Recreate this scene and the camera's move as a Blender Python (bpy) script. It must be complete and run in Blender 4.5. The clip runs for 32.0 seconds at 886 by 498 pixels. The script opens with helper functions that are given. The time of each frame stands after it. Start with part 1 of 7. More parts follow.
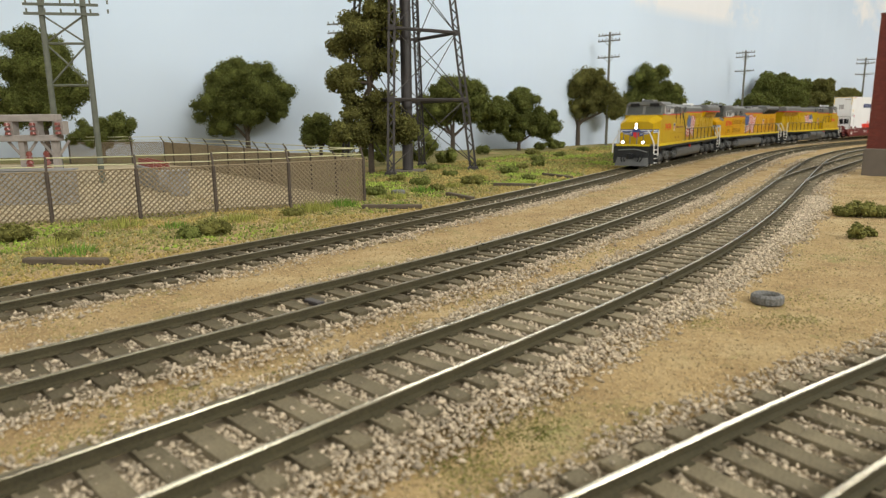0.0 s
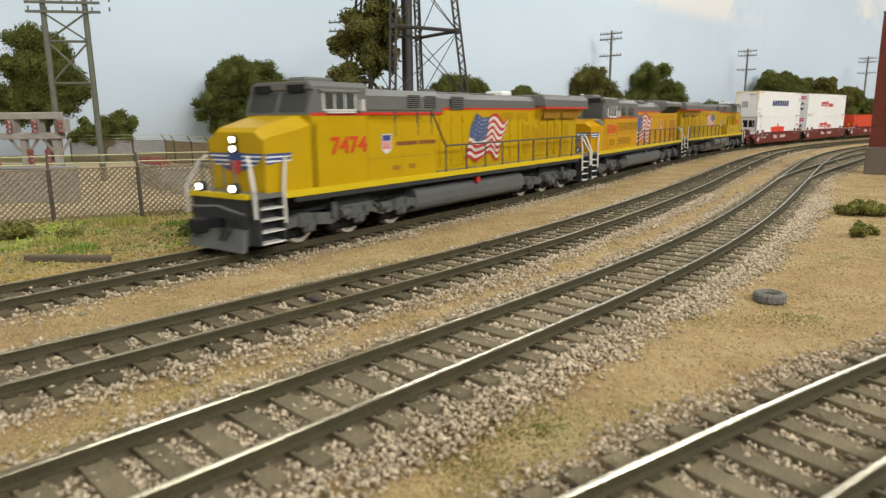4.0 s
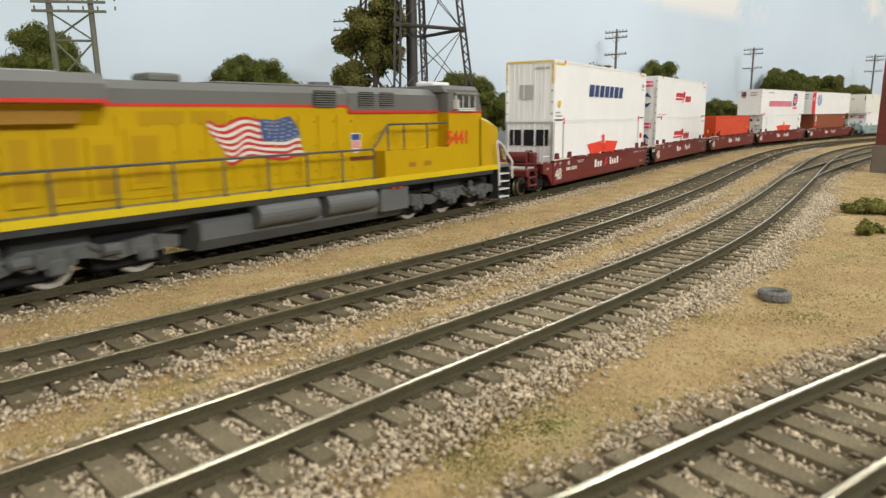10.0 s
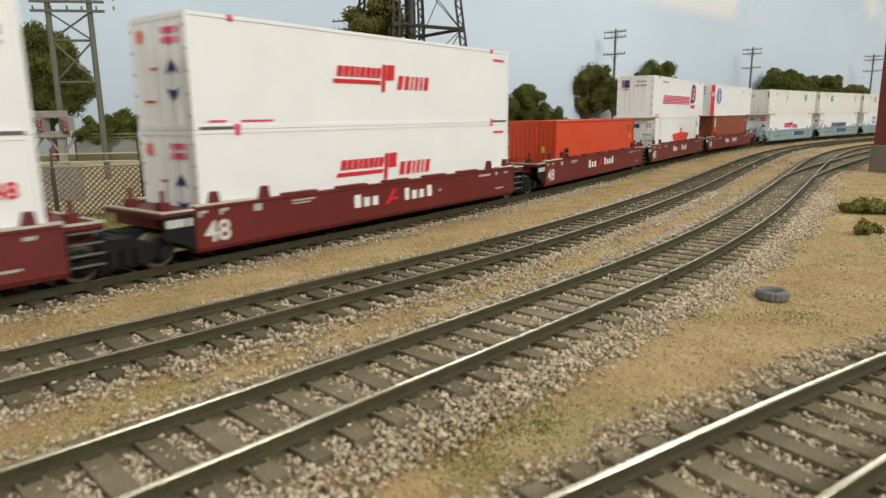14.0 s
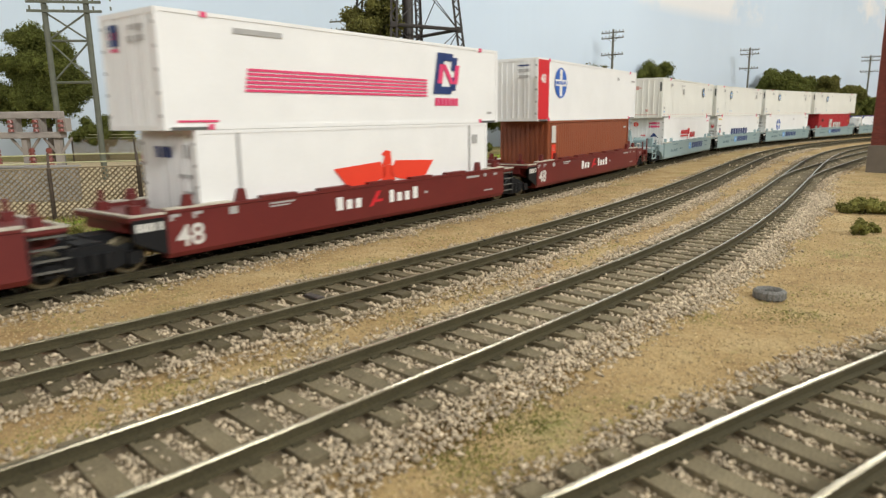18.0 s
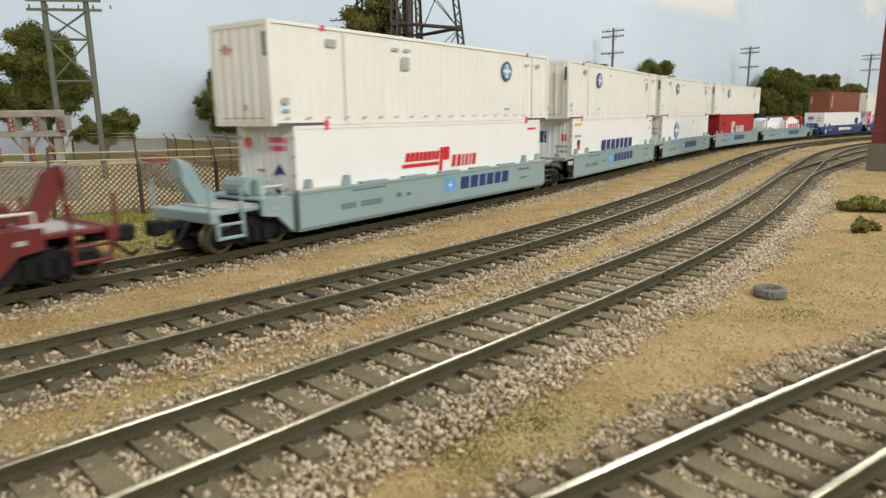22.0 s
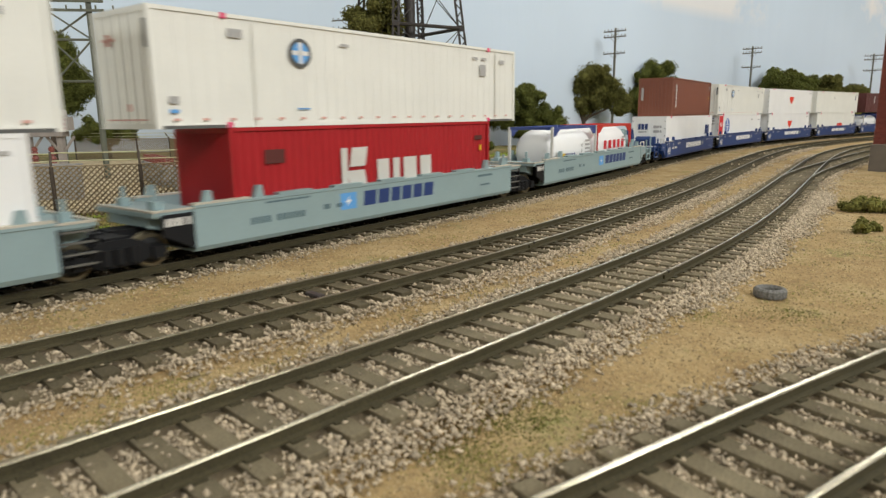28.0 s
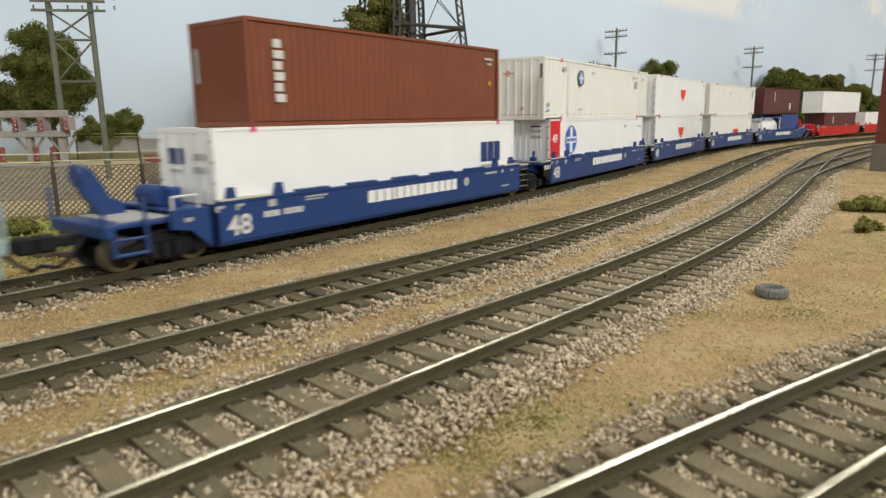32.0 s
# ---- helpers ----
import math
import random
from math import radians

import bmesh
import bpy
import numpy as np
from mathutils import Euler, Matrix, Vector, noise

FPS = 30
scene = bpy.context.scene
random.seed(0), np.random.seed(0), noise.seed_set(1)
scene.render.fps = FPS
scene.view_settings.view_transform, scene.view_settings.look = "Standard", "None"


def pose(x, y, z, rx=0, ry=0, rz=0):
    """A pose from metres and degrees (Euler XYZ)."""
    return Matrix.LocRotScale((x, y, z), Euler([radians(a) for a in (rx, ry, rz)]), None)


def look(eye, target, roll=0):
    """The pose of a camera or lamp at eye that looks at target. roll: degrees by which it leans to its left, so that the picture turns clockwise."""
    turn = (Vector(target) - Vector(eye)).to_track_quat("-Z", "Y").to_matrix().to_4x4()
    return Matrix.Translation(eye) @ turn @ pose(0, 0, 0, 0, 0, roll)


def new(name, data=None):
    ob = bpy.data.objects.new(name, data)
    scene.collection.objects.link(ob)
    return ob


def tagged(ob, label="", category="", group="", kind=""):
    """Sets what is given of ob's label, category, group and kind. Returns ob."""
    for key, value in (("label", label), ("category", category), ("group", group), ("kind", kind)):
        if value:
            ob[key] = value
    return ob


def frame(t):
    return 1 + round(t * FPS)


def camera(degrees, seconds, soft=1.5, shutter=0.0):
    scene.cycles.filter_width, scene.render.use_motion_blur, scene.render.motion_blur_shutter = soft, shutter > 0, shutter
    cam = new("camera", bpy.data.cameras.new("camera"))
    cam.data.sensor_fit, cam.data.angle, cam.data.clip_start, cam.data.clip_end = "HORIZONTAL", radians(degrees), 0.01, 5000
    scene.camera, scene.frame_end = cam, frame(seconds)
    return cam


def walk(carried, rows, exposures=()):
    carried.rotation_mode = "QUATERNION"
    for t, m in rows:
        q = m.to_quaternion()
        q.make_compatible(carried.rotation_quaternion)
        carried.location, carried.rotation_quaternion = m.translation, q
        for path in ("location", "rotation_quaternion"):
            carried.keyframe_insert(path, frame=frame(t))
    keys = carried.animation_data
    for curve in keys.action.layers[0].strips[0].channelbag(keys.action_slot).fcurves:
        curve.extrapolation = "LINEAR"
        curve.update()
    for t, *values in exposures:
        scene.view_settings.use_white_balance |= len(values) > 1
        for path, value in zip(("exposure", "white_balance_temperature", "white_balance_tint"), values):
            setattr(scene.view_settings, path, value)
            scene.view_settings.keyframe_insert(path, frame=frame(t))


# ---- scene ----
MM = 0.001
PITCH, ROLL, EYE_Z = 11.443, -0.702, 42.2
cam = camera(68.116, 32.0, soft=1.3, shutter=0.5)
cam.data.dof.use_dof, cam.data.dof.focus_distance, cam.data.dof.aperture_fstop = True, 0.33, 48.0


def eye(x, y, z, pan, dip, lean):
    return pose(x * MM, y * MM, (EYE_Z + z) * MM, 90 - PITCH - dip, 0, pan) @ pose(0, 0, 0, 0, 0, ROLL + lean)


walk(cam, [(t, eye(*c)) for t, *c in (
    (0.0, -0.46, -0.08, 0.75, -0.472, -0.18, 0.043), (1.0, -0.53, 0.01, 0.71, -0.44, -0.173, 0.08),
    (2.0, -0.48, 0.07, 0.69, -0.409, -0.134, 0.099), (3.0, -0.5, 0.1, 0.65, -0.403, -0.073, 0.11),
    (3.5, -0.52, 0.08, 0.6, -0.39, -0.066, 0.1), (5.5, -0.67, 0.04, 0.15, -0.256, 0.008, 0.1),
    (6.0, -0.58, 0.06, 0.21, -0.203, 0.09, 0.091), (7.0, -0.33, -0.03, 0.33, -0.08, 0.096, 0.05),
    (8.0, -0.29, -0.05, 0.3, -0.001, -0.014, 0.045), (9.0, -0.34, -0.04, 0.19, 0.028, -0.015, 0.06),
    (10.5, -0.28, 0.0, 0.07, 0.078, 0.01, 0.019), (12.0, -0.11, -0.04, -0.01, 0.073, -0.006, -0.004),
    (13.0, -0.09, -0.05, 0.05, 0.068, 0.038, 0.025), (14.5, 0.02, -0.06, 0.07, -0.039, 0.014, 0.015),
    (16.5, 0.13, 0.0, 0.08, -0.089, 0.02, 0.031), (17.0, 0.22, 0.08, 0.04, -0.136, 0.006, 0.022),
    (18.0, 0.24, 0.18, -0.16, -0.175, -0.033, 0.006), (20.0, 0.32, 0.09, -0.21, -0.158, 0.037, 0.006),
    (22.0, 0.3, 0.2, -0.43, -0.151, 0.059, -0.025), (23.0, 0.35, 0.12, -0.39, -0.106, 0.125, -0.02),
    (25.0, 0.5, -0.01, -0.3, -0.098, 0.09, -0.002), (27.5, 0.66, -0.05, -0.32, 0.009, 0.069, -0.001),
    (29.0, 0.63, -0.18, -0.32, 0.038, 0.011, 0.03), (30.0, 0.71, -0.22, -0.37, 0.1, -0.008, 0.007),
    (31.0, 0.77, -0.18, -0.51, 0.139, 0.017, -0.039), (32.0, 0.73, -0.12, -0.65, 0.132, 0.016, -0.043))],
     exposures=[(0.0, 0.03), (7.0, 0.03), (12.0, 0.04), (13.0, -0.12), (14.2, -0.16), (16.5, 0.0), (20.0, 0.0), (22.0, -0.02), (24.0, -0.24), (28.0, -0.21), (29.5, -0.14), (31.0, -0.08), (32.0, -0.08)])

# ---- light: unseen area lamps set about the layout room ----
world = bpy.data.worlds.new("room_air")
world.use_nodes = True
world.node_tree.nodes["Background"].inputs["Color"].default_value = (0.85, 0.9, 1.0, 1)
world.node_tree.nodes["Background"].inputs["Strength"].default_value = 0.02
scene.world = world


def strip_lamp(x, y, z, length, width, power, target=None):
    lamp = bpy.data.lights.new("strip_lamp", "AREA")
    lamp.shape, lamp.size, lamp.size_y, lamp.energy, lamp.color = "RECTANGLE", length, width, power, (0.98, 1.0, 0.972)
    ob = new("strip_lamp", lamp)
    ob.matrix_basis = look((x, y, z), target or (x, y, z - 1))
    return ob


strip_lamp(1.5, -1.5, 1.25, 1.6, 0.4, 51, (0.1, 0.6, 0.0))
# added low fill lamp at the left, brightening the container ends
strip_lamp(-1.7, -1.1, 0.6, 1.6, 0.3, 13, (0.1, 0.5, 0.0))
# added overhead lamps; the strongest, at the right, lifts the far backdrop
for lx in (-1.8, 0.2, 2.2):
    strip_lamp(lx, 0.3, 1.5, 1.4, 0.2, 3 if lx < 0 else 9 if lx < 2 else 20)

# unseen lamps beyond the backdrop, placed for the glints along the rails
for lx, ly, power in ((-0.55, 2.05, 2.5), (0.35, 2.6, 11), (1.45, 2.6, 8)):
    strip_lamp(lx, ly, 1.18, 1.1, 0.2, power, (lx * 0.4, 0.2, 0.0))


# ---- materials ----
def ramp(nt, fac, stops):
    node = nt.nodes.new("ShaderNodeValToRGB")
    while len(node.color_ramp.elements) < len(stops):
        node.color_ramp.elements.new(0.5)
    for e, (p, c) in zip(node.color_ramp.elements, stops):
        e.position, e.color = p, (*c, 1)
    nt.links.new(fac, node.inputs["Fac"])
    return node.outputs["Color"]


def noise_out(nt, scale, detail=4, rough=0.55, offset=0.0):
    co = nt.nodes.new("ShaderNodeTexCoord")
    mp = nt.nodes.new("ShaderNodeMapping")
    mp.inputs["Location"].default_value = (offset, offset * 0.7, offset * 0.3)
    nt.links.new(co.outputs["Object"], mp.inputs["Vector"])
    n = nt.nodes.new("ShaderNodeTexNoise")
    n.inputs["Scale"].default_value, n.inputs["Detail"].default_value, n.inputs["Roughness"].default_value = scale, detail, rough
    nt.links.new(mp.outputs["Vector"], n.inputs["Vector"])
    return n.outputs["Fac"]


def mixed(nt, fac, a, b, kind="MIX"):
    m = nt.nodes.new("ShaderNodeMix")
    m.data_type, m.blend_type = "RGBA", kind
    for sock, v in ((m.inputs[0], fac), (m.inputs[6], a), (m.inputs[7], b)):
        if hasattr(v, "is_linked"):
            nt.links.new(v, sock)
        else:
            sock.default_value = v if isinstance(v, float) else (*v, 1)
    return m.outputs[2]


def material(name, color, rough=0.6, metal=0.0, vary=0.12, scale=300.0, fine=2500.0, bump=0.15, island=0.0, piece=0.0, spec=0.5, emit=None):
    """A surface with variation at a coarse and a fine scale, and fine relief."""
    mt = bpy.data.materials.new(name)
    mt.use_nodes = True
    nt = mt.node_tree
    b = nt.nodes["Principled BSDF"]
    c1 = tuple(max(0, v * (1 - vary)) for v in color)
    c2 = tuple(min(1, v * (1 + vary)) for v in color)
    coarse = noise_out(nt, scale, 5)
    grain = noise_out(nt, fine, 3, offset=3.1)
    col = ramp(nt, coarse, [(0.3, c1), (0.7, c2)])
    col = mixed(nt, min(0.9, vary * 1.5), col, ramp(nt, grain, [(0.3, tuple(v * 0.6 for v in color)), (0.7, c2)]))
    for amount, node, sock in ((island, "ShaderNodeNewGeometry", "Random Per Island"), (piece, "ShaderNodeObjectInfo", "Random")):
        if amount:
            r = nt.nodes.new(node).outputs[sock]
            col = mixed(nt, 1.0, col, ramp(nt, r, [(0, (1 - amount,) * 3), (1, (1.0,) * 3)]), "MULTIPLY")
    nt.links.new(col, b.inputs["Base Color"])
    b.inputs["Roughness"].default_value, b.inputs["Metallic"].default_value = rough, metal
    b.inputs["Specular IOR Level"].default_value = spec
    if bump:
        bp = nt.nodes.new("ShaderNodeBump")
        bp.inputs["Strength"].default_value, bp.inputs["Distance"].default_value = bump, 0.0004
        nt.links.new(grain, bp.inputs["Height"])
        nt.links.new(bp.outputs["Normal"], b.inputs["Normal"])
    if emit:
        b.inputs["Emission Color"].default_value, b.inputs["Emission Strength"].default_value = (*emit[0], 1), emit[1]
    return mt


def plastic(name, color, rough=0.45, **k):
    k.setdefault("vary", 0.05)
    k.setdefault("bump", 0.03)
    return material(name, color, rough, scale=60.0, fine=900.0, **k)


def ground_material():
    mt = bpy.data.materials.new("scenic_ground")
    mt.use_nodes = True
    nt = mt.node_tree
    b = nt.nodes["Principled BSDF"]
    tan = ramp(nt, noise_out(nt, 60, 6, 0.6), [(0.28, (0.27, 0.178, 0.085)), (0.5, (0.375, 0.265, 0.128)), (0.74, (0.47, 0.365, 0.20))])
    grain = noise_out(nt, 900, 4, 0.7, 1.7)
    tan = mixed(nt, 0.6, tan, ramp(nt, grain, [(0.3, (0.5, 0.45, 0.4)), (0.5, (1.0, 1.0, 1.0)), (0.7, (1.35, 1.3, 1.2))]), "MULTIPLY")
    green = ramp(nt, noise_out(nt, 700, 4, 0.7, 5.0), [(0.3, (0.11, 0.12, 0.035)), (0.7, (0.27, 0.26, 0.09))])
    # a mask of weedy ground: strong beyond the main line, patchy elsewhere
    geo = nt.nodes.new("ShaderNodeNewGeometry")
    sep = nt.nodes.new("ShaderNodeSeparateXYZ")
    nt.links.new(geo.outputs["Position"], sep.inputs[0])

    def math_node(op, a, c):
        m = nt.nodes.new("ShaderNodeMath")
        m.operation = op
        for i, v in enumerate((a, c)):
            if isinstance(v, (int, float)):
                m.inputs[i].default_value = v
            else:
                nt.links.new(v, m.inputs[i])
        return m.outputs[0]

    side = math_node("SUBTRACT", sep.outputs["Y"], math_node("MULTIPLY", sep.outputs["X"], 1.33))
    side = math_node("MULTIPLY", math_node("SUBTRACT", side, 0.34), 12.0)
    side = math_node("MINIMUM", math_node("MAXIMUM", side, 0.0), 1.0)
    patch = noise_out(nt, 38, 5, 0.65, 9.0)
    mask = math_node("ADD", math_node("MULTIPLY", patch, 1.0), math_node("MULTIPLY", side, 0.22))
    fine = noise_out(nt, 420, 3, 0.7, 2.2)
    mask = math_node("ADD", mask, math_node("MULTIPLY", fine, 0.35))
    mask = ramp(nt, mask, [(0.73, (0, 0, 0)), (0.90, (0.8, 0.8, 0.8))])
    nt.links.new(mixed(nt, mask, tan, green), b.inputs["Base Color"])
    b.inputs["Roughness"].default_value = 0.95
    b.inputs["Specular IOR Level"].default_value = 0.15
    bp = nt.nodes.new("ShaderNodeBump")
    bp.inputs["Strength"].default_value, bp.inputs["Distance"].default_value = 0.8, 0.0006
    nt.links.new(grain, bp.inputs["Height"])
    nt.links.new(bp.outputs["Normal"], b.inputs["Normal"])
    return mt


def sky_material():
    mt = bpy.data.materials.new("painted_sky")
    mt.use_nodes = True
    nt = mt.node_tree
    b = nt.nodes["Principled BSDF"]
    geo = nt.nodes.new("ShaderNodeNewGeometry")
    sep = nt.nodes.new("ShaderNodeSeparateXYZ")
    nt.links.new(geo.outputs["Position"], sep.inputs[0])
    mr = nt.nodes.new("ShaderNodeMapRange")
    mr.inputs["From Min"].default_value, mr.inputs["From Max"].default_value = 0.0, 0.32
    nt.links.new(sep.outputs["Z"], mr.inputs["Value"])
    # sky paint; its darker low stops also carry the dimmer light at the left
    col = ramp(nt, mr.outputs[0], [(0.0, (0.54, 0.60, 0.69)), (0.16, (0.60, 0.675, 0.775)), (0.42, (0.655, 0.745, 0.855)), (1.0, (0.62, 0.73, 0.86))])
    soft = ramp(nt, noise_out(nt, 2.2, 3, 0.5, 4.0), [(0.4, (0.96, 0.96, 0.96)), (0.65, (1.05, 1.05, 1.05))])
    col = mixed(nt, 1.0, col, soft, "MULTIPLY")
    up = nt.nodes.new("ShaderNodeMapRange")
    up.inputs["From Min"].default_value, up.inputs["From Max"].default_value = 0.222, 0.245
    nt.links.new(sep.outputs["Z"], up.inputs["Value"])
    puff = nt.nodes.new("ShaderNodeMath")
    puff.operation = "MULTIPLY"
    nt.links.new(up.outputs[0], puff.inputs[0])
    nt.links.new(ramp(nt, noise_out(nt, 4.2, 6, 0.6, 1.3), [(0.47, (0, 0, 0)), (0.55, (1, 1, 1))]), puff.inputs[1])
    col = mixed(nt, puff.outputs[0], col, (0.82, 0.82, 0.84))
    nt.links.new(col, b.inputs["Base Color"])
    b.inputs["Roughness"].default_value = 0.85
    b.inputs["Specular IOR Level"].default_value = 0.2
    return mt


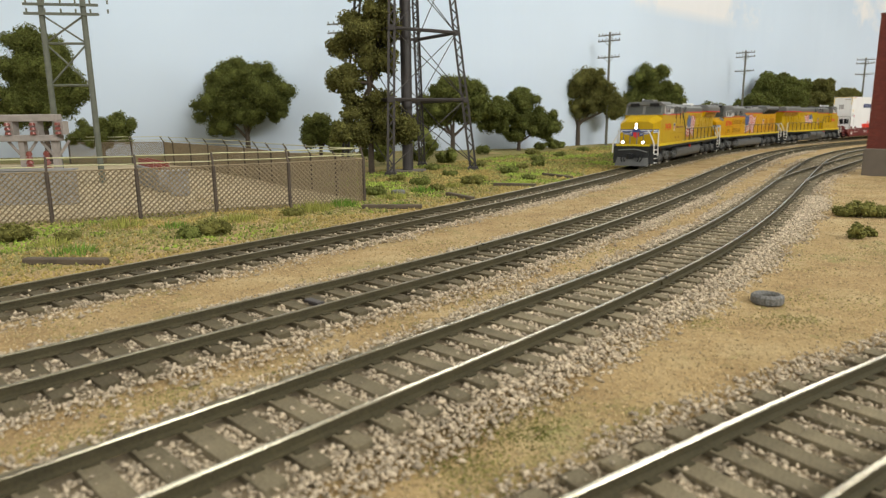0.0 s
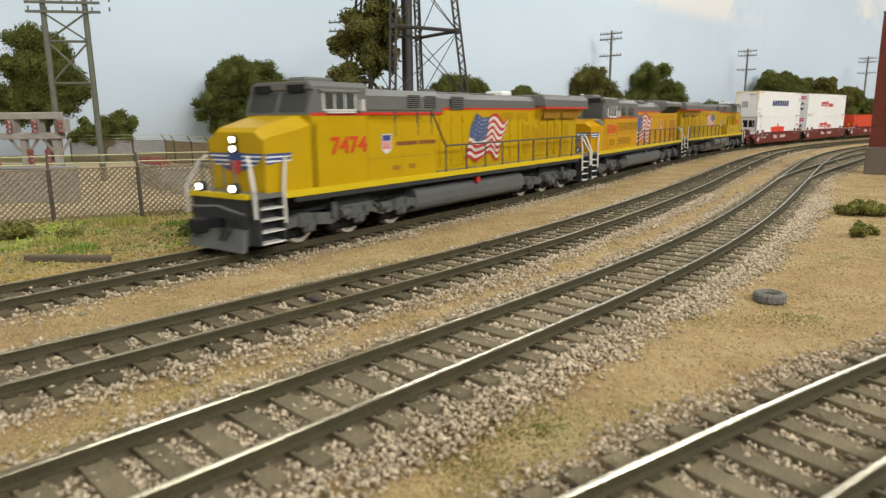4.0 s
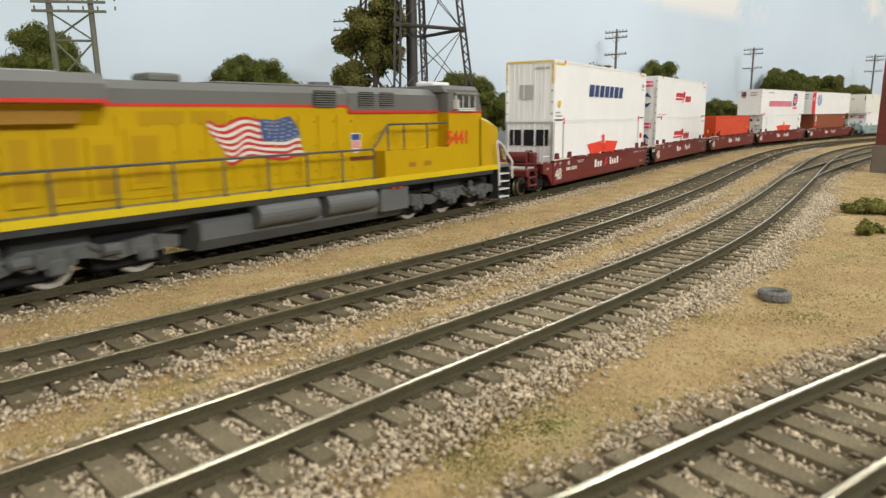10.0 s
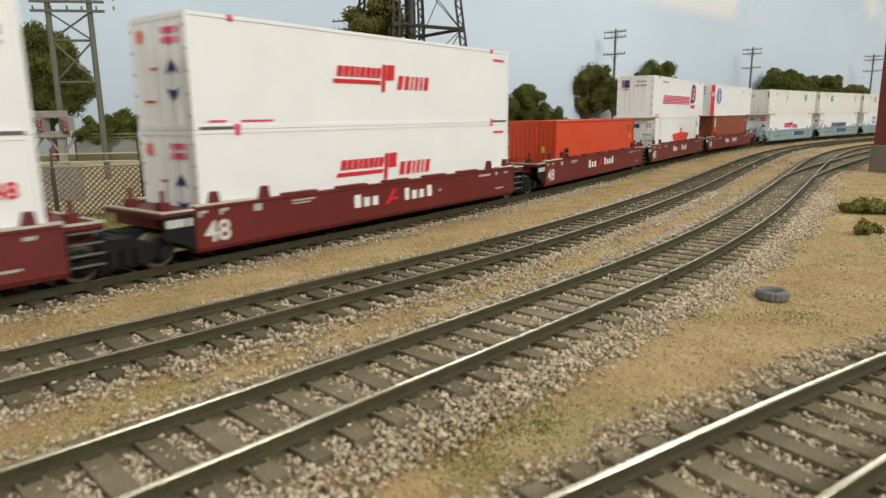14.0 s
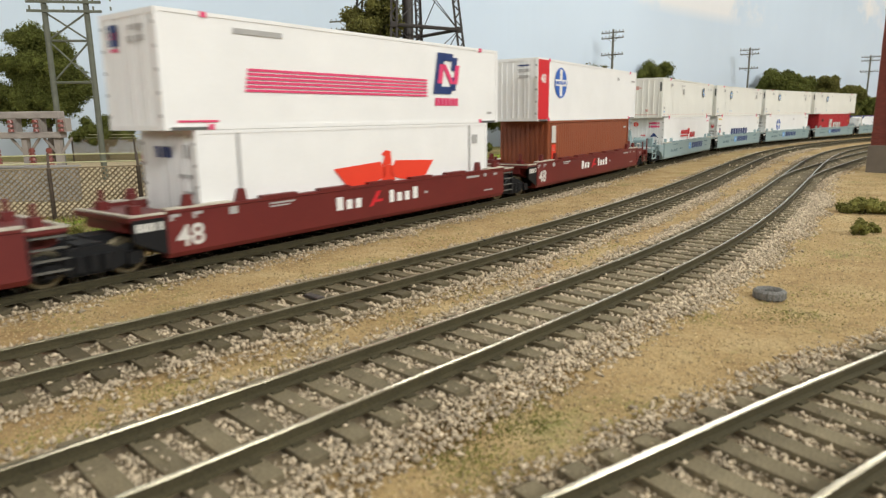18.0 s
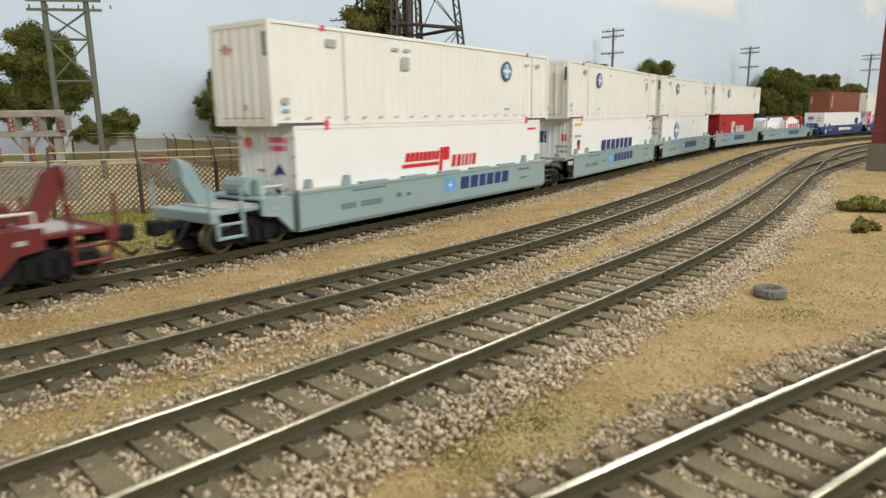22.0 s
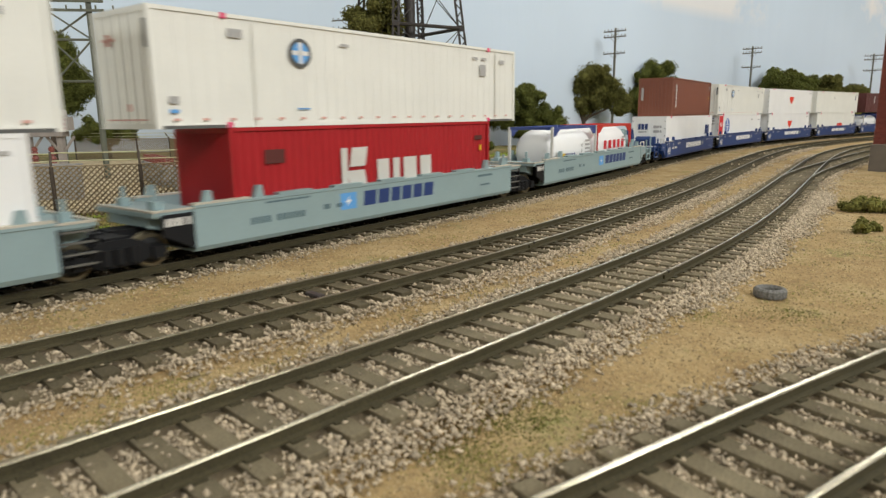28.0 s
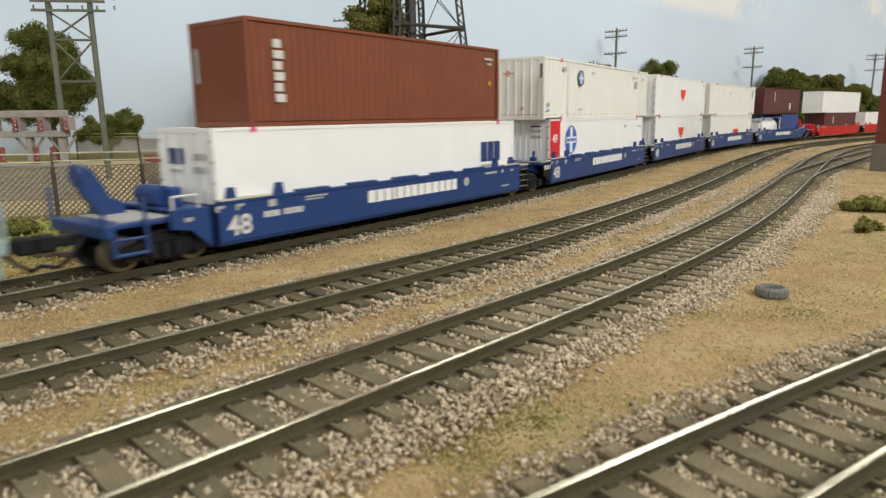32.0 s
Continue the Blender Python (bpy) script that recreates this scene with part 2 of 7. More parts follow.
M = {
    "ground": ground_material(), "sky": sky_material(),
    "cloud": material("painted_cloud", (0.80, 0.80, 0.79), 0.9, vary=0.04, bump=0.0),
    "wall": material("room_plaster", (0.62, 0.60, 0.57), 0.85, vary=0.05, scale=4, fine=60, bump=0.05),
    "rail": material("railhead_steel", (0.43, 0.385, 0.285), 0.2, 0.9, vary=0.35, scale=28, bump=0.02),
    "raildull": material("browned_railhead", (0.19, 0.165, 0.11), 0.34, 0.7, vary=0.45, scale=60, bump=0.05),
    "railside": material("rusty_rail_side", (0.060, 0.050, 0.025), 0.75, vary=0.4, scale=160, spec=0.3),
    # bed tone is lowered for the shade between ties and stones
    "bed": material("dark_ballast_fines", (0.19, 0.145, 0.085), 0.95, vary=0.35, scale=700, fine=2500, bump=0.8),
    "tie": material("weathered_tie", (0.225, 0.185, 0.115), 0.95, vary=0.35, scale=180, bump=0.5, piece=0.35, spec=0.25),
    "tie_dark": material("creosoted_tie", (0.145, 0.118, 0.07), 0.95, vary=0.35, scale=180, bump=0.5, piece=0.4, spec=0.25),
    "stone": material("ballast_stone", (0.63, 0.51, 0.355), 0.9, vary=0.22, scale=600, bump=0.3, island=0.55),
    "grit": material("dirt_grit", (0.56, 0.41, 0.21), 0.95, vary=0.2, scale=300, bump=0.1, island=0.6),
    "turf": material("foam_turf", (0.19, 0.21, 0.055), 0.95, vary=0.3, scale=200, bump=0.1, island=0.6, spec=0.1),
    "turf_bright": material("bright_turf", (0.33, 0.42, 0.07), 0.95, vary=0.3, scale=200, bump=0.1, island=0.5, spec=0.1),
    "turf_straw": material("straw_turf", (0.44, 0.33, 0.11), 0.95, vary=0.3, scale=200, bump=0.1, island=0.5, spec=0.1),
    "turf_mid": material("olive_ground_foam", (0.33, 0.30, 0.10), 0.95, vary=0.3, scale=200, bump=0.1, island=0.55, spec=0.1),
    "turf_bush": material("olive_bush_foam", (0.21, 0.20, 0.055), 0.95, vary=0.3, scale=200, bump=0.1, island=0.6, spec=0.1),
    "leaf": material("foliage_clump", (0.165, 0.18, 0.046), 0.95, vary=0.35, scale=120, fine=900, bump=0.1, island=0.6, spec=0.1),
    "leaf_olive": material("olive_foliage", (0.19, 0.18, 0.052), 0.95, vary=0.35, scale=120, fine=900, bump=0.1, island=0.6, spec=0.1),
    "bark": material("tree_bark", (0.075, 0.055, 0.04), 0.9, vary=0.3, scale=400, bump=0.5),
    "pole": material("grey_pole_wood", (0.13, 0.125, 0.10), 0.85, vary=0.2, scale=500, bump=0.3),
    "greentower": material("grey_green_tower_paint", (0.11, 0.115, 0.085), 0.6, vary=0.2, scale=200),
    "blacksteel": material("dark_brown_steel", (0.035, 0.028, 0.025), 0.55, vary=0.25, scale=150),
    "brick": material("red_brick", (0.235, 0.05, 0.034), 0.85, vary=0.2, scale=200, bump=0.3, piece=0.35),
    "mortar": material("brick_mortar", (0.17, 0.07, 0.055), 0.9, vary=0.2, scale=300),
    # concrete colour lowered for the shadow at the brick building's foot
    "concrete": material("grey_concrete", (0.15, 0.125, 0.10), 0.9, vary=0.18, scale=90, bump=0.3),
    "greyplastic": plastic("grey_cabinet", (0.27, 0.26, 0.25), 0.6, vary=0.12),
    "wire": material("rusty_galvanised_wire", (0.26, 0.20, 0.12), 0.7, 0.0, vary=0.2),
    "strand": material("pale_strand", (0.50, 0.48, 0.28), 0.6, vary=0.1),
    "post": material("fence_post", (0.075, 0.055, 0.04), 0.8, 0.0, vary=0.25),
    "beam": material("weathered_grey_timber", (0.32, 0.28, 0.25), 0.85, vary=0.2, scale=200, bump=0.3),
    "insul": plastic("red_brown_insulator", (0.20, 0.05, 0.035), 0.3),
    "log": material("old_grey_timber", (0.10, 0.075, 0.05), 0.9, vary=0.3, scale=250, bump=0.4),
    "rubber": material("worn_rubber", (0.13, 0.125, 0.115), 0.8, vary=0.65, scale=350),
    "yellow": plastic("bright_yellow", (0.475, 0.30, 0.004), 0.42, spec=0.2),
    "yellow2": plastic("warm_bright_yellow", (0.55, 0.283, 0.004), 0.42, spec=0.2),
    "sill": plastic("sill_yellow", (0.62, 0.45, 0.010), 0.45, spec=0.3),
    "lgrey": plastic("roof_grey", (0.128, 0.128, 0.12), 0.5),
    "dgrey": material("frame_grey", (0.036, 0.037, 0.037), 0.65, spec=0.25, vary=0.2, scale=150, bump=0.1),
    "handrail": plastic("handrail_dark", (0.075, 0.07, 0.058), 0.6, vary=0.15),
    "plow": plastic("plow_grey", (0.12, 0.12, 0.115), 0.5, vary=0.1),
    "tank": plastic("tank_grey", (0.105, 0.108, 0.106), 0.5, vary=0.12),
    "black": plastic("dull_black", (0.012, 0.012, 0.013), 0.6, spec=0.2),
    "pale_red": plastic("faded_red_print", (0.66, 0.36, 0.31), 0.5),
    "red": plastic("stripe_red", (0.55, 0.03, 0.02), 0.45),
    "orange_line": plastic("number_red", (0.58, 0.055, 0.012), 0.45),
    "blue": plastic("emblem_blue", (0.035, 0.06, 0.22), 0.45),
    "white": plastic("paint_white", (0.78, 0.77, 0.75), 0.45, vary=0.03),
    "silver": plastic("grab_iron_white", (0.62, 0.60, 0.56), 0.5),
    "steel": material("wheel_steel", (0.60, 0.56, 0.50), 0.35, 0.35, vary=0.15),
    # darker yellows put the shade inside louvres and grilles into the colour
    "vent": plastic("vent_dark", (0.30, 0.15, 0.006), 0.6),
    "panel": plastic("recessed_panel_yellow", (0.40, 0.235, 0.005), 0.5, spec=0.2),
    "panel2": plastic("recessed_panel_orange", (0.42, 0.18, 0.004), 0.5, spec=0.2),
    "flag_red": plastic("flag_red_print", (0.44, 0.03, 0.03), 0.45),
    "flag_white": plastic("flag_white_print", (0.66, 0.62, 0.56), 0.45),
    "flag_blue": plastic("flag_blue_print", (0.05, 0.085, 0.20), 0.45),
    "glass": plastic("cab_glass", (0.06, 0.065, 0.062), 0.1, vary=0.2, spec=0.9),
    "lamp": material("headlight_lens", (0.9, 0.9, 0.85), 0.2, bump=0, emit=((1.0, 0.93, 0.78), 6.0)),
    "cwhite": plastic("container_white", (0.83, 0.825, 0.815), 0.5, vary=0.03),
    "ccream": plastic("container_cream", (0.79, 0.78, 0.725), 0.55, vary=0.04),
    "corange": plastic("container_orange", (0.62, 0.062, 0.013), 0.5, vary=0.06),
    "cbrown": plastic("container_brown", (0.205, 0.06, 0.029), 0.5, vary=0.08),
    "crust": plastic("container_rust", (0.26, 0.065, 0.022), 0.5, vary=0.08),
    "cmaroon": plastic("container_maroon", (0.10, 0.025, 0.022), 0.5, vary=0.08),
    "cred": plastic("container_red", (0.40, 0.014, 0.02), 0.45, vary=0.05),
    "wellred": plastic("well_oxide_red", (0.135, 0.016, 0.014), 0.5, vary=0.1),
    "wellgrey": plastic("well_blue_grey", (0.27, 0.36, 0.37), 0.5, vary=0.06),
    "wellblue": plastic("well_blue", (0.014, 0.045, 0.165), 0.45, vary=0.07),
    "wellbright": plastic("well_bright_red", (0.52, 0.02, 0.02), 0.45, vary=0.07),
    "pink": plastic("stripe_pink", (0.72, 0.06, 0.17), 0.5),
    "navy": plastic("letter_navy", (0.02, 0.045, 0.16), 0.5),
    "lred": plastic("letter_red", (0.62, 0.02, 0.03), 0.5),
    "eagle": plastic("emblem_orange_red", (0.80, 0.055, 0.025), 0.5),
    "roundel": plastic("roundel_blue", (0.035, 0.13, 0.50), 0.5),
    "skyblue": plastic("emblem_light_blue", (0.12, 0.35, 0.70), 0.5),
    "gold": plastic("label_yellow", (0.75, 0.50, 0.03), 0.5),
    "ash": plastic("small_print_grey", (0.40, 0.39, 0.38), 0.6),
    "seam": plastic("dark_seam", (0.10, 0.10, 0.095), 0.6),
}


# ---- mesh helpers; sizes in millimetres ----
class Geo:
    def __init__(self):
        self.v, self.f, self.mi = [], [], []

    def add(self, verts, faces, m=0):
        n = len(self.v)
        self.v += [tuple(p) for p in verts]
        self.f += [tuple(i + n for i in f) for f in faces]
        self.mi += [m] * len(faces)
        return self

    def box(self, x0, x1, y0, y1, z0, z1, c=0.0, m=0):
        """A box; c chamfers its four long (x) edges and insets its ends."""
        if c <= 0:
            v = [(x, y, z) for x in (x0, x1) for y in (y0, y1) for z in (z0, z1)]
            return self.add(v, [(0, 1, 3, 2), (4, 6, 7, 5), (0, 4, 5, 1), (2, 3, 7, 6), (0, 2, 6, 4), (1, 5, 7, 3)], m)
        return self.prism([(y0 + c, z0), (y1 - c, z0), (y1, z0 + c), (y1, z1 - c), (y1 - c, z1), (y0 + c, z1), (y0, z1 - c), (y0, z0 + c)], x0, x1, c, m)

    def prism(self, prof, x0, x1, c=0.0, m=0, axis="x"):
        """A profile in (y, z), counter-clockwise seen from +x, swept from x0 to x1; c draws in its ends."""
        n = len(prof)
        cy, cz = sum(p[0] for p in prof) / n, sum(p[1] for p in prof) / n
        hy = max(abs(p[0] - cy) for p in prof) or 1
        hz = max(abs(p[1] - cz) for p in prof) or 1
        rings = [(x0, c), (x0 + c, 0), (x1 - c, 0), (x1, c)] if c > 0 else [(x0, 0), (x1, 0)]
        v = []
        for x, k in rings:
            for y, z in prof:
                q = (x, cy + (y - cy) * (1 - k / hy), cz + (z - cz) * (1 - k / hz))
                v.append(q if axis == "x" else (q[1], q[0], q[2]) if axis == "y" else (q[1], q[2], q[0]))
        f = [tuple(range(n))[::-1], tuple(range(n * (len(rings) - 1), n * len(rings)))]
        for r in range(len(rings) - 1):
            for i in range(n):
                j = (i + 1) % n
                f.append((r * n + i, r * n + j, (r + 1) * n + j, (r + 1) * n + i))
        if axis == "y":
            f = [q[::-1] for q in f]
        return self.add(v, f, m)

    def cyl(self, p, q, r, n=8, r2=None, m=0, cap=True):
        p, q = Vector(p), Vector(q)
        d = (q - p).normalized()
        a = d.orthogonal().normalized()
        b = d.cross(a)
        r2 = r if r2 is None else r2
        v = [c + (a * math.cos(2 * math.pi * i / n) + b * math.sin(2 * math.pi * i / n)) * k for c, k in ((p, r), (q, r2)) for i in range(n)]
        f = [(i, (i + 1) % n, n + (i + 1) % n, n + i) for i in range(n)]
        if cap:
            f += [tuple(range(n))[::-1], tuple(range(n, 2 * n))]
        return self.add(v, f, m)

    def pipe(self, pts, r, n=6, m=0):
        for a, b in zip(pts[:-1], pts[1:]):
            self.cyl(a, b, r, n, m=m)
        return self

    def mesh(self, name, mats):
        me = bpy.data.meshes.new(name)
        me.from_pydata([(x * MM, y * MM, z * MM) for x, y, z in self.v], [], self.f)
        for mt in (mats if isinstance(mats, (list, tuple)) else [mats]):
            me.materials.append(M[mt] if isinstance(mt, str) else mt)
        if any(self.mi):
            me.polygons.foreach_set("material_index", self.mi)
        me.update()
        return me


def part(name, geo, mat, parent=None, label="", at=None, smooth=False):
    """Links a mesh as one object, under its thing where one is given."""
    me = geo if isinstance(geo, bpy.types.Mesh) else geo.mesh(name, mat)
    if smooth:
        me.polygons.foreach_set("use_smooth", [True] * len(me.polygons))
    ob = new(name, me)
    if parent:
        ob.parent = parent
    if at is not None:
        ob.matrix_basis = at
    if label:
        ob["label"] = label
    return ob


def thing(name, label, category, at=None, group="", kind=""):
    ob = new(name)
    ob.empty_display_size = 0.01
    if at is not None:
        ob.matrix_basis = at
    return tagged(ob, label, category, group, kind)


def place(x, y, z=0.0, rz=0.0):
    return pose(x * MM, y * MM, z * MM, 0, 0, rz)


# ---- track centre lines (millimetres) ----
class Line:
    """A line given by its heading (degrees) at stations along it, passing x0, y0 at station 0."""

    def __init__(self, x0, y0, stations, headings, step=4.0):
        self.s = np.arange(stations[0], stations[-1] + step, step)
        th = np.interp(self.s, stations, headings)
        k = np.ones(15) / 15
        th = np.convolve(np.pad(th, 7, mode="edge"), k, mode="valid")
        self.th = np.radians(th)
        dx, dy = np.cos(self.th) * step, np.sin(self.th) * step
        self.x, self.y = np.concatenate(([0], np.cumsum((dx[1:] + dx[:-1]) / 2))), np.concatenate(([0], np.cumsum((dy[1:] + dy[:-1]) / 2)))
        i = np.argmin(abs(self.s))
        self.x, self.y = self.x - self.x[i] + x0, self.y - self.y[i] + y0

    def at(self, s, w=0.0):
        """The point at station s, w to the right of the line, and the heading."""
        x, y, th = (np.interp(s, self.s, a) for a in (self.x, self.y, self.th))
        return x + w * np.sin(th), y - w * np.cos(th), th

    def near(self, x, y):
        i = np.argmin((self.x - x) ** 2 + (self.y - y) ** 2)
        return self.s[i], math.hypot(self.x[i] - x, self.y[i] - y)


MAIN = Line(-97.6, 182.5, [-4400, -1300, -400, -100, 50, 200, 350, 500, 700, 900, 1150, 1500, 2500, 5400],
            [0, 0, 50.5, 51.5, 51.6, 54.7, 57.9, 56.9, 54.2, 45.5, 42.5, 37, 0, 0])
SECOND = Line(-59.3, 130.4, [-900, -150, -50, 50, 150, 250, 400, 550, 700, 800, 950, 1100, 1500, 2400],
              [20, 44, 45.8, 46.3, 52.4, 55.1, 58.2, 57.5, 55.5, 51, 46, 40.5, 36, 20])
THIRD = Line(-2.1, 117.0, [-900, -120, -40, 40, 120, 200, 300, 450, 560, 700, 850, 1000, 1200, 1600],
             [25, 47, 46, 46.7, 51, 55.1, 56.9, 57, 56.5, 53, 46.5, 42, 37, 25])
SPUR = Line(42.1, 76.8, [-500, -60, 0, 40, 100, 400, 900], [38, 34.2, 33.7, 32.3, 30.3, 24, 15])
BRANCH = Line(233.0, 431.0, [0, 60, 140, 260, 600], [56, 51, 49.5, 49, 40])
GROUND_Z = -3.6


# ---- ground, ballast, track, backdrop, room ----
def lattice_noise(x, y, scale, seed):
    """Smooth value noise in -1..1 on arrays."""
    rng = np.random.RandomState(seed)
    tab = rng.rand(256, 256) * 2 - 1
    u, v = x / scale, y / scale
    i, j = np.floor(u).astype(int), np.floor(v).astype(int)
    a, b = u - i, v - j
    a, b = a * a * (3 - 2 * a), b * b * (3 - 2 * b)
    t = lambda p, q: tab[p % 256, q % 256]
    return (t(i, j) * (1 - a) + t(i + 1, j) * a) * (1 - b) + (t(i, j + 1) * (1 - a) + t(i + 1, j + 1) * a) * b


TRACKS = (MAIN, SECOND, THIRD, SPUR, BRANCH)


def track_distance(x, y):
    best = np.full(x.shape, 1e9)
    for ln in TRACKS:
        ok = (ln.s > -700) & (ln.s < 1700)
        lx, ly = ln.x[ok][::2], ln.y[ok][::2]
        for k in range(0, x.size, 20000):
            xs, ys = x.flat[k:k + 20000], y.flat[k:k + 20000]
            d = np.sqrt(((xs[:, None] - lx) ** 2 + (ys[:, None] - ly) ** 2).min(1))
            best.flat[k:k + 20000] = np.minimum(best.flat[k:k + 20000], d)
    return best


def ground_height(x, y, d=None):
    d = track_distance(x, y) if d is None else d
    z = GROUND_Z + 0.5 * lattice_noise(x, y, 45, 1) + 0.28 * lattice_noise(x, y, 11, 2) + 0.16 * lattice_noise(x, y, 4, 3)
    bed = np.clip((20.0 - d) / 7.0, 0, 1)
    return z * (1 - bed) + (-3.45 + 0.12 * lattice_noise(x, y, 3, 4)) * bed


def build_ground():
    xs = np.concatenate((np.linspace(-4500, -420, 30), np.arange(-400, -120, 5.0), np.arange(-120, 160, 2.0), np.arange(160, 520, 5.0), np.linspace(540, 5500, 40)))
    ys = np.concatenate((np.linspace(-1000, 10, 12), np.arange(20, 330, 2.0), np.arange(330, 760, 5.0), np.arange(770, 1300, 15.0), np.linspace(1310, 3000, 20)))
    X, Y = np.meshgrid(xs, ys)
    Z = ground_height(X, Y)
    nx, ny = len(xs), len(ys)
    v = np.stack((X, Y, Z), -1).reshape(-1, 3) * MM
    i = np.arange(nx * ny).reshape(ny, nx)
    f = np.stack((i[:-1, :-1], i[:-1, 1:], i[1:, 1:], i[1:, :-1]), -1).reshape(-1, 4)
    me = bpy.data.meshes.new("ground")
    me.from_pydata(v.tolist(), [], f.tolist())
    me.materials.append(M["ground"])
    me.polygons.foreach_set("use_smooth", [True] * len(me.polygons))
    tagged(new("ground", me), "tan scenic dirt with grit and weedy green patches", "ground", kind="structure")


def scatter_mesh(name, pts, sizes, mat, flat=0.75, seed=5, faces=8):
    """Many small irregular stones or tufts as one mesh: pts in millimetres, size each."""
    rng = np.random.RandomState(seed)
    n = len(pts)
    if faces == 8:
        base = np.array([(1, 0, 0), (-1, 0, 0), (0, 1, 0), (0, -1, 0), (0, 0, 1), (0, 0, -1)], float)
        tri = np.array([(0, 2, 4), (2, 1, 4), (1, 3, 4), (3, 0, 4), (2, 0, 5), (1, 2, 5), (3, 1, 5), (0, 3, 5)])
    else:
        base = np.array([(1, 0, -0.5), (-0.6, 0.8, -0.5), (-0.6, -0.8, -0.5), (0, 0, 1.0)], float)
        tri = np.array([(0, 1, 3), (1, 2, 3), (2, 0, 3), (0, 2, 1)])
    k = len(base)
    v = base[None] * (1 + rng.uniform(-0.45, 0.45, (n, k, 3)))
    v = v + rng.uniform(-0.3, 0.3, (n, k, 3))
    v = v * rng.uniform(0.6, 1.35, (n, 1, 3))
    v[:, :, 2] *= flat
    a = rng.uniform(0, 2 * math.pi, n)
    c, s = np.cos(a)[:, None], np.sin(a)[:, None]
    x, y = v[:, :, 0] * c - v[:, :, 1] * s, v[:, :, 0] * s + v[:, :, 1] * c
    v = np.stack((x, y, v[:, :, 2]), -1) * np.asarray(sizes)[:, None, None] + np.asarray(pts)[:, None, :]
    f = (tri[None] + (np.arange(n) * k)[:, None, None]).reshape(-1, 3)
    me = bpy.data.meshes.new(name)
    v = (v.reshape(-1, 3) * MM).astype(np.float32)
    me.vertices.add(len(v))
    me.vertices.foreach_set("co", v.ravel())
    me.loops.add(len(f) * 3)
    me.loops.foreach_set("vertex_index", f.ravel().astype(np.int32))
    me.polygons.add(len(f))
    me.polygons.foreach_set("loop_start", np.arange(0, len(f) * 3, 3, dtype=np.int32))
    me.materials.append(M[mat])
    me.update(calc_edges=True)
    return me


def on_track(ln, s0, s1, w0, w1, n, rng):
    s, w = rng.uniform(s0, s1, n), rng.uniform(w0, w1, n)
    x, y, _ = ln.at(s, w)
    return s, w, x, y


def build_ballast():
    rng = np.random.RandomState(11)
    pts, size = [], []
    for ln, s0, s1, dens in ((THIRD, -110, 330, 3.4), (THIRD, 330, 700, 0.5), (SECOND, -110, 330, 1.9), (SECOND, 330, 900, 0.35),
                             (MAIN, -140, 330, 1.3), (MAIN, 330, 1200, 0.14), (SPUR, -120, 140, 2.8), (BRANCH, 40, 400, 0.14)):
        wide = 30 if ln is THIRD else 27
        n = int((s1 - s0) * (24 + wide) * dens)
        s, w, x, y = on_track(ln, s0, s1, -24, wide, n, rng)
        gap = np.abs((s / 7.2) % 1.0 - 0.5)  # 0 midway between ties
        inside = np.abs(w) < 16.0
        ragged = np.where(w > 0, 24.5 if wide > 28 else 22.0, 18.5) + 3.0 * lattice_noise(x, y, 14, 8) + 2.0 * rng.randn(n)
        keep = np.where(inside, (gap < 0.27) | (rng.rand(n) < 0.035), np.abs(w) < ragged) & (np.abs(np.abs(w) - 8.65) > 1.5 + 0.9 * rng.rand(n))
        d = np.abs(w)
        z = np.where(inside, np.where(gap < 0.27, -3.0, -2.0), np.interp(d, [15, 18, 22, 30], [-3.1, -2.8, -3.1, -3.6]))
        far = np.hypot(x, y)
        sz = (0.2 + 0.42 * rng.rand(n) ** 1.5) * np.interp(far, [100, 400, 900], [1.0, 1.25, 1.9])
        pts.append(np.stack((x, y, z + rng.uniform(-0.25, 0.35, n)), -1)[keep])
        size.append(sz[keep])
    ob = new("ballast", scatter_mesh("ballast", np.concatenate(pts), np.concatenate(size), "stone"))
    tagged(ob, "loose pinkish grey ballast stones along the tracks", "ballast", kind="stuff")


def rail_mesh(ln, w, s0, s1, step=6.0):
    """One rail: foot, web and worn head swept along a track."""
    prof = [(-0.95, -2.15), (0.95, -2.15), (0.95, -1.85), (0.22, -1.6), (0.22, -0.75), (0.48, -0.6), (0.48, -0.14), (0.3, 0.0), (-0.3, 0.0), (-0.48, -0.14), (-0.48, -0.6), (-0.22, -0.75), (-0.22, -1.6), (-0.95, -1.85)]
    n = len(prof)
    g = Geo()
    ss = np.arange(s0, s1 + step, step)
    v = []
    for s in ss:
        for u, z in prof:
            x, y, _ = ln.at(s, w + u)
            v.append((x, y, z))
    f, mi = [], []
    for k in range(len(ss) - 1):
        for i in range(n):
            j = (i + 1) % n
            f.append((k * n + i, k * n + j, (k + 1) * n + j, (k + 1) * n + i))
            mi.append(1 if i in (6, 7, 8) else 0)
    g.v, g.f, g.mi = v, f, mi
    return g


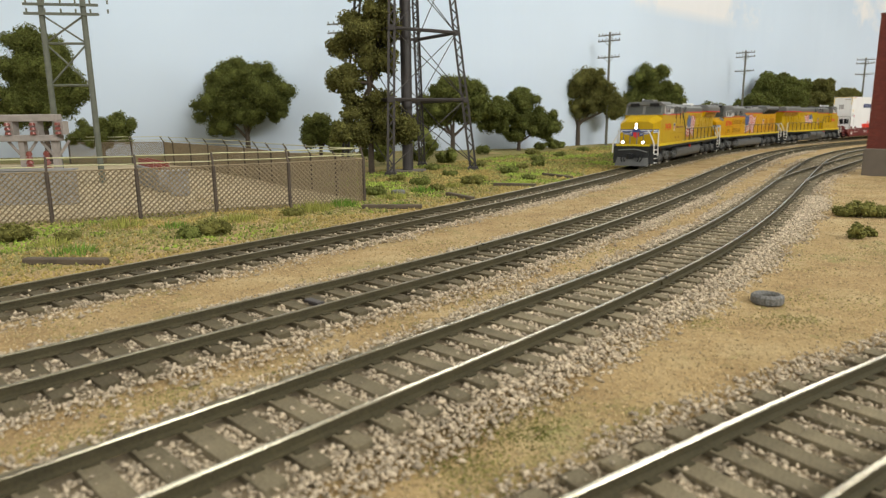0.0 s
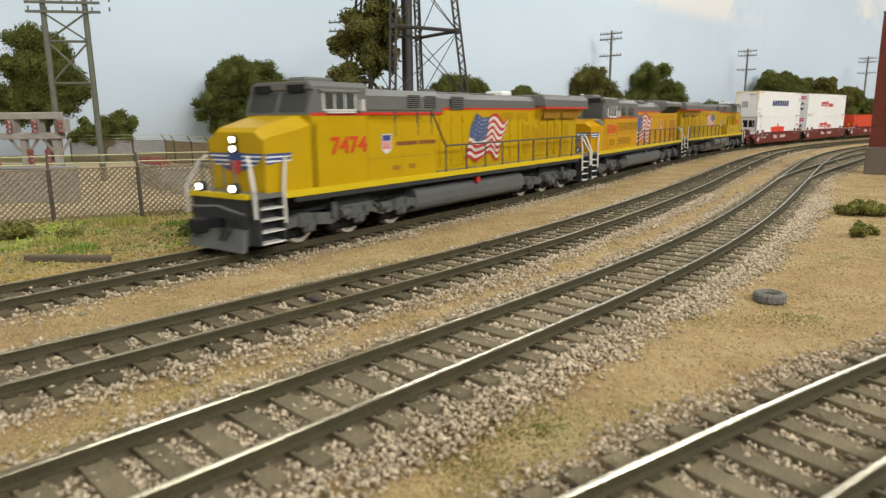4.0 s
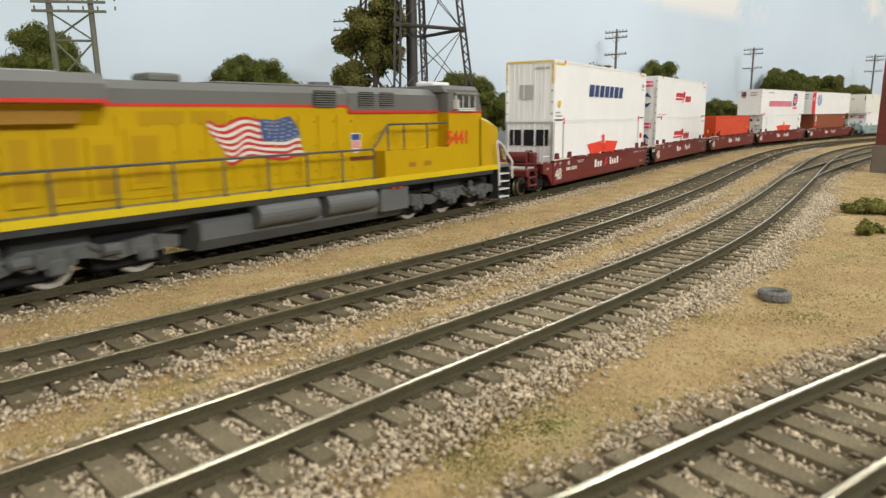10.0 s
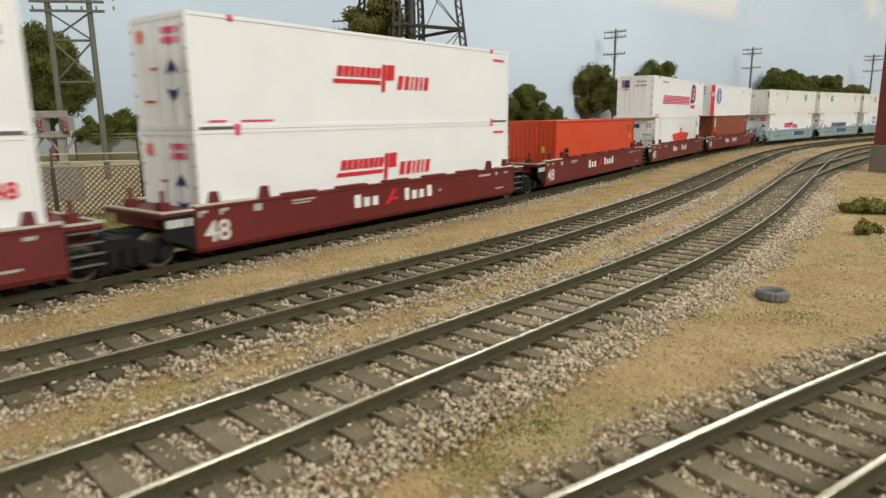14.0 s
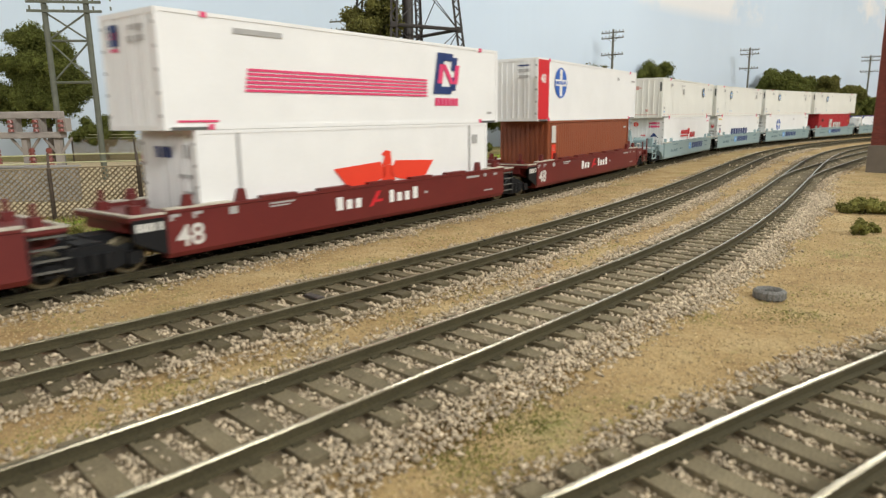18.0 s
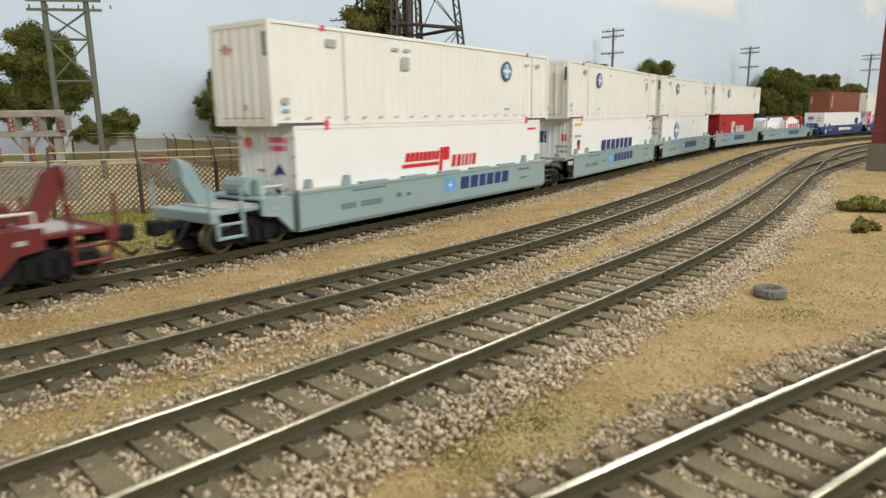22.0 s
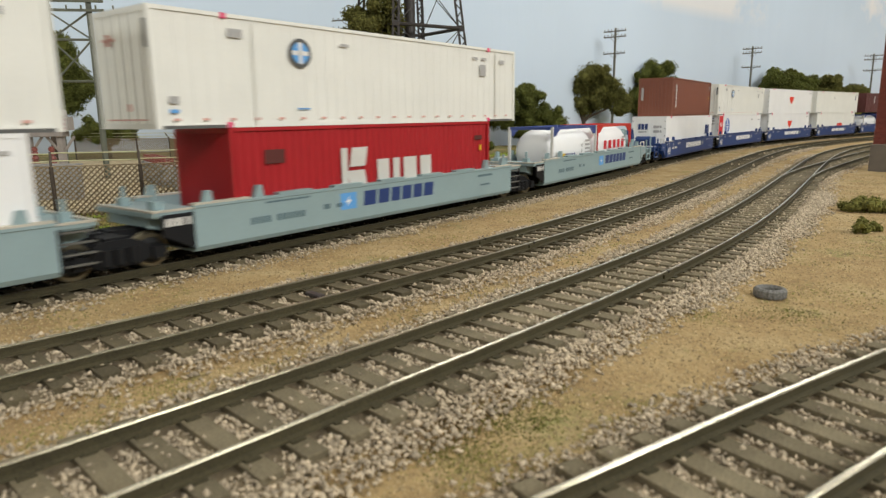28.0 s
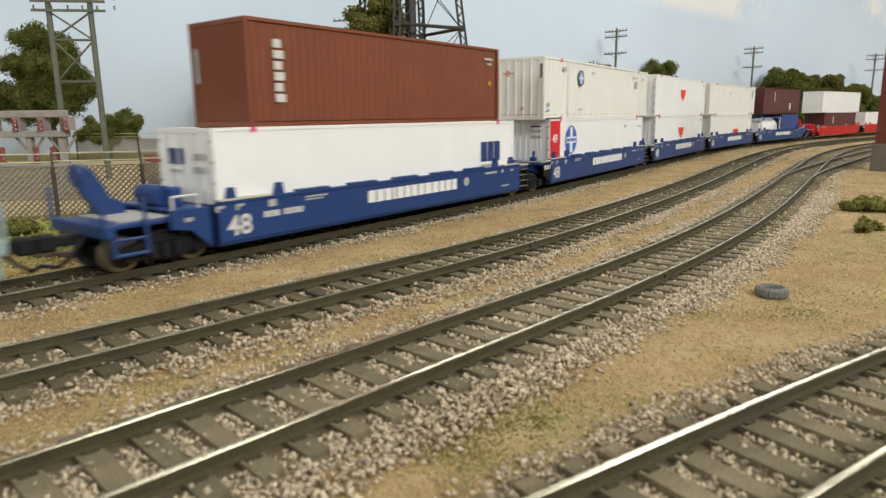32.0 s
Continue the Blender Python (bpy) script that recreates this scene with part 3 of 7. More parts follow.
def build_bed():
    """Fines between and beside the ties, under the loose stones, darkened for gap shade."""
    for k, (name, ln, s0, s1) in enumerate((("main", MAIN, -900, 1700), ("second", SECOND, -500, 1300), ("third", THIRD, -500, 900), ("spur", SPUR, -400, 600), ("branch", BRANCH, 100, 590))):
        g = Geo()
        z = -3.3 + 0.03 * k
        ss = np.arange(s0, s1, 12.0)
        for s in ss:
            for w, dz in ((-19.5, -1.6), (-16.0, 0.0), (16.0, 0.0), (19.5, -1.6)):
                x, y, _ = ln.at(s, w)
                g.v.append((x, y, z + dz))
        for i in range(len(ss) - 1):
            for j in range(3):
                g.f.append((i * 4 + j, i * 4 + j + 1, i * 4 + j + 5, i * 4 + j + 4)[::-1])
        g.mi = [0] * len(g.f)
        tagged(part("ballast_bed", g, "bed"), "gravelly bed darkened for gap shade under the " + name + " track", "track bed", kind="structure")


def build_track(name, ln, s0, s1, label, ties=(0, 0), gauge=8.65, head=("rail", "rail"), joints=(), wood="tie"):
    tr = thing(name, label, "railway track", kind="structure")
    for w, hd in ((-gauge, head[0]), (gauge, head[1])):
        part("rail", rail_mesh(ln, w, s0, s1), ["railside", hd], tr, "steel rail with a worn bright head")
    for s, w in joints:
        x, y, th = ln.at(s, w)
        j = Geo().box(-0.35, 0.35, -0.6, 0.6, -0.8, 0.03).mesh("rail_joint", M["black"])
        part("rail_joint", j, None, tr, at=place(x, y, 0, math.degrees(th)))
        b = Geo().box(-3.2, 3.2, -0.75, 0.75, -1.7, -0.65).mesh("joint_bar", M["railside"])
        part("joint_bar", b, None, tr, at=place(x, y, 0, math.degrees(th)))
    rng = random.Random(len(name))
    tie = Geo().prism([(-14.9, -3.6), (14.9, -3.6), (14.9, -2.3), (14.7, -2.12), (-14.7, -2.12), (-14.9, -2.3)], -1.75, 1.75, 0.12).mesh("tie", wood)
    chair = Geo()
    for w in (-gauge, gauge):
        chair.box(-1.1, 1.1, w - 1.9, w + 1.9, -2.12, -1.86)
    plate = chair.mesh("tie_plate", "railside")
    rest = Geo()
    for k in range(int(s0 / 7.2), int(s1 / 7.2)):
        s = k * 7.2
        x, y, th = ln.at(s)
        m = place(x + rng.uniform(-0.25, 0.25), y + rng.uniform(-0.25, 0.25), rng.uniform(-0.1, 0.05), math.degrees(th) + rng.uniform(-1.2, 1.2))
        if ties[0] <= s <= ties[1]:
            ob = part("tie", tie, None, tr, at=m)
            part("tie_plate", plate, None, ob)
        elif s > -900 and s < 2000:
            c, q = math.cos(th), math.sin(th)
            rest.add([(x + u * c - w * q, y + u * q + w * c, z) for u in (-1.5, 1.5) for w in (-14.9, 14.9) for z in (-3.6, -2.12)],
                     [(0, 1, 3, 2), (4, 6, 7, 5), (0, 4, 5, 1), (2, 3, 7, 6), (1, 5, 7, 3)])
    if rest.f:
        tagged(part("distant_ties", rest, wood, tr), kind="stuff")
    return tr


def build_backdrop():
    pts = [(-4500, 500), (-1500, 760), (-700, 905), (-261, 965), (-30, 975), (130, 1010), (290, 1150), (647, 1475), (1036, 1700), (1700, 1980), (3000, 2200), (5500, 2250)]
    s = np.linspace(0, len(pts) - 1, 140)
    px, py = np.interp(s, range(len(pts)), [p[0] for p in pts]), np.interp(s, range(len(pts)), [p[1] for p in pts])
    k = np.ones(9) / 9
    px, py = (np.convolve(np.pad(a, 4, mode="edge"), k, mode="valid") for a in (px, py))
    g = Geo()
    v = [(x + o * 1.0, y + o * 3.0, z) for x, y in zip(px, py) for o, z in ((0, -8), (0, 340), (1, 340), (1, -8))]
    f = []
    for i in range(len(px) - 1):
        for j in range(4):
            q = (j + 1) % 4
            f.append((i * 4 + j, (i + 1) * 4 + j, (i + 1) * 4 + q, i * 4 + q))
    g.v, g.f, g.mi = v, f, [0] * len(f)
    tagged(part("backdrop", g, "sky", smooth=False), "pale blue-grey painted sky backdrop behind the layout", "backdrop", kind="structure")


def build_room():
    # unseen room shell, added for bounced light and reflections
    for name, b in (("wall_north", (-5.2, 6.2, 3.2, 3.3, -1.1, 1.6)), ("wall_south", (-5.2, 6.2, -2.3, -2.2, -1.1, 1.6)),
                    ("wall_west", (-5.3, -5.2, -2.3, 3.3, -1.1, 1.6)), ("wall_east", (6.2, 6.3, -2.3, 3.3, -1.1, 1.6)),
                    ("ceiling", (-5.3, 6.3, -2.3, 3.3, 1.6, 1.7)), ("floor", (-5.3, 6.3, -2.3, 3.3, -1.2, -1.1))):
        g = Geo().box(*[v * 1000 for v in b])
        tagged(part(name, g, "wall"), "plain plaster shell, unseen, round the layout room", name.split("_")[0], kind="structure")
    g = Geo().prism([(-1000, -40), (3000, -40), (3000, -9), (-1000, -9)], -4500, 5500)
    tagged(part("benchwork", g, "log"), "wooden benchwork board under the layout", "table", kind="structure")


build_ground()
build_backdrop()
build_room()
build_track("main_track", MAIN, -4300, 5300, "main line track of brown rails on weathered ties", (-160, 1250), head=("raildull", "raildull"), wood="tie_dark")
build_track("second_track", SECOND, -800, 2300, "second track with rusty rails on weathered ties", (-130, 1000), head=("raildull", "raildull"), joints=((SECOND.near(32.1, 214.5)[0], 8.65), (SECOND.near(24, 219)[0], -8.65)), wood="tie_dark")
build_track("third_track", THIRD, -800, 1500, "third track with worn bright rails on weathered ties", (-120, 800), joints=((THIRD.near(62.6, 172.8)[0], 8.65),))
build_track("spur_track", SPUR, -450, 850, "foreground spur track with worn bright rails", (-120, 240))
build_track("branch_track", BRANCH, 0, 590, "branch track leaving a turnout towards the brick building", (90, 590))
build_bed()
build_ballast()


# ---- the train ----
CONSIST = []
# the train gathers a little speed towards the end: seconds, millimetres a second
PACE = ((0.0, 106.13), (20.0, 106.13), (22.0, 107.5), (24.0, 111.0), (25.0, 111.5), (28.0, 112.5), (30.0, 114.0), (32.0, 117.0))


def progress(t):
    """Millimetres run since the start."""
    d = 0.0
    for (t0, v0), (t1, v1) in zip(PACE[:-1], PACE[1:]):
        u = min(max(t - t0, 0.0), t1 - t0)
        d += v0 * u + (v1 - v0) * u * u / (2 * (t1 - t0))
    return d


# the train's cars are a little longer than to scale, and run that much faster through the curve: station, offset
LONG = 1.03
SWEEP = ((-400, -13.0), (30, 0.0), (130, 3.0), (250, 6.6), (310, 8.4), (370, 9.2), (450, 8.2), (520, 6.5), (640, 4.0), (900, 0.0))


def run_rows(station, half):
    """Poses of a vehicle whose middle passes station at the start; half: from its middle to its trucks."""
    rows = []
    for k in range(65):
        t = k * 0.5
        s = station - progress(t)
        s += np.interp(s, [a for a, _ in SWEEP], [b for _, b in SWEEP])
        xf, yf, _ = MAIN.at(s - half * LONG)
        xr, yr, _ = MAIN.at(s + half * LONG)
        rows.append((t, place((xf + xr) / 2, (yf + yr) / 2, 0, math.degrees(math.atan2(yr - yf, xr - xf)))))
    return rows


def enlist(ob, station, half):
    rows = run_rows(station, half)
    ob.matrix_basis = rows[0][1]
    ob.scale = (LONG, 1, 1)
    CONSIST.append((ob, rows))
    return ob


def motions():
    for ob, rows in CONSIST:
        walk(ob, rows)
    for ob, x, z, r in WHEELS:
        n = int(32.0 * 117.0 / (1.35 * r)) + 2
        walk(ob, [(32.0 * k / n, place(x, 0, z) @ pose(0, 0, 0, 0, -math.degrees(progress(32.0 * k / n) / r), 0)) for k in range(n + 1)])


WHEELS = []


def side_shape(polys, y=-15.05, mats="white", name="emblem", parent=None, label=""):
    """Flat painted shapes on the side that faces the yard: polygons in (x, z), clockwise order does not matter."""
    g = Geo()
    for p in polys:
        m = 0
        if isinstance(p, tuple) and isinstance(p[0], int):
            m, p = p
        area = sum(p[i][0] * p[(i + 1) % len(p)][1] - p[(i + 1) % len(p)][0] * p[i][1] for i in range(len(p)))
        p = p if area > 0 else p[::-1]
        g.add([(x, y, z) for x, z in p], [tuple(range(len(p)))], m)
    return part(name, g, mats, parent, label)


def split_marks(make, polys, *rest):
    """Letter-sized marks become parts of their own, small print stays joined."""
    big = [p for p in polys if max(z for _, z in p) - min(z for _, z in p) >= 2.0 or max(x for x, _ in p) - min(x for x, _ in p) >= 9.0]
    small = [p for p in polys if p not in big]
    for p in big:
        make([p], *rest)
    if small:
        make(small, *rest)["kind"] = "stuff"


def end_shape(polys, x, mats, name, parent, label=""):
    """Flat painted shapes on an end that faces -x: polygons in (y, z)."""
    g = Geo()
    for p in polys:
        m = 0
        if isinstance(p, tuple) and isinstance(p[0], int):
            m, p = p
        area = sum(p[i][0] * p[(i + 1) % len(p)][1] - p[(i + 1) % len(p)][0] * p[i][1] for i in range(len(p)))
        p = p if area < 0 else p[::-1]
        g.add([(x, y, z) for y, z in p], [tuple(range(len(p)))], m)
    return part(name, g, mats, parent, label)


def rect(x0, x1, z0, z1, shear=0.0):
    h = z1 - z0
    return [(x0, z0), (x1, z0), (x1 + shear * h, z1), (x0 + shear * h, z1)]


def bars(x, z, h, widths, gap=0.8, shear=0.0, rise=0.0):
    """A row of plain letter-sized bars."""
    out = []
    for w in widths:
        if w > 0:
            out.append(rect(x, x + w, z, z + h, shear))
        x, z = x + abs(w) + gap, z + rise
    return out


def disc(cx, cz, r, n=20, sx=1.0):
    return [(cx + sx * r * math.cos(2 * math.pi * i / n), cz + r * math.sin(2 * math.pi * i / n)) for i in range(n)]


def lettering(text, size, mat, parent, x, z, y=-15.1, name="number", face="side", bold=0.0):
    """Raised numerals in the built-in font."""
    cu = bpy.data.curves.new(name, "FONT")
    cu.body, cu.size, cu.extrude, cu.offset = text, size * MM * 1.4, 0.00006, bold * MM
    ob = bpy.data.objects.new(name, cu)
    scene.collection.objects.link(ob)
    bpy.context.view_layer.update()
    me = bpy.data.meshes.new_from_object(ob)
    bpy.data.objects.remove(ob)
    m = pose(x * MM, y * MM, z * MM, 90, 0, 0) if face == "side" else pose(y * MM, -x * MM, z * MM, 90, 0, -90)
    me.transform(m)
    me.materials.clear()
    me.materials.append(M[mat])
    return part(name, me, None, parent)


# ---- containers ----
def eagle(cx, z, k):
    """A spread-winged emblem."""
    w = [(cx - 27 * k, z + 8.4 * k), (cx - 4 * k, z + 9.6 * k), (cx - 3 * k, z + 7.8 * k), (cx - 1.2 * k, z + 7.8 * k), (cx - 1.2 * k, z + 4 * k), (cx - 7 * k, z + 2.4 * k), (cx - 20 * k, z + 0.8 * k)]
    e = [(2 * cx - x, y) for x, y in w]
    body = [(cx - 3.2 * k, z + 8 * k), (cx - 1.6 * k, z + 11.4 * k), (cx - 3.4 * k, z + 12.2 * k), (cx - 1.4 * k, z + 13.6 * k), (cx + 1.6 * k, z + 13.2 * k), (cx + 2 * k, z + 8.4 * k)]
    tail = [(cx - 2 * k, z + 8.2 * k), (cx + 2 * k, z + 8.2 * k), (cx + 4.4 * k, z), (cx - 4.4 * k, z)]
    return [w, e, body, tail]


def corrugated(L, y, z0, z1, pitch, depth, sign):
    """A side sheet with pressed trapezoid ribs."""
    g = Geo()
    xs = []
    x = -L / 2
    while x < L / 2 - 0.01:
        for u, d in ((0.0, 0.0), (0.32, 0.0), (0.45, depth), (0.85, depth)):
            if x + u * pitch <= L / 2:
                xs.append((x + u * pitch, d))
        x += pitch
    xs.append((L / 2, 0.0))
    v = [(px, y + sign * d, z) for px, d in xs for z in (z0, z1)]
    f = [(2 * i, 2 * i + 2, 2 * i + 3, 2 * i + 1) for i in range(len(xs) - 1)]
    return g.add(v, f if sign > 0 else [q[::-1] for q in f])


def container(station, half, L, z0, mat, label, style="smooth", H=33.2, W=29.8, dx=0.0):
    """A freight container whose floor stands at z0 above the rails; style: smooth, ribbed or corrugated."""
    C = thing("freight_container", label, "container", group="containers on the train")
    y = W / 2
    x0, x1 = -L / 2 + dx, L / 2 + dx
    inset = 0.5 if style != "smooth" else 0.25
    g = Geo().box(x0 + 0.4, x1 - 0.4, -y + inset + (0.75 if style == "corrugated" else 0), y - inset - (0.75 if style == "corrugated" else 0), z0 + 0.5, z0 + H - 0.35)
    part("shell", g, mat, C)
    if style == "corrugated":
        for s, yy in ((1, -y + 0.35), (-1, y - 0.35)):
            me = corrugated(L - 4.0, yy, z0 + 1.6, z0 + H - 1.4, 3.2, 0.55, s)
            for i, p in enumerate(me.v):
                me.v[i] = (p[0] + dx, p[1], p[2])
            part("side_panel", me, mat, C)
        e = Geo().box(x0 - 0.1, x0 + 0.5, 0.9, 2.4, z0 + 1.8, z0 + H - 1.8).mesh("end_rib", M[mat])
        for k in range(9):
            part("end_rib", e, None, C, at=place(0, -y + 2.0 + k * (W - 4.0) / 9))
    if style == "ribbed":
        rib = Geo().box(-0.3, 0.3, 0.06, 0.3, z0 + 1.4, z0 + H - 1.3).mesh("side_post", M[mat])
        n = int(L / 4.6)
        for k in range(n):
            part("side_post", rib, None, C, at=place(x0 + 3 + k * (L - 6) / (n - 1), -y + 0.35))
        e = Geo().box(x0 - 0.15, x0 + 0.5, -0.35, 0.35, z0 + 1.5, z0 + H - 1.5).mesh("end_post", M[mat])
        for k in range(6):
            part("end_post", e, None, C, at=place(0, -y + 3 + k * (W - 6) / 5))
    if style == "smooth":
        e = Geo()
        for k in (-1, 0, 1):
            e.box(x0 - 0.05, x0 + 0.5, k * 7.0 - 0.2, k * 7.0 + 0.2, z0 + 1.5, z0 + H - 1.6)
        part("door_seam", e, mat, C)
        rod = Geo().cyl((x0 - 0.2, 0, z0 + 1.2), (x0 - 0.2, 0, z0 + H - 1.2), 0.2, 6).mesh("lock_rod", M[mat])
        for w in (-9.5, -3.5, 3.5, 9.5):
            part("lock_rod", rod, None, C, at=place(0, w))
        hinge = Geo().box(x0 - 0.35, x0 + 0.3, -0.5, 0.5, -0.5, 0.5).mesh("hinge", M["ash"])
        for w in (-y + 0.9, y - 0.9):
            for k in range(5):
                part("hinge", hinge, None, C, at=place(0, w, z0 + 4 + k * (H - 8) / 4))
    for s in (-1, 1):
        for z, h in ((z0, 1.3), (z0 + H - 1.1, 1.1)):
            part("side_rail", Geo().box(x0, x1, s * y - (0.55 if s > 0 else 0), s * y + (0 if s > 0 else 0.55), z, z + h), mat, C)
    for x in (x0, x1 - 0.6):
        part("end_rail", Geo().box(x, x + 0.6, -y + 0.55, y - 0.55, z0, z0 + 1.5), mat, C)
        part("end_rail", Geo().box(x, x + 0.6, -y + 0.55, y - 0.55, z0 + H - 1.5, z0 + H), mat, C)
    post = Geo().box(0, 1.5, 0, 1.5, z0, z0 + H, 0).mesh("corner_post", M[mat])
    for x in (x0 - 0.1, x1 - 1.4):
        for w in (-y - 0.08, y - 1.42):
            part("corner_post", post, None, C, at=place(x, w))
    if L > 150:
        cast = Geo().box(-0.9, 0.9, -0.25, 0.6, -0.8, 0.8).mesh("lifting_fitting", M["pink"])
        for s in (-1, 1):
            for zz in (z0 + 0.8, z0 + H - 0.7):
                part("lifting_fitting", cast, None, C, at=place(dx + s * 69.5, -y, zz))
            a, b = sorted((dx + s * 70.6, dx + s * (L / 2 - 1.8)))
            part("underside_gap", Geo().box(a, b, -y - 0.03, -y + 0.6, z0 - 0.05, z0 + 0.9), "seam", C)
    enlist(C, station, half)
    C["floor"] = z0
    return C


def deco(C, kind, L, z0, H=33.2, dx=0.0):
    """Painted marks of a container's side and front end; letters of trade names stand as plain bars."""
    y = -14.98
    x0, x1 = dx - L / 2, dx + L / 2
    xe = x0 - 0.12
    S = lambda polys, m, n="painted_mark", lb="": split_marks(side_shape, polys, y - 0.04, m, n, C, lb)
    E = lambda polys, m, n="end_mark": split_marks(end_shape, polys, xe - 0.1, m, n, C)
    tiny = [rect(x1 - 13, x1 - 4, z0 + H - 5.0, z0 + H - 4.0), rect(x1 - 13, x1 - 6, z0 + 2.0, z0 + 2.8)]
    if kind == "leasing":
        S(bars(dx - 32, z0 + 14.2, 7.2, (7.4, 6.6, 7.2, 6.8, 6.6, 7.4, 7.0), 2.2, 0.2, -0.02), "navy", lb="row of navy letter bars")
        S([rect(x0 + 3, x0 + 15, z0 + H - 2.6, z0 + H - 1.6), rect(x1 - 12, x1 - 3, z0 + H - 2.6, z0 + H - 1.6), rect(x0 + 0.1, x0 + 1.0, z0 + 21, z0 + 32)], "gold")
        S([rect(x0 + 6, x0 + 9.4, z0 + 7.6, z0 + 11)], "gold")
        S([rect(x0 + 3, x0 + 12, z0 + 2.2, z0 + 3.1), rect(x0 + 3, x0 + 9, z0 + 4.2, z0 + 5.0), rect(x1 - 9, x1 - 4, z0 + 22.5, z0 + 25), rect(x1 - 9, x1 - 4, z0 + 20.5, z0 + 21.4)], "ash")
        E([rect(-2, 6, z0 + 12, z0 + 20)], "ash", "end_grille")
        E([rect(-12, -3, z0 + 28, z0 + 29.4)], "ash")
        E([rect(-14.6, -13.8, z0 + 20, z0 + 32), rect(13.8, 14.6, z0 + 20, z0 + 32), rect(-14, 14, z0 + 32.0, z0 + 32.8)], "gold")
    elif kind == "leasing_low":
        S(bars(dx - 34, z0 + 12.0, 6.6, (7.8, 7.0, 7.6, 7.2, 7.0, 7.8, 7.6), 2.2, 0.2, -0.02), "navy", lb="row of navy letter bars")
        S([rect(x0 + 3, x0 + 14, z0 + H - 4.0, z0 + H - 2.8), rect(x1 - 9, x1 - 3, z0 + H - 4, z0 + H - 2.8)], "gold")
        S([rect(x0 + 8, x0 + 12, z0 + 17.5, z0 + 20.2)], "navy")
        S([rect(x0 + 8.2, x0 + 11.8, z0 + 14.4, z0 + 17.5)], "lred")
        S([rect(x0 + 3, x0 + 14, z0 + 22, z0 + 23.4), rect(x1 - 8, x1 - 5, z0 + 23, z0 + 25.5)], "ash")
        E([rect(2, 11, z0 + 19, z0 + 26)], "navy")
        E([rect(-11, -8, z0 + 20, z0 + 24)], "lred")
        E([rect(-12, -4, z0 + 16, z0 + 17.5), rect(-12, -6, z0 + 13, z0 + 14.5)], "ash")
    elif kind == "railroad_red":
        a = dx - 28
        S(bars(a, z0 + 17.6, 3.6, (2.6, 2.4, 2.4, 2.0, 2.4, 2.4, 2.0, 2.4), 0.5, 0.2) + bars(a + 31.5, z0 + 13.6, 5.2, (2.8, 2.6, 1.4, 1.8, 1.4, 2.6), 1.2, 0.2)
          + [rect(a - 2, a + 22, z0 + 15.2, z0 + 16.6, 0.2), rect(a + 22.5, a + 24.5, z0 + 12.4, z0 + 22.6, 0.1), rect(a + 25.4, a + 29.8, z0 + 17.0, z0 + 22.6, 0.1)], "lred", lb="red letter bars with an underline")
        S(tiny[:1] + [rect(x0 + 5, x0 + 11, z0 + 2.2, z0 + 2.8), rect(x0 + 16, x0 + 28, z0 + 2.2, z0 + 2.8)], "pink")
        E([disc(9.5, z0 + 27.5, 2.1, 14)], "eagle")
        E([rect(-11, -2, z0 + 27.6, z0 + 29.4), rect(-11, -2, z0 + 24.8, z0 + 26.6)], "pink")
        E([[(-6.5, z0 + 20.5), (-2.5, z0 + 16), (-6.5, z0 + 17.2), (-10.5, z0 + 16)], [(-6.5, z0 + 8), (-2.5, z0 + 12.5), (-6.5, z0 + 11.3), (-10.5, z0 + 12.5)]], "navy")
        E([rect(1, 5, z0 + 17.5, z0 + 18.4), rect(3, 9, z0 + 8, z0 + 8.8)], "lred")
    elif kind in ("eagle_low", "eagle"):
        ex = dx + (-4 if kind == "eagle_low" else 6)
        S(eagle(ex, z0 + 9.4, 1.05), "eagle", lb="orange-red spread-winged emblem")
        S([rect(x0 + 13.6, x0 + 14.6, z0 + 1, z0 + H - 1), rect(x1 - 14.6, x1 - 13.6, z0 + 1, z0 + H - 1)], "ash", "post_seam")
        if kind == "eagle_low":
            lettering("48", 4.0, "lred", C, x1 - 10.4, z0 + 18.6, y - 0.05, "container_number", bold=0.1)
        else:
            S([rect(x1 - 12, x1 - 8, z0 + 24, z0 + 28)], "ash")
        if kind == "eagle_low":
            E([rect(-14.9, -13.7, z0 + 1, z0 + H - 0.4), rect(13.7, 14.9, z0 + 1, z0 + H - 0.4), rect(-13.7, 13.7, z0 + H - 1.4, z0 + H - 0.3)], "ash", "end_frame")
            S([rect(x0 + 0.1, x0 + 1.6, z0 + 1, z0 + H - 0.4)], "ash", "post_seam")
            E(bars(-12.0, z0 + 19.5, 9.0, (7.4, 6.8, 7.2), 1.4), "black")
            lettering("48", 4.4, "black", C, -3.4, z0 + 12.6, xe - 0.12, "end_number", "end", 0.1)
        else:
            E(bars(-2, z0 + 25, 3.4, (2.8, 2.6, 2.2), 0.5, 0.2), "navy")
            E([rect(-11, -8, z0 + 25, z0 + 29), rect(-12, -5, z0 + 19, z0 + 20.2), rect(-12, -7, z0 + 14, z0 + 15.2), rect(-12, -9, z0 + 9, z0 + 12)], "ash")
    elif kind == "eagle_small":
        S([[(dx - 9, z0 + 23), (dx + 9, z0 + 23), (dx + 5, z0 + 16), (dx - 5, z0 + 16)], rect(dx - 2, dx + 2, z0 + 13.5, z0 + 16)], "eagle", lb="small red emblem")
        S(tiny, "ash")
    elif kind == "stripes":
        S([rect(dx - 57 + k * 0.25, dx + 31, z0 + 11.2 + 1.25 * k, z0 + 12.0 + 1.25 * k) for k in range(6)], "pink", lb="stack of pink stripes")
        b = dx + 37
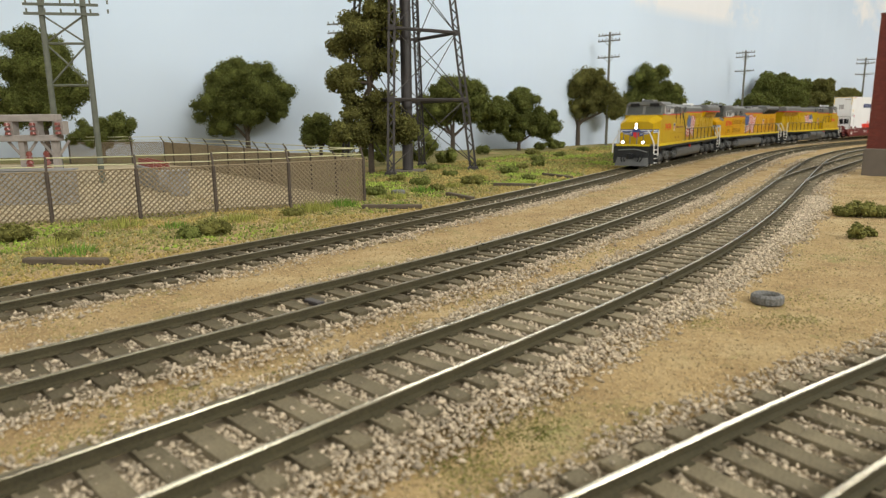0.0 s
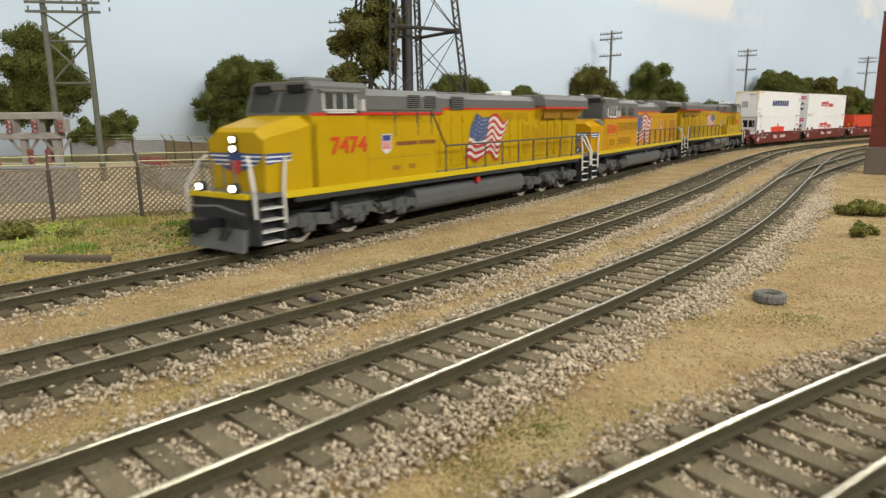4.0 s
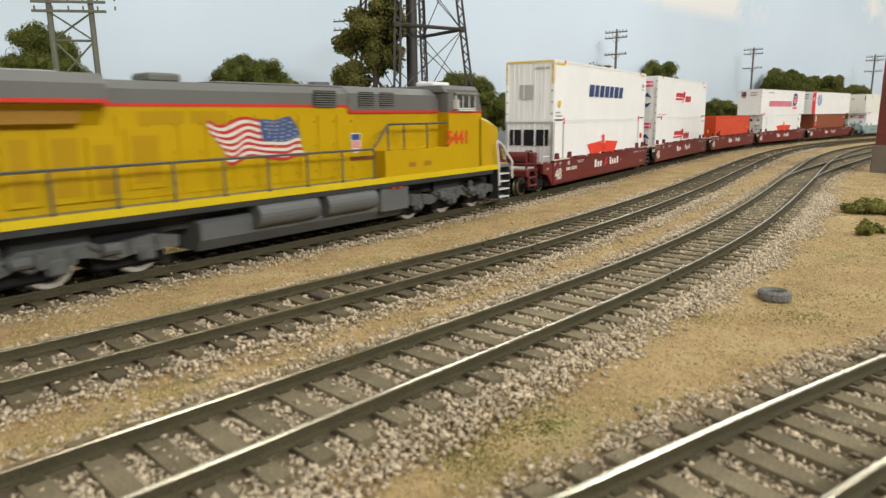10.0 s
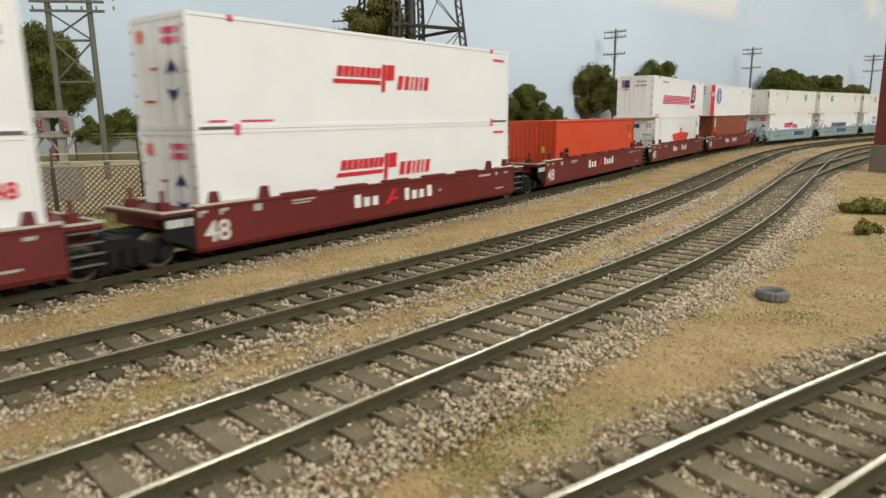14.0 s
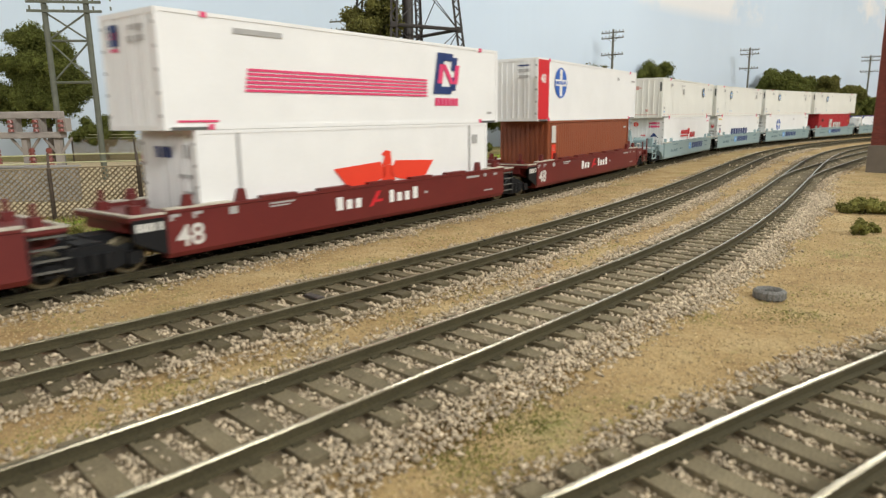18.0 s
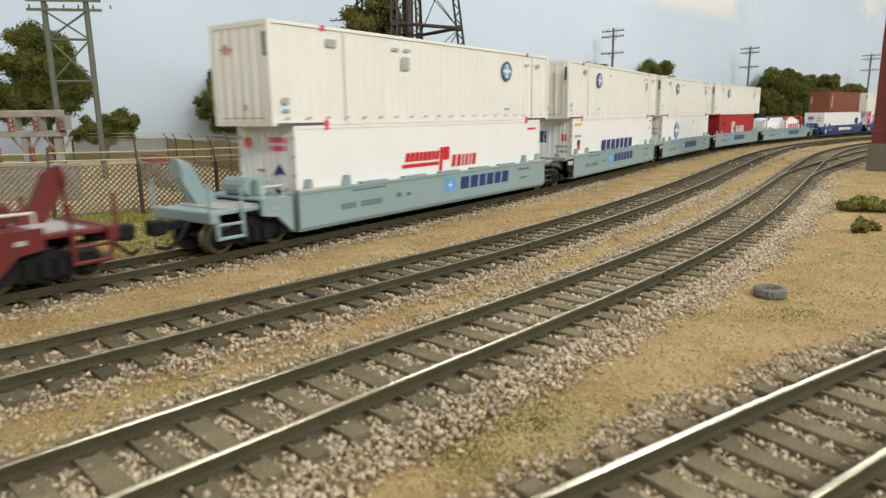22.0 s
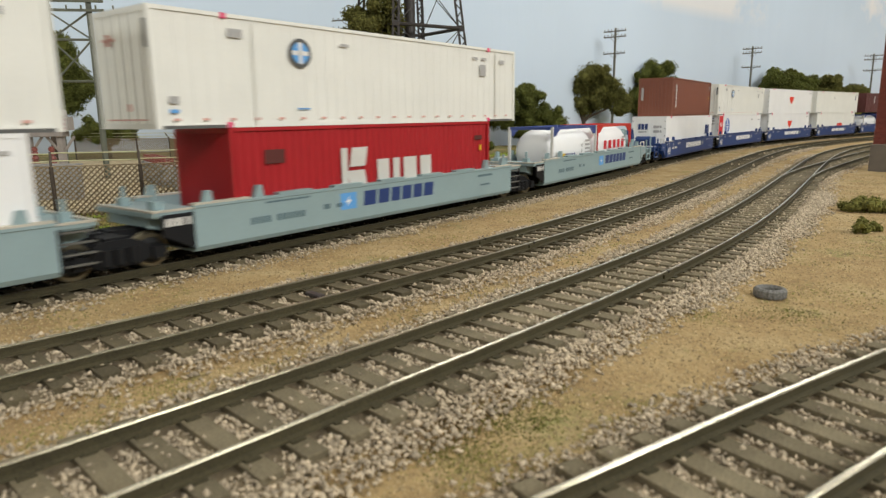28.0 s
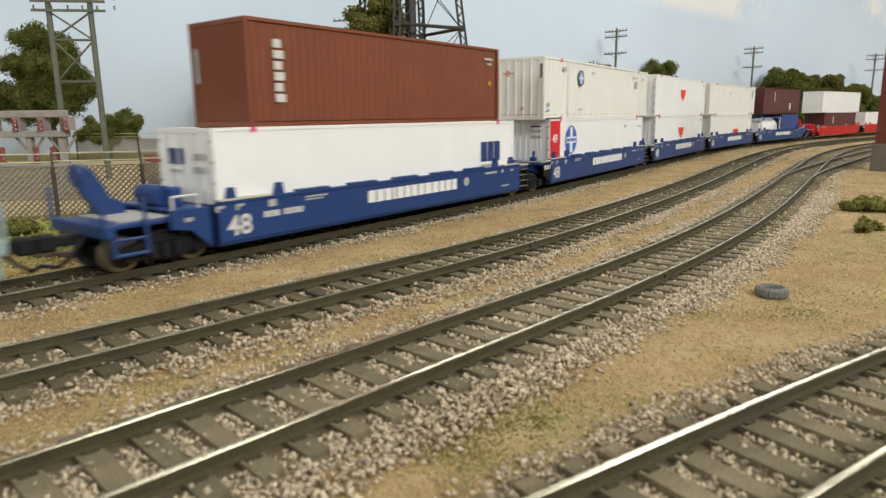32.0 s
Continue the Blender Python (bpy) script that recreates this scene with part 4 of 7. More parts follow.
        S([rect(b - 2, b + 3, z0 + 12.5, z0 + 29.5, 0.2), rect(b + 3, b + 10.5, z0 + 12.5, z0 + 15.6, 0.2), rect(b + 5, b + 11.5, z0 + 26.4, z0 + 29.5, 0.2), rect(b + 9.5, b + 13.5, z0 + 14, z0 + 19.6, 0.2), rect(b + 10.5, b + 14.0, z0 + 22.4, z0 + 28, 0.2)], "navy", lb="navy block emblem")
        y2 = y - 0.1
        side_shape([rect(b + 1, b + 4, z0 + 16.8, z0 + 24.8, 0.2), [(b + 4, z0 + 24.8), (b + 6.8, z0 + 24.8), (b + 12.6, z0 + 16.8), (b + 9.6, z0 + 16.8)], rect(b + 12, b + 15, z0 + 16.8, z0 + 24.8, 0.2)], y2, "pink", "painted_mark", C)
        S(bars(b - 1, z0 + 7.6, 3.2, (2, 2.4, 2, 2, 1, 2, 2), 0.45, 0.1), "pink")
        S([rect(x0 + 24, x0 + 42, z0 + H - 5, z0 + H - 3.4), rect(x1 - 9, x1 - 5, z0 + 4, z0 + 5)], "ash")
        S([rect(x0 + 4, x0 + 17, z0 + 2.2, z0 + 2.8)], "pink")
        E([rect(5, 11, z0 + 24, z0 + 30)], "navy")
        E([rect(5, 11, z0 + 26, z0 + 28), rect(5.5, 10.5, z0 + 22.4, z0 + 23.4)], "pink")
        E([rect(-9, -1, z0 + 28, z0 + 29.4), rect(-9, 0, z0 + 24.8, z0 + 26.4)], "ash")
    elif kind == "roundel_red":
        S([rect(x0 + 0.3, x0 + 14, z0 + 1.0, z0 + H - 0.8)], "lred", "red_panel", "red end panel")
        S([disc(x0 + 30, z0 + 21.0, 8.4, 28)], "roundel", lb="round blue emblem with a white cross")
        side_shape([rect(x0 + 28.2, x0 + 31.8, z0 + 13.6, z0 + 28.4)], y - 0.1, "white", "painted_mark", C)
        side_shape([rect(x0 + 22.6, x0 + 37.4, z0 + 19.2, z0 + 22.8)], y - 0.13, "white", "painted_mark", C)
        side_shape(bars(x0 + 23.4, z0 + 20.1, 1.8, (1.3,) * 8, 0.4), y - 0.18, "roundel", "painted_mark", C)["kind"] = "stuff"
        lettering("48", 4.6, "white", C, x0 + 3.4, z0 + 20.4, y - 0.12, "container_number", bold=0.1)
        S([rect(x1 - 42, x1 - 38, z0 + 26, z0 + 28), rect(x1 - 12, x1 - 4, z0 + 26, z0 + 27)], "ash")
        E([rect(-10, -3, z0 + 26, z0 + 27.6), rect(-10, -3, z0 + 22.8, z0 + 24.4)], "ash")
        E([rect(-10, -3, z0 + 29, z0 + 29.8)], "navy")
    elif kind == "roundel_low":
        S([disc(dx - 38, z0 + 20, 7.4, 28)], "roundel", lb="round blue emblem with a white cross")
        side_shape([rect(dx - 39.6, dx - 36.4, z0 + 13.4, z0 + 26.6)], y - 0.1, "white", "painted_mark", C)
        side_shape([rect(dx - 44.4, dx - 31.6, z0 + 18.4, z0 + 21.6)], y - 0.13, "white", "painted_mark", C)
        S(tiny + [rect(dx + 20, dx + 24, z0 + 26, z0 + 28)], "ash")
        E([rect(-11, -2, z0 + 22, z0 + 23.6), rect(-11, -4, z0 + 18, z0 + 19.4)], "ash")
    elif kind.startswith("rail_round"):
        cx = x1 - 43 if kind == "rail_round_rear" else x0 + 51
        gx = x0 + 66 if kind == "rail_round_rear" else x1 - 28
        yy = y - 0.25
        W2 = lambda polys, m, n="painted_mark", k=0.0, lb="": side_shape(polys, yy - k, m, n, C, lb)
        W2([disc(cx, z0 + 23.6, 4.7, 24)], "seam", lb="round dark emblem with a light blue cross")
        W2([disc(cx, z0 + 23.6, 3.5, 20)], "skyblue", k=0.06)
        W2([rect(cx - 3.4, cx + 3.4, z0 + 22.9, z0 + 24.3), rect(cx - 0.7, cx + 0.7, z0 + 20.2, z0 + 27)], "white", k=0.12)
        W2([rect(gx - 2.4, gx + 2.4, z0 + 20.5, z0 + 25.5)], "ash", "side_grille")
        W2([rect(gx - 1, gx + 3, z0 + 27.5, z0 + 28.6), rect(gx - 8, gx - 4, z0 + 27.5, z0 + 28.6), rect(x0 + 24, x0 + 29, z0 + 26.5, z0 + 29), rect(x1 - 14, x1 - 10, z0 + 26.5, z0 + 28.4), rect(x0 + 4, x0 + 7, z0 + 7, z0 + 9), rect(cx + 18, cx + 22, z0 + 27, z0 + 28)], "ash")
        W2([rect(x0 + 4, x0 + 6.8, z0 + 4.4, z0 + 5.4), rect(cx - 2, cx + 3, z0 + 5.4, z0 + 5.9)], "skyblue")
        n = int(L / 9)
        W2([rect(x0 + 5 + k * 9, x0 + 7 + k * 9, z0 + 2.2, z0 + 2.9) for k in range(n)], "pale_red", "reflector_row")["kind"] = "stuff"
        W2([rect(x0 + 32.5, x0 + 33.4, z0 + 1, z0 + H - 1), rect(x1 - 17.5, x1 - 16.6, z0 + 1, z0 + H - 1)], "ccream", "post_cap")
        E([rect(3, 10, z0 + 24.6, z0 + 25.4), rect(5.5, 8.0, z0 + 23.4, z0 + 26.6)], "pale_red")
        E([rect(-14, -12.5, z0 + 22, z0 + 29.5)], "seam")
        E([rect(-3, -1, z0 + 5, z0 + 7), rect(-11, 11, z0 + 2.4, z0 + 2.8)], "pale_red")
    elif kind == "red_box":
        wx = dx - 25
        S([rect(wx, wx + 3.0, z0 + 9.5, z0 + 25.0), rect(wx + 4.0, wx + 12.0, z0 + 18.0, z0 + 25.0, 0.2), rect(wx + 4.0, wx + 13.0, z0 + 9.5, z0 + 16.6, -0.2)]
          + bars(wx + 18.5, z0 + 10.4, 9.6, (6.6, 3.8, 8.0, 7.0), 2.4), "silver", lb="white letter bars")
        S([rect(dx - 58, dx - 50, z0 + 21.5, z0 + 26), rect(dx + 58, dx + 64, z0 + 25, z0 + 27)], "cmaroon")
        S([rect(dx + 62, dx + 63.6, z0 + 20, z0 + 22.6)], "gold")
    elif kind == "navy_rear":
        S(bars(x1 - 28.6, z0 + 14.4, 9.2, (4.8, 4.6, 5.0), 0.8), "navy", lb="navy letter bars")
        S(bars(x1 - 28.6, z0 + 11.2, 1.8, (1.1,) * 10, 0.42), "ash")
        E(bars(1, z0 + 22, 5, (2.6, 2.5, 2.7), 0.5), "navy")
        E([rect(2, 9, z0 + 19.4, z0 + 20.4), rect(-11, -4, z0 + 23.4, z0 + 25.4), rect(-11, -4, z0 + 19.4, z0 + 21.4)], "ash")
    elif kind == "brown_column":
        S([r for k in range(6) for r in [rect(dx - 60.2, dx - 57.0 + (0.8 if k % 2 else 0), z0 + 24.6 - 3.4 * k, z0 + 27.2 - 3.4 * k)]], "silver", lb="upright column of white letter bars")
        S([rect(dx + 58, dx + 65, z0 + 27.5, z0 + 28.6), rect(dx + 60, dx + 64, z0 + 25.4, z0 + 26.4)], "ash")
        S([rect(dx + 61.8, dx + 63.2, z0 + 16.4, z0 + 18.2)], "gold")
        E([rect(10.5, 12.5, z0 + 14, z0 + 25)], "ash")
    elif kind == "orange":
        S([r for k in range(4) for r in [rect(dx - 58, dx - 52, z0 + 14.6 - 3.3 * k, z0 + 17.0 - 3.3 * k)]], "black", lb="upright column of black letter bars")
        S([rect(dx + 54, dx + 64, z0 + 27.6, z0 + 28.4), rect(dx + 55, dx + 62, z0 + 25.4, z0 + 26.2)], "cbrown")
        S([rect(dx + 60, dx + 62.2, z0 + 19, z0 + 22)], "gold")
        E([rect(-8, -6, z0 + 15, z0 + 18.6)], "gold")
    elif kind == "rust":
        S([rect(x0 + 5, x0 + 10.4, z0 + 21, z0 + 30.5)], "silver")
        S([rect(x0 + 5, x0 + 10.4, z0 + 1.4, z0 + 20)], "eagle")
        S([rect(x0 + 6.4, x0 + 9, z0 + 16.4, z0 + 18.4), rect(x0 + 6.4, x0 + 9, z0 + 8, z0 + 12)], "silver")
        S([rect(x1 - 12, x1 - 6, z0 + 27, z0 + 28.2)], "ash")
    elif kind == "plain_orange":
        S(bars(dx + 4, z0 + 12, 4.5, (4, 3, 3, 3, 3, 3), 0.6), "eagle")
        S(tiny, "ash")
    elif kind == "dashes":
        S([rect(x1 - 14, x1 - 11, z0 + 20, z0 + 27)], "navy")
        S(tiny + [rect(dx - 20, dx - 17, z0 + 22, z0 + 25)], "ash")
    elif kind == "maroon":
        S([rect(dx - 34, dx - 31, z0 + 16, z0 + 28), rect(dx + 26, dx + 32, z0 + 5, z0 + 14)], "silver")


def tank_container(station, half, dx, z0, frame, lettered):
    """A twenty-foot tank in an open frame."""
    T = thing("tank_container", "white tank container in a %s steel frame" % ("red" if frame == "red" else "blue"), "tank container", group="tank containers")
    L, W, H = 69.0, 28.4, 29.0
    x0, x1, y = dx - L / 2, dx + L / 2, W / 2
    r, n = 13.3, 24
    g = Geo()
    prev = None
    for x, k in ((x0 + 3, 0.35), (x0 + 4.5, 0.75), (x0 + 7.5, 0.97), (x0 + 9, 1.0), (x1 - 9, 1.0), (x1 - 7.5, 0.97), (x1 - 4.5, 0.75), (x1 - 3, 0.35)):
        ring = [(x, r * k * math.cos(2 * math.pi * i / n), z0 + 14.4 + r * k * math.sin(2 * math.pi * i / n)) for i in range(n)]
        b = len(g.v)
        g.v += ring
        if prev is not None:
            for i in range(n):
                g.f.append((prev + i, b + i, b + (i + 1) % n, prev + (i + 1) % n))
                g.mi.append(0)
        else:
            g.f.append(tuple(range(b, b + n)))
            g.mi.append(0)
        prev = b
    g.f.append(tuple(range(prev, prev + n))[::-1])
    g.mi.append(0)
    part("tank_barrel", g, "cwhite", T, smooth=True)
    cap = Geo().box(x0 + 12, x1 - 12, -5.5, 5.5, z0 + H - 3.2, z0 + H - 1.2)
    part("top_walkway", cap, "cwhite", T)
    for xx in (x0, x1 - 1.4):
        for w in (-y, y - 1.4):
            part("frame_post", Geo().box(xx, xx + 1.4, w, w + 1.4, z0, z0 + H), "silver" if frame == "blue" else frame, T)
        part("end_beam", Geo().box(xx, xx + 1.4, -y + 1.4, y - 1.4, z0 + H - 1.6, z0 + H), frame, T)
        part("end_beam", Geo().box(xx, xx + 1.4, -y + 1.4, y - 1.4, z0, z0 + 1.6), frame, T)
    for w in (-y, y - 1.2):
        part("side_beam", Geo().box(x0 + 1.4, x1 - 1.4, w, w + 1.2, z0 + H - 1.5, z0 + H), frame, T)
        part("side_beam", Geo().box(x0 + 1.4, x1 - 1.4, w, w + 1.2, z0, z0 + 1.2), frame, T)
        for a, b in ((x0 + 1.4, x0 + 11), (x1 - 1.4, x1 - 11)):
            yy, g = w + 0.3, Geo()
            tri = [(a, z0 + H - 1.5), (b, z0 + H - 1.5), (a + (b - a) * 0.35, z0 + H - 5.4), (a, z0 + H - 5.4)]
            tri = tri if b > a else tri[::-1]
            g.add([(px, yy, pz) for px, pz in tri] + [(px, yy + 0.6, pz) for px, pz in tri], [(0, 3, 2, 1), (4, 5, 6, 7), (2, 3, 7, 6), (0, 1, 5, 4), (1, 2, 6, 5), (0, 4, 7, 3)])
            part("gusset", g, frame, T)
    if lettered:
        side_shape(bars(dx - 20, z0 + 12.6, 5.6, (5.2, 5.8, 5.0, 4.8, 5.4), 3.6), -13.5, "lred", "painted_mark", T, "red letter bars")
    else:
        side_shape([rect(dx - 16 + 3.2 * k, dx - 14.2 + 3.2 * k, z0 + 5.4 + (k % 2), z0 + 13, 0.25) for k in range(5)], -13.5, "blue", "painted_mark", T)
        side_shape([rect(dx - 22, dx - 14, z0 + 11.0, z0 + 13.2), rect(dx - 2, dx + 6, z0 + 6.4, z0 + 8.4)], -13.5, "gold", "painted_mark", T)
    side_shape([rect(x1 - 18, x1 - 10, z0 + 19 - 2.4 * k, z0 + 20.2 - 2.4 * k) for k in range(2 if lettered else 4)] + ([] if lettered else [rect(x1 - 24, x1 - 22.6, z0 + 16 - 3.4 * k, z0 + 18 - 3.4 * k) for k in range(3)]), -13.5, "ash", "painted_mark", T)
    enlist(T, station, half)


# ---- running gear ----
def wheel_geo(r):
    """A wheelset turned in one piece: axle, hubs, dished plates, rims, treads and flanges."""
    side = [(10.8, 0.9), (9.6, 1.5), (9.2, 2.0), (9.0, r * 0.72), (9.5, r * 0.78), (9.5, r * 0.97), (9.3, r), (7.5, r), (7.1, r + 0.5), (6.7, r + 0.4), (6.6, r * 0.7), (7.4, 1.9), (6.8, 1.1)]
    prof = [(-y, q) for y, q in side] + side[::-1]
    bright = {3, 4, 5, 6, 7, 8}
    g, n, m = Geo(), 22, len(prof)
    for y, q in prof:
        g.v += [(q * math.cos(2 * math.pi * k / n), y, q * math.sin(2 * math.pi * k / n)) for k in range(n)]
    for a in range(m - 1):
        e = a if a < len(side) else m - 2 - a
        for k in range(n):
            j = (k + 1) % n
            g.f.append((a * n + k, (a + 1) * n + k, (a + 1) * n + j, a * n + j))
            g.mi.append(0 if e in bright else 1)
    g.f += [tuple(range(n))[::-1], tuple(range((m - 1) * n, m * n))]
    g.mi += [1, 1]
    return g


W_FREIGHT = wheel_geo(5.0).mesh("wheelset", ["raildull", "dgrey"])
W_LOCO = wheel_geo(6.1).mesh("wheelset", ["steel", "dgrey"])


def freight_truck(parent, x):
    """A two-axle truck with bolsters, springs and journals."""
    g = Geo()
    for s in (-1, 1):
        y0, y1 = (11.0, 12.8) if s > 0 else (-12.8, -11.0)
        prof = [(x - 13.5, 4.4), (x - 13.5, 6.6), (x - 9, 7.4), (x - 4, 9.8), (x + 4, 9.8), (x + 9, 7.4), (x + 13.5, 6.6), (x + 13.5, 4.4), (x + 9.5, 4.4), (x + 5, 2.4), (x - 5, 2.4), (x - 9.5, 4.4)]
        g.prism([(py, pz) for py, pz in prof], y0, y1, 0, axis="y")
        for dx in (-3.6, 0, 3.6):
            g.cyl((x + dx, s * 13.2, 3.4), (x + dx, s * 13.2, 7.6), 1.5, 8)
        for dx in (-10.5, 10.5):
            g.box(x + dx - 1.7, x + dx + 1.7, min(s * 12.6, s * 14.0), max(s * 12.6, s * 14.0), 3.4, 6.8)
    g.box(x - 3, x + 3, -12, 12, 7, 10.5)
    g.box(x - 7, x + 7, -6.0, 6.0, 3.6, 8.4)
    T = part("truck", g, "black", parent, "black two-axle truck")
    for dx in (-10.5, 10.5):
        WHEELS.append((part("wheelset", W_FREIGHT, None, T, at=place(x + dx, 0, 5.0)), x + dx, 5.0, 5.0))
    return T


def brake_gear(parent, sgn, mat, E=5.4):
    """The open end platform of a well set: deck, posts, wheel housing, steps and coupler."""
    X = lambda a, b: sorted((sgn * (a - E), sgn * (b - E)))
    a, b = X(93, 121)
    P = part("end_platform", Geo().box(a, b, -13.5, 13.5, 12.6, 14.0, 0.3), mat, parent)
    a, b = X(103, 117)
    part("platform_grating", Geo().box(a, b, -11, 11, 14.0, 14.5), "ash", P)
    a, b = X(93, 103)
    part("deck_plate", Geo().box(a, b, -15, 15, 15.2, 16.3, 0.3), mat, P)
    a, b = X(121, 123.4)
    part("end_sill", Geo().box(a, b, -16, 16, 10.6, 14.2, 0.4), mat, P)
    for s in (-1, 1):
        f = Geo()
        for xx in (112, 121):
            f.cyl((sgn * (xx - E), s * 15.6, 14), (sgn * (xx - E), s * 15.6, 5.4), 0.6, 6)
        f.cyl((sgn * (112 - E), s * 15.6, 5.8), (sgn * (121 - E), s * 15.6, 5.8), 0.6, 6)
        f.cyl((sgn * (112 - E), s * 15.6, 10.0), (sgn * (121 - E), s * 15.6, 10.0), 0.5, 6)
        part("step_frame", f, mat, P)
        for xx, zz in ((123, 23), (112, 21)):
            part("corner_stanchion", Geo().cyl((sgn * (xx - E), s * 15.2, 12), (sgn * (xx - E), s * 15.2, zz), 0.55, 6), mat, P)
    h = Geo()
    prof = [(sgn * (107 - E), 14.5), (sgn * (107 - E), 17.5), (sgn * (111 - E), 19.5), (sgn * (115 - E), 27.5), (sgn * (117.5 - E), 29), (sgn * (119.5 - E), 27), (sgn * (118.5 - E), 22), (sgn * (114 - E), 14.5)]
    h.prism([(p, z) for p, z in (prof if sgn < 0 else prof[::-1])], 5.0, 8.2, 0, axis="y")
    part("brake_wheel_bracket", h, mat, P)
    part("brake_wheel", Geo().cyl((sgn * (118.6 - E), 6.6, 26.5), (sgn * (119.6 - E), 6.6, 26.5), 3.2, 14), mat, P)
    part("air_reservoir", Geo().cyl((sgn * (100 - E), -5, 19.2), (sgn * (100 - E), 7, 19.2), 3.2, 12), mat, P)
    part("valve_box", Geo().box(*X(96.6, 100.5), -9, -5.6, 16, 22, 0.5), mat, P)
    c = Geo()
    c.box(*X(121, 131), -1.6, 1.6, 8.4, 11.0, 0.3)
    c.box(*X(129, 134), -2.6, 2.2, 7.4, 12.0, 0.6)
    part("coupler", c, "black", P)
    hose = Geo().pipe([(sgn * (124 - E), -5, 10.5), (sgn * (128 - E), -6, 6), (sgn * (131 - E), -5, 3.6), (sgn * (134 - E), -3, 4.4)], 0.55)
    part("air_hose", hose, "black", P)
    part("grab_iron", Geo().pipe([(sgn * (96 - E), -15.4, 16.2), (sgn * (96 - E), -15.4, 20), (sgn * (104 - E), -15.4, 20), (sgn * (104 - E), -15.4, 14)], 0.4), "silver", P)
    freight_truck(parent, sgn * (106 - E))


def well_unit(station, mat, label, ends=(False, False), letters=None, number=True, half=103.0, draw=5.4):
    """One unit of an articulated well set."""
    U = thing("well_car", label, "well car", group="well cars of the train")
    deck = half - 6.0
    out = 16.8
    nose = -87.0 if mat == "wellred" else -85.0
    for s in (-1, 1):
        prof = [(out - 4.2, 3.4), (out - 0.9, 3.4), (out, 4.8), (out, 16.2), (out + 0.4, 16.4), (out + 0.4, 17.2), (out - 1.9, 17.2), (out - 1.9, 9.0)]
        prof = prof if s > 0 else [(-y, z) for y, z in prof][::-1]
        sill = part("side_sill", Geo().prism(prof, nose, 87, 0.2), mat, U)
        lip = Geo().box(-7, 7, s * out - (2.2 if s > 0 else 0.5), s * out + (0.5 if s > 0 else 2.2), 17.2, 18.0).mesh("top_lip", M[mat])
        for k in range(-2, 3):
            part("top_lip", lip, None, sill, at=place(k * 24, 0))
        stop = Geo().prism([(-1.8, 17.2), (1.8, 17.2), (1.2, 21), (-0.6, 21)], -0.9, 0.9, 0, axis="y").mesh("container_guide", M[mat])
        for xx in (-80, -62, 66, 80):
            part("container_guide", stop, None, sill, at=place(xx, s * (out - 1.2)))
        for a, b in ((nose, -66), (72, 87)):
            part("worn_edge", Geo().box(a, b, s * out - (2.2 if s > 0 else 0.45), s * out + (0.45 if s > 0 else 2.2), 17.2, 17.75), "worn", sill, "bare worn walkway edge")
    part("floor_pan", Geo().box(-84, 84, -14, 14, 3.0, 4.4), mat, U)
    for xx in (-58, 0, 58):
        part("cross_bearer", Geo().box(xx - 2, xx + 2, -14, 14, 4.4, 5.6), mat, U)
    for sgn, end in ((-1, ends[0]), (1, ends[1])):
        X = lambda a, b: sorted((sgn * a, sgn * b))
        part("end_bulkhead", Geo().box(*X(82, 85), -14.8, 14.8, 4.0, 16.0), mat if end else "black", U)
        if end:
            tap = [(sgn * 87.9, 4.0), (sgn * 87.9, 16.2), (sgn * 100, 16.2), (sgn * 100, 11.0), (sgn * 94, 10.0)]
            tap = tap[::-1] if sgn > 0 else tap
            for s in (-1, 1):
                part("tapered_sill", Geo().prism([(p, z) for p, z in (tap if sgn < 0 else tap)], min(s * 15.4, s * 16.7), max(s * 15.4, s * 16.7), 0, axis="y"), mat, U)
            side_shape([rect(*X(93.5, 96), 12.6, 13.8)], -16.85, "ash", "data_plate", U)
            brake_gear(U, sgn, mat, draw)
        else:
            g = Geo().prism([(-15.8, 14.6), (15.8, 14.6), (16.2, 15.2), (16.2, 16.2), (-16.2, 16.2), (-16.2, 15.2)], *X(82, deck), 0.3)
            part("end_deck", g, mat, U)
            edge = -nose if sgn < 0 else 87.0
            if sgn < 0:
                part("data_plate", Geo().prism([(nose - 9.5, 9.4), (nose - 0.05, 4.6), (nose - 0.05, 15.4), (nose - 9.5, 15.4)], -16.5, -15.9, 0, axis="y"), "black", U, "black end plate with a white stencil")
                side_shape(bars(nose - 8.8, 12.0, 2.3, (1.2, 1.2, 1.2, 1.2, -0.3, 1.2), 0.3), -16.6, "silver", "data_stencil", U)["kind"] = "stuff"
            else:
                lad = part("ladder", Geo().box(edge + 0.05, edge + 1.0, -16.2, -15.4, 4.0, 15.4).box(edge + 8.6, edge + 9.4, -16.2, -15.4, 5.0, 15.4), "black", U)
                rung = Geo().box(edge + 1.0, edge + 9.4, -16.3, -15.3, 0, 0.5).mesh("rung", M["worn_dark"])
                for k in range(4):
                    part("rung", rung, None, lad, at=place(0, 0, 5.2 + 2.9 * k))
            part("deck_edge", Geo().box(*X(83, deck), -16.5, -15.6, 16.2, 16.8), "worn", U)
            part("deck_edge", Geo().box(*X(deck - 1.4, deck), -15.6, 15.6, 16.2, 16.7), "worn", U)
            part("end_beam", Geo().prism([(sgn * (deck - 9), 9.0), (sgn * (deck - 1), 11.6), (sgn * (deck - 1), 14.6), (sgn * (deck - 9), 14.6)][::1 if sgn > 0 else -1], -11, 11, 0, axis="y"), mat, U)
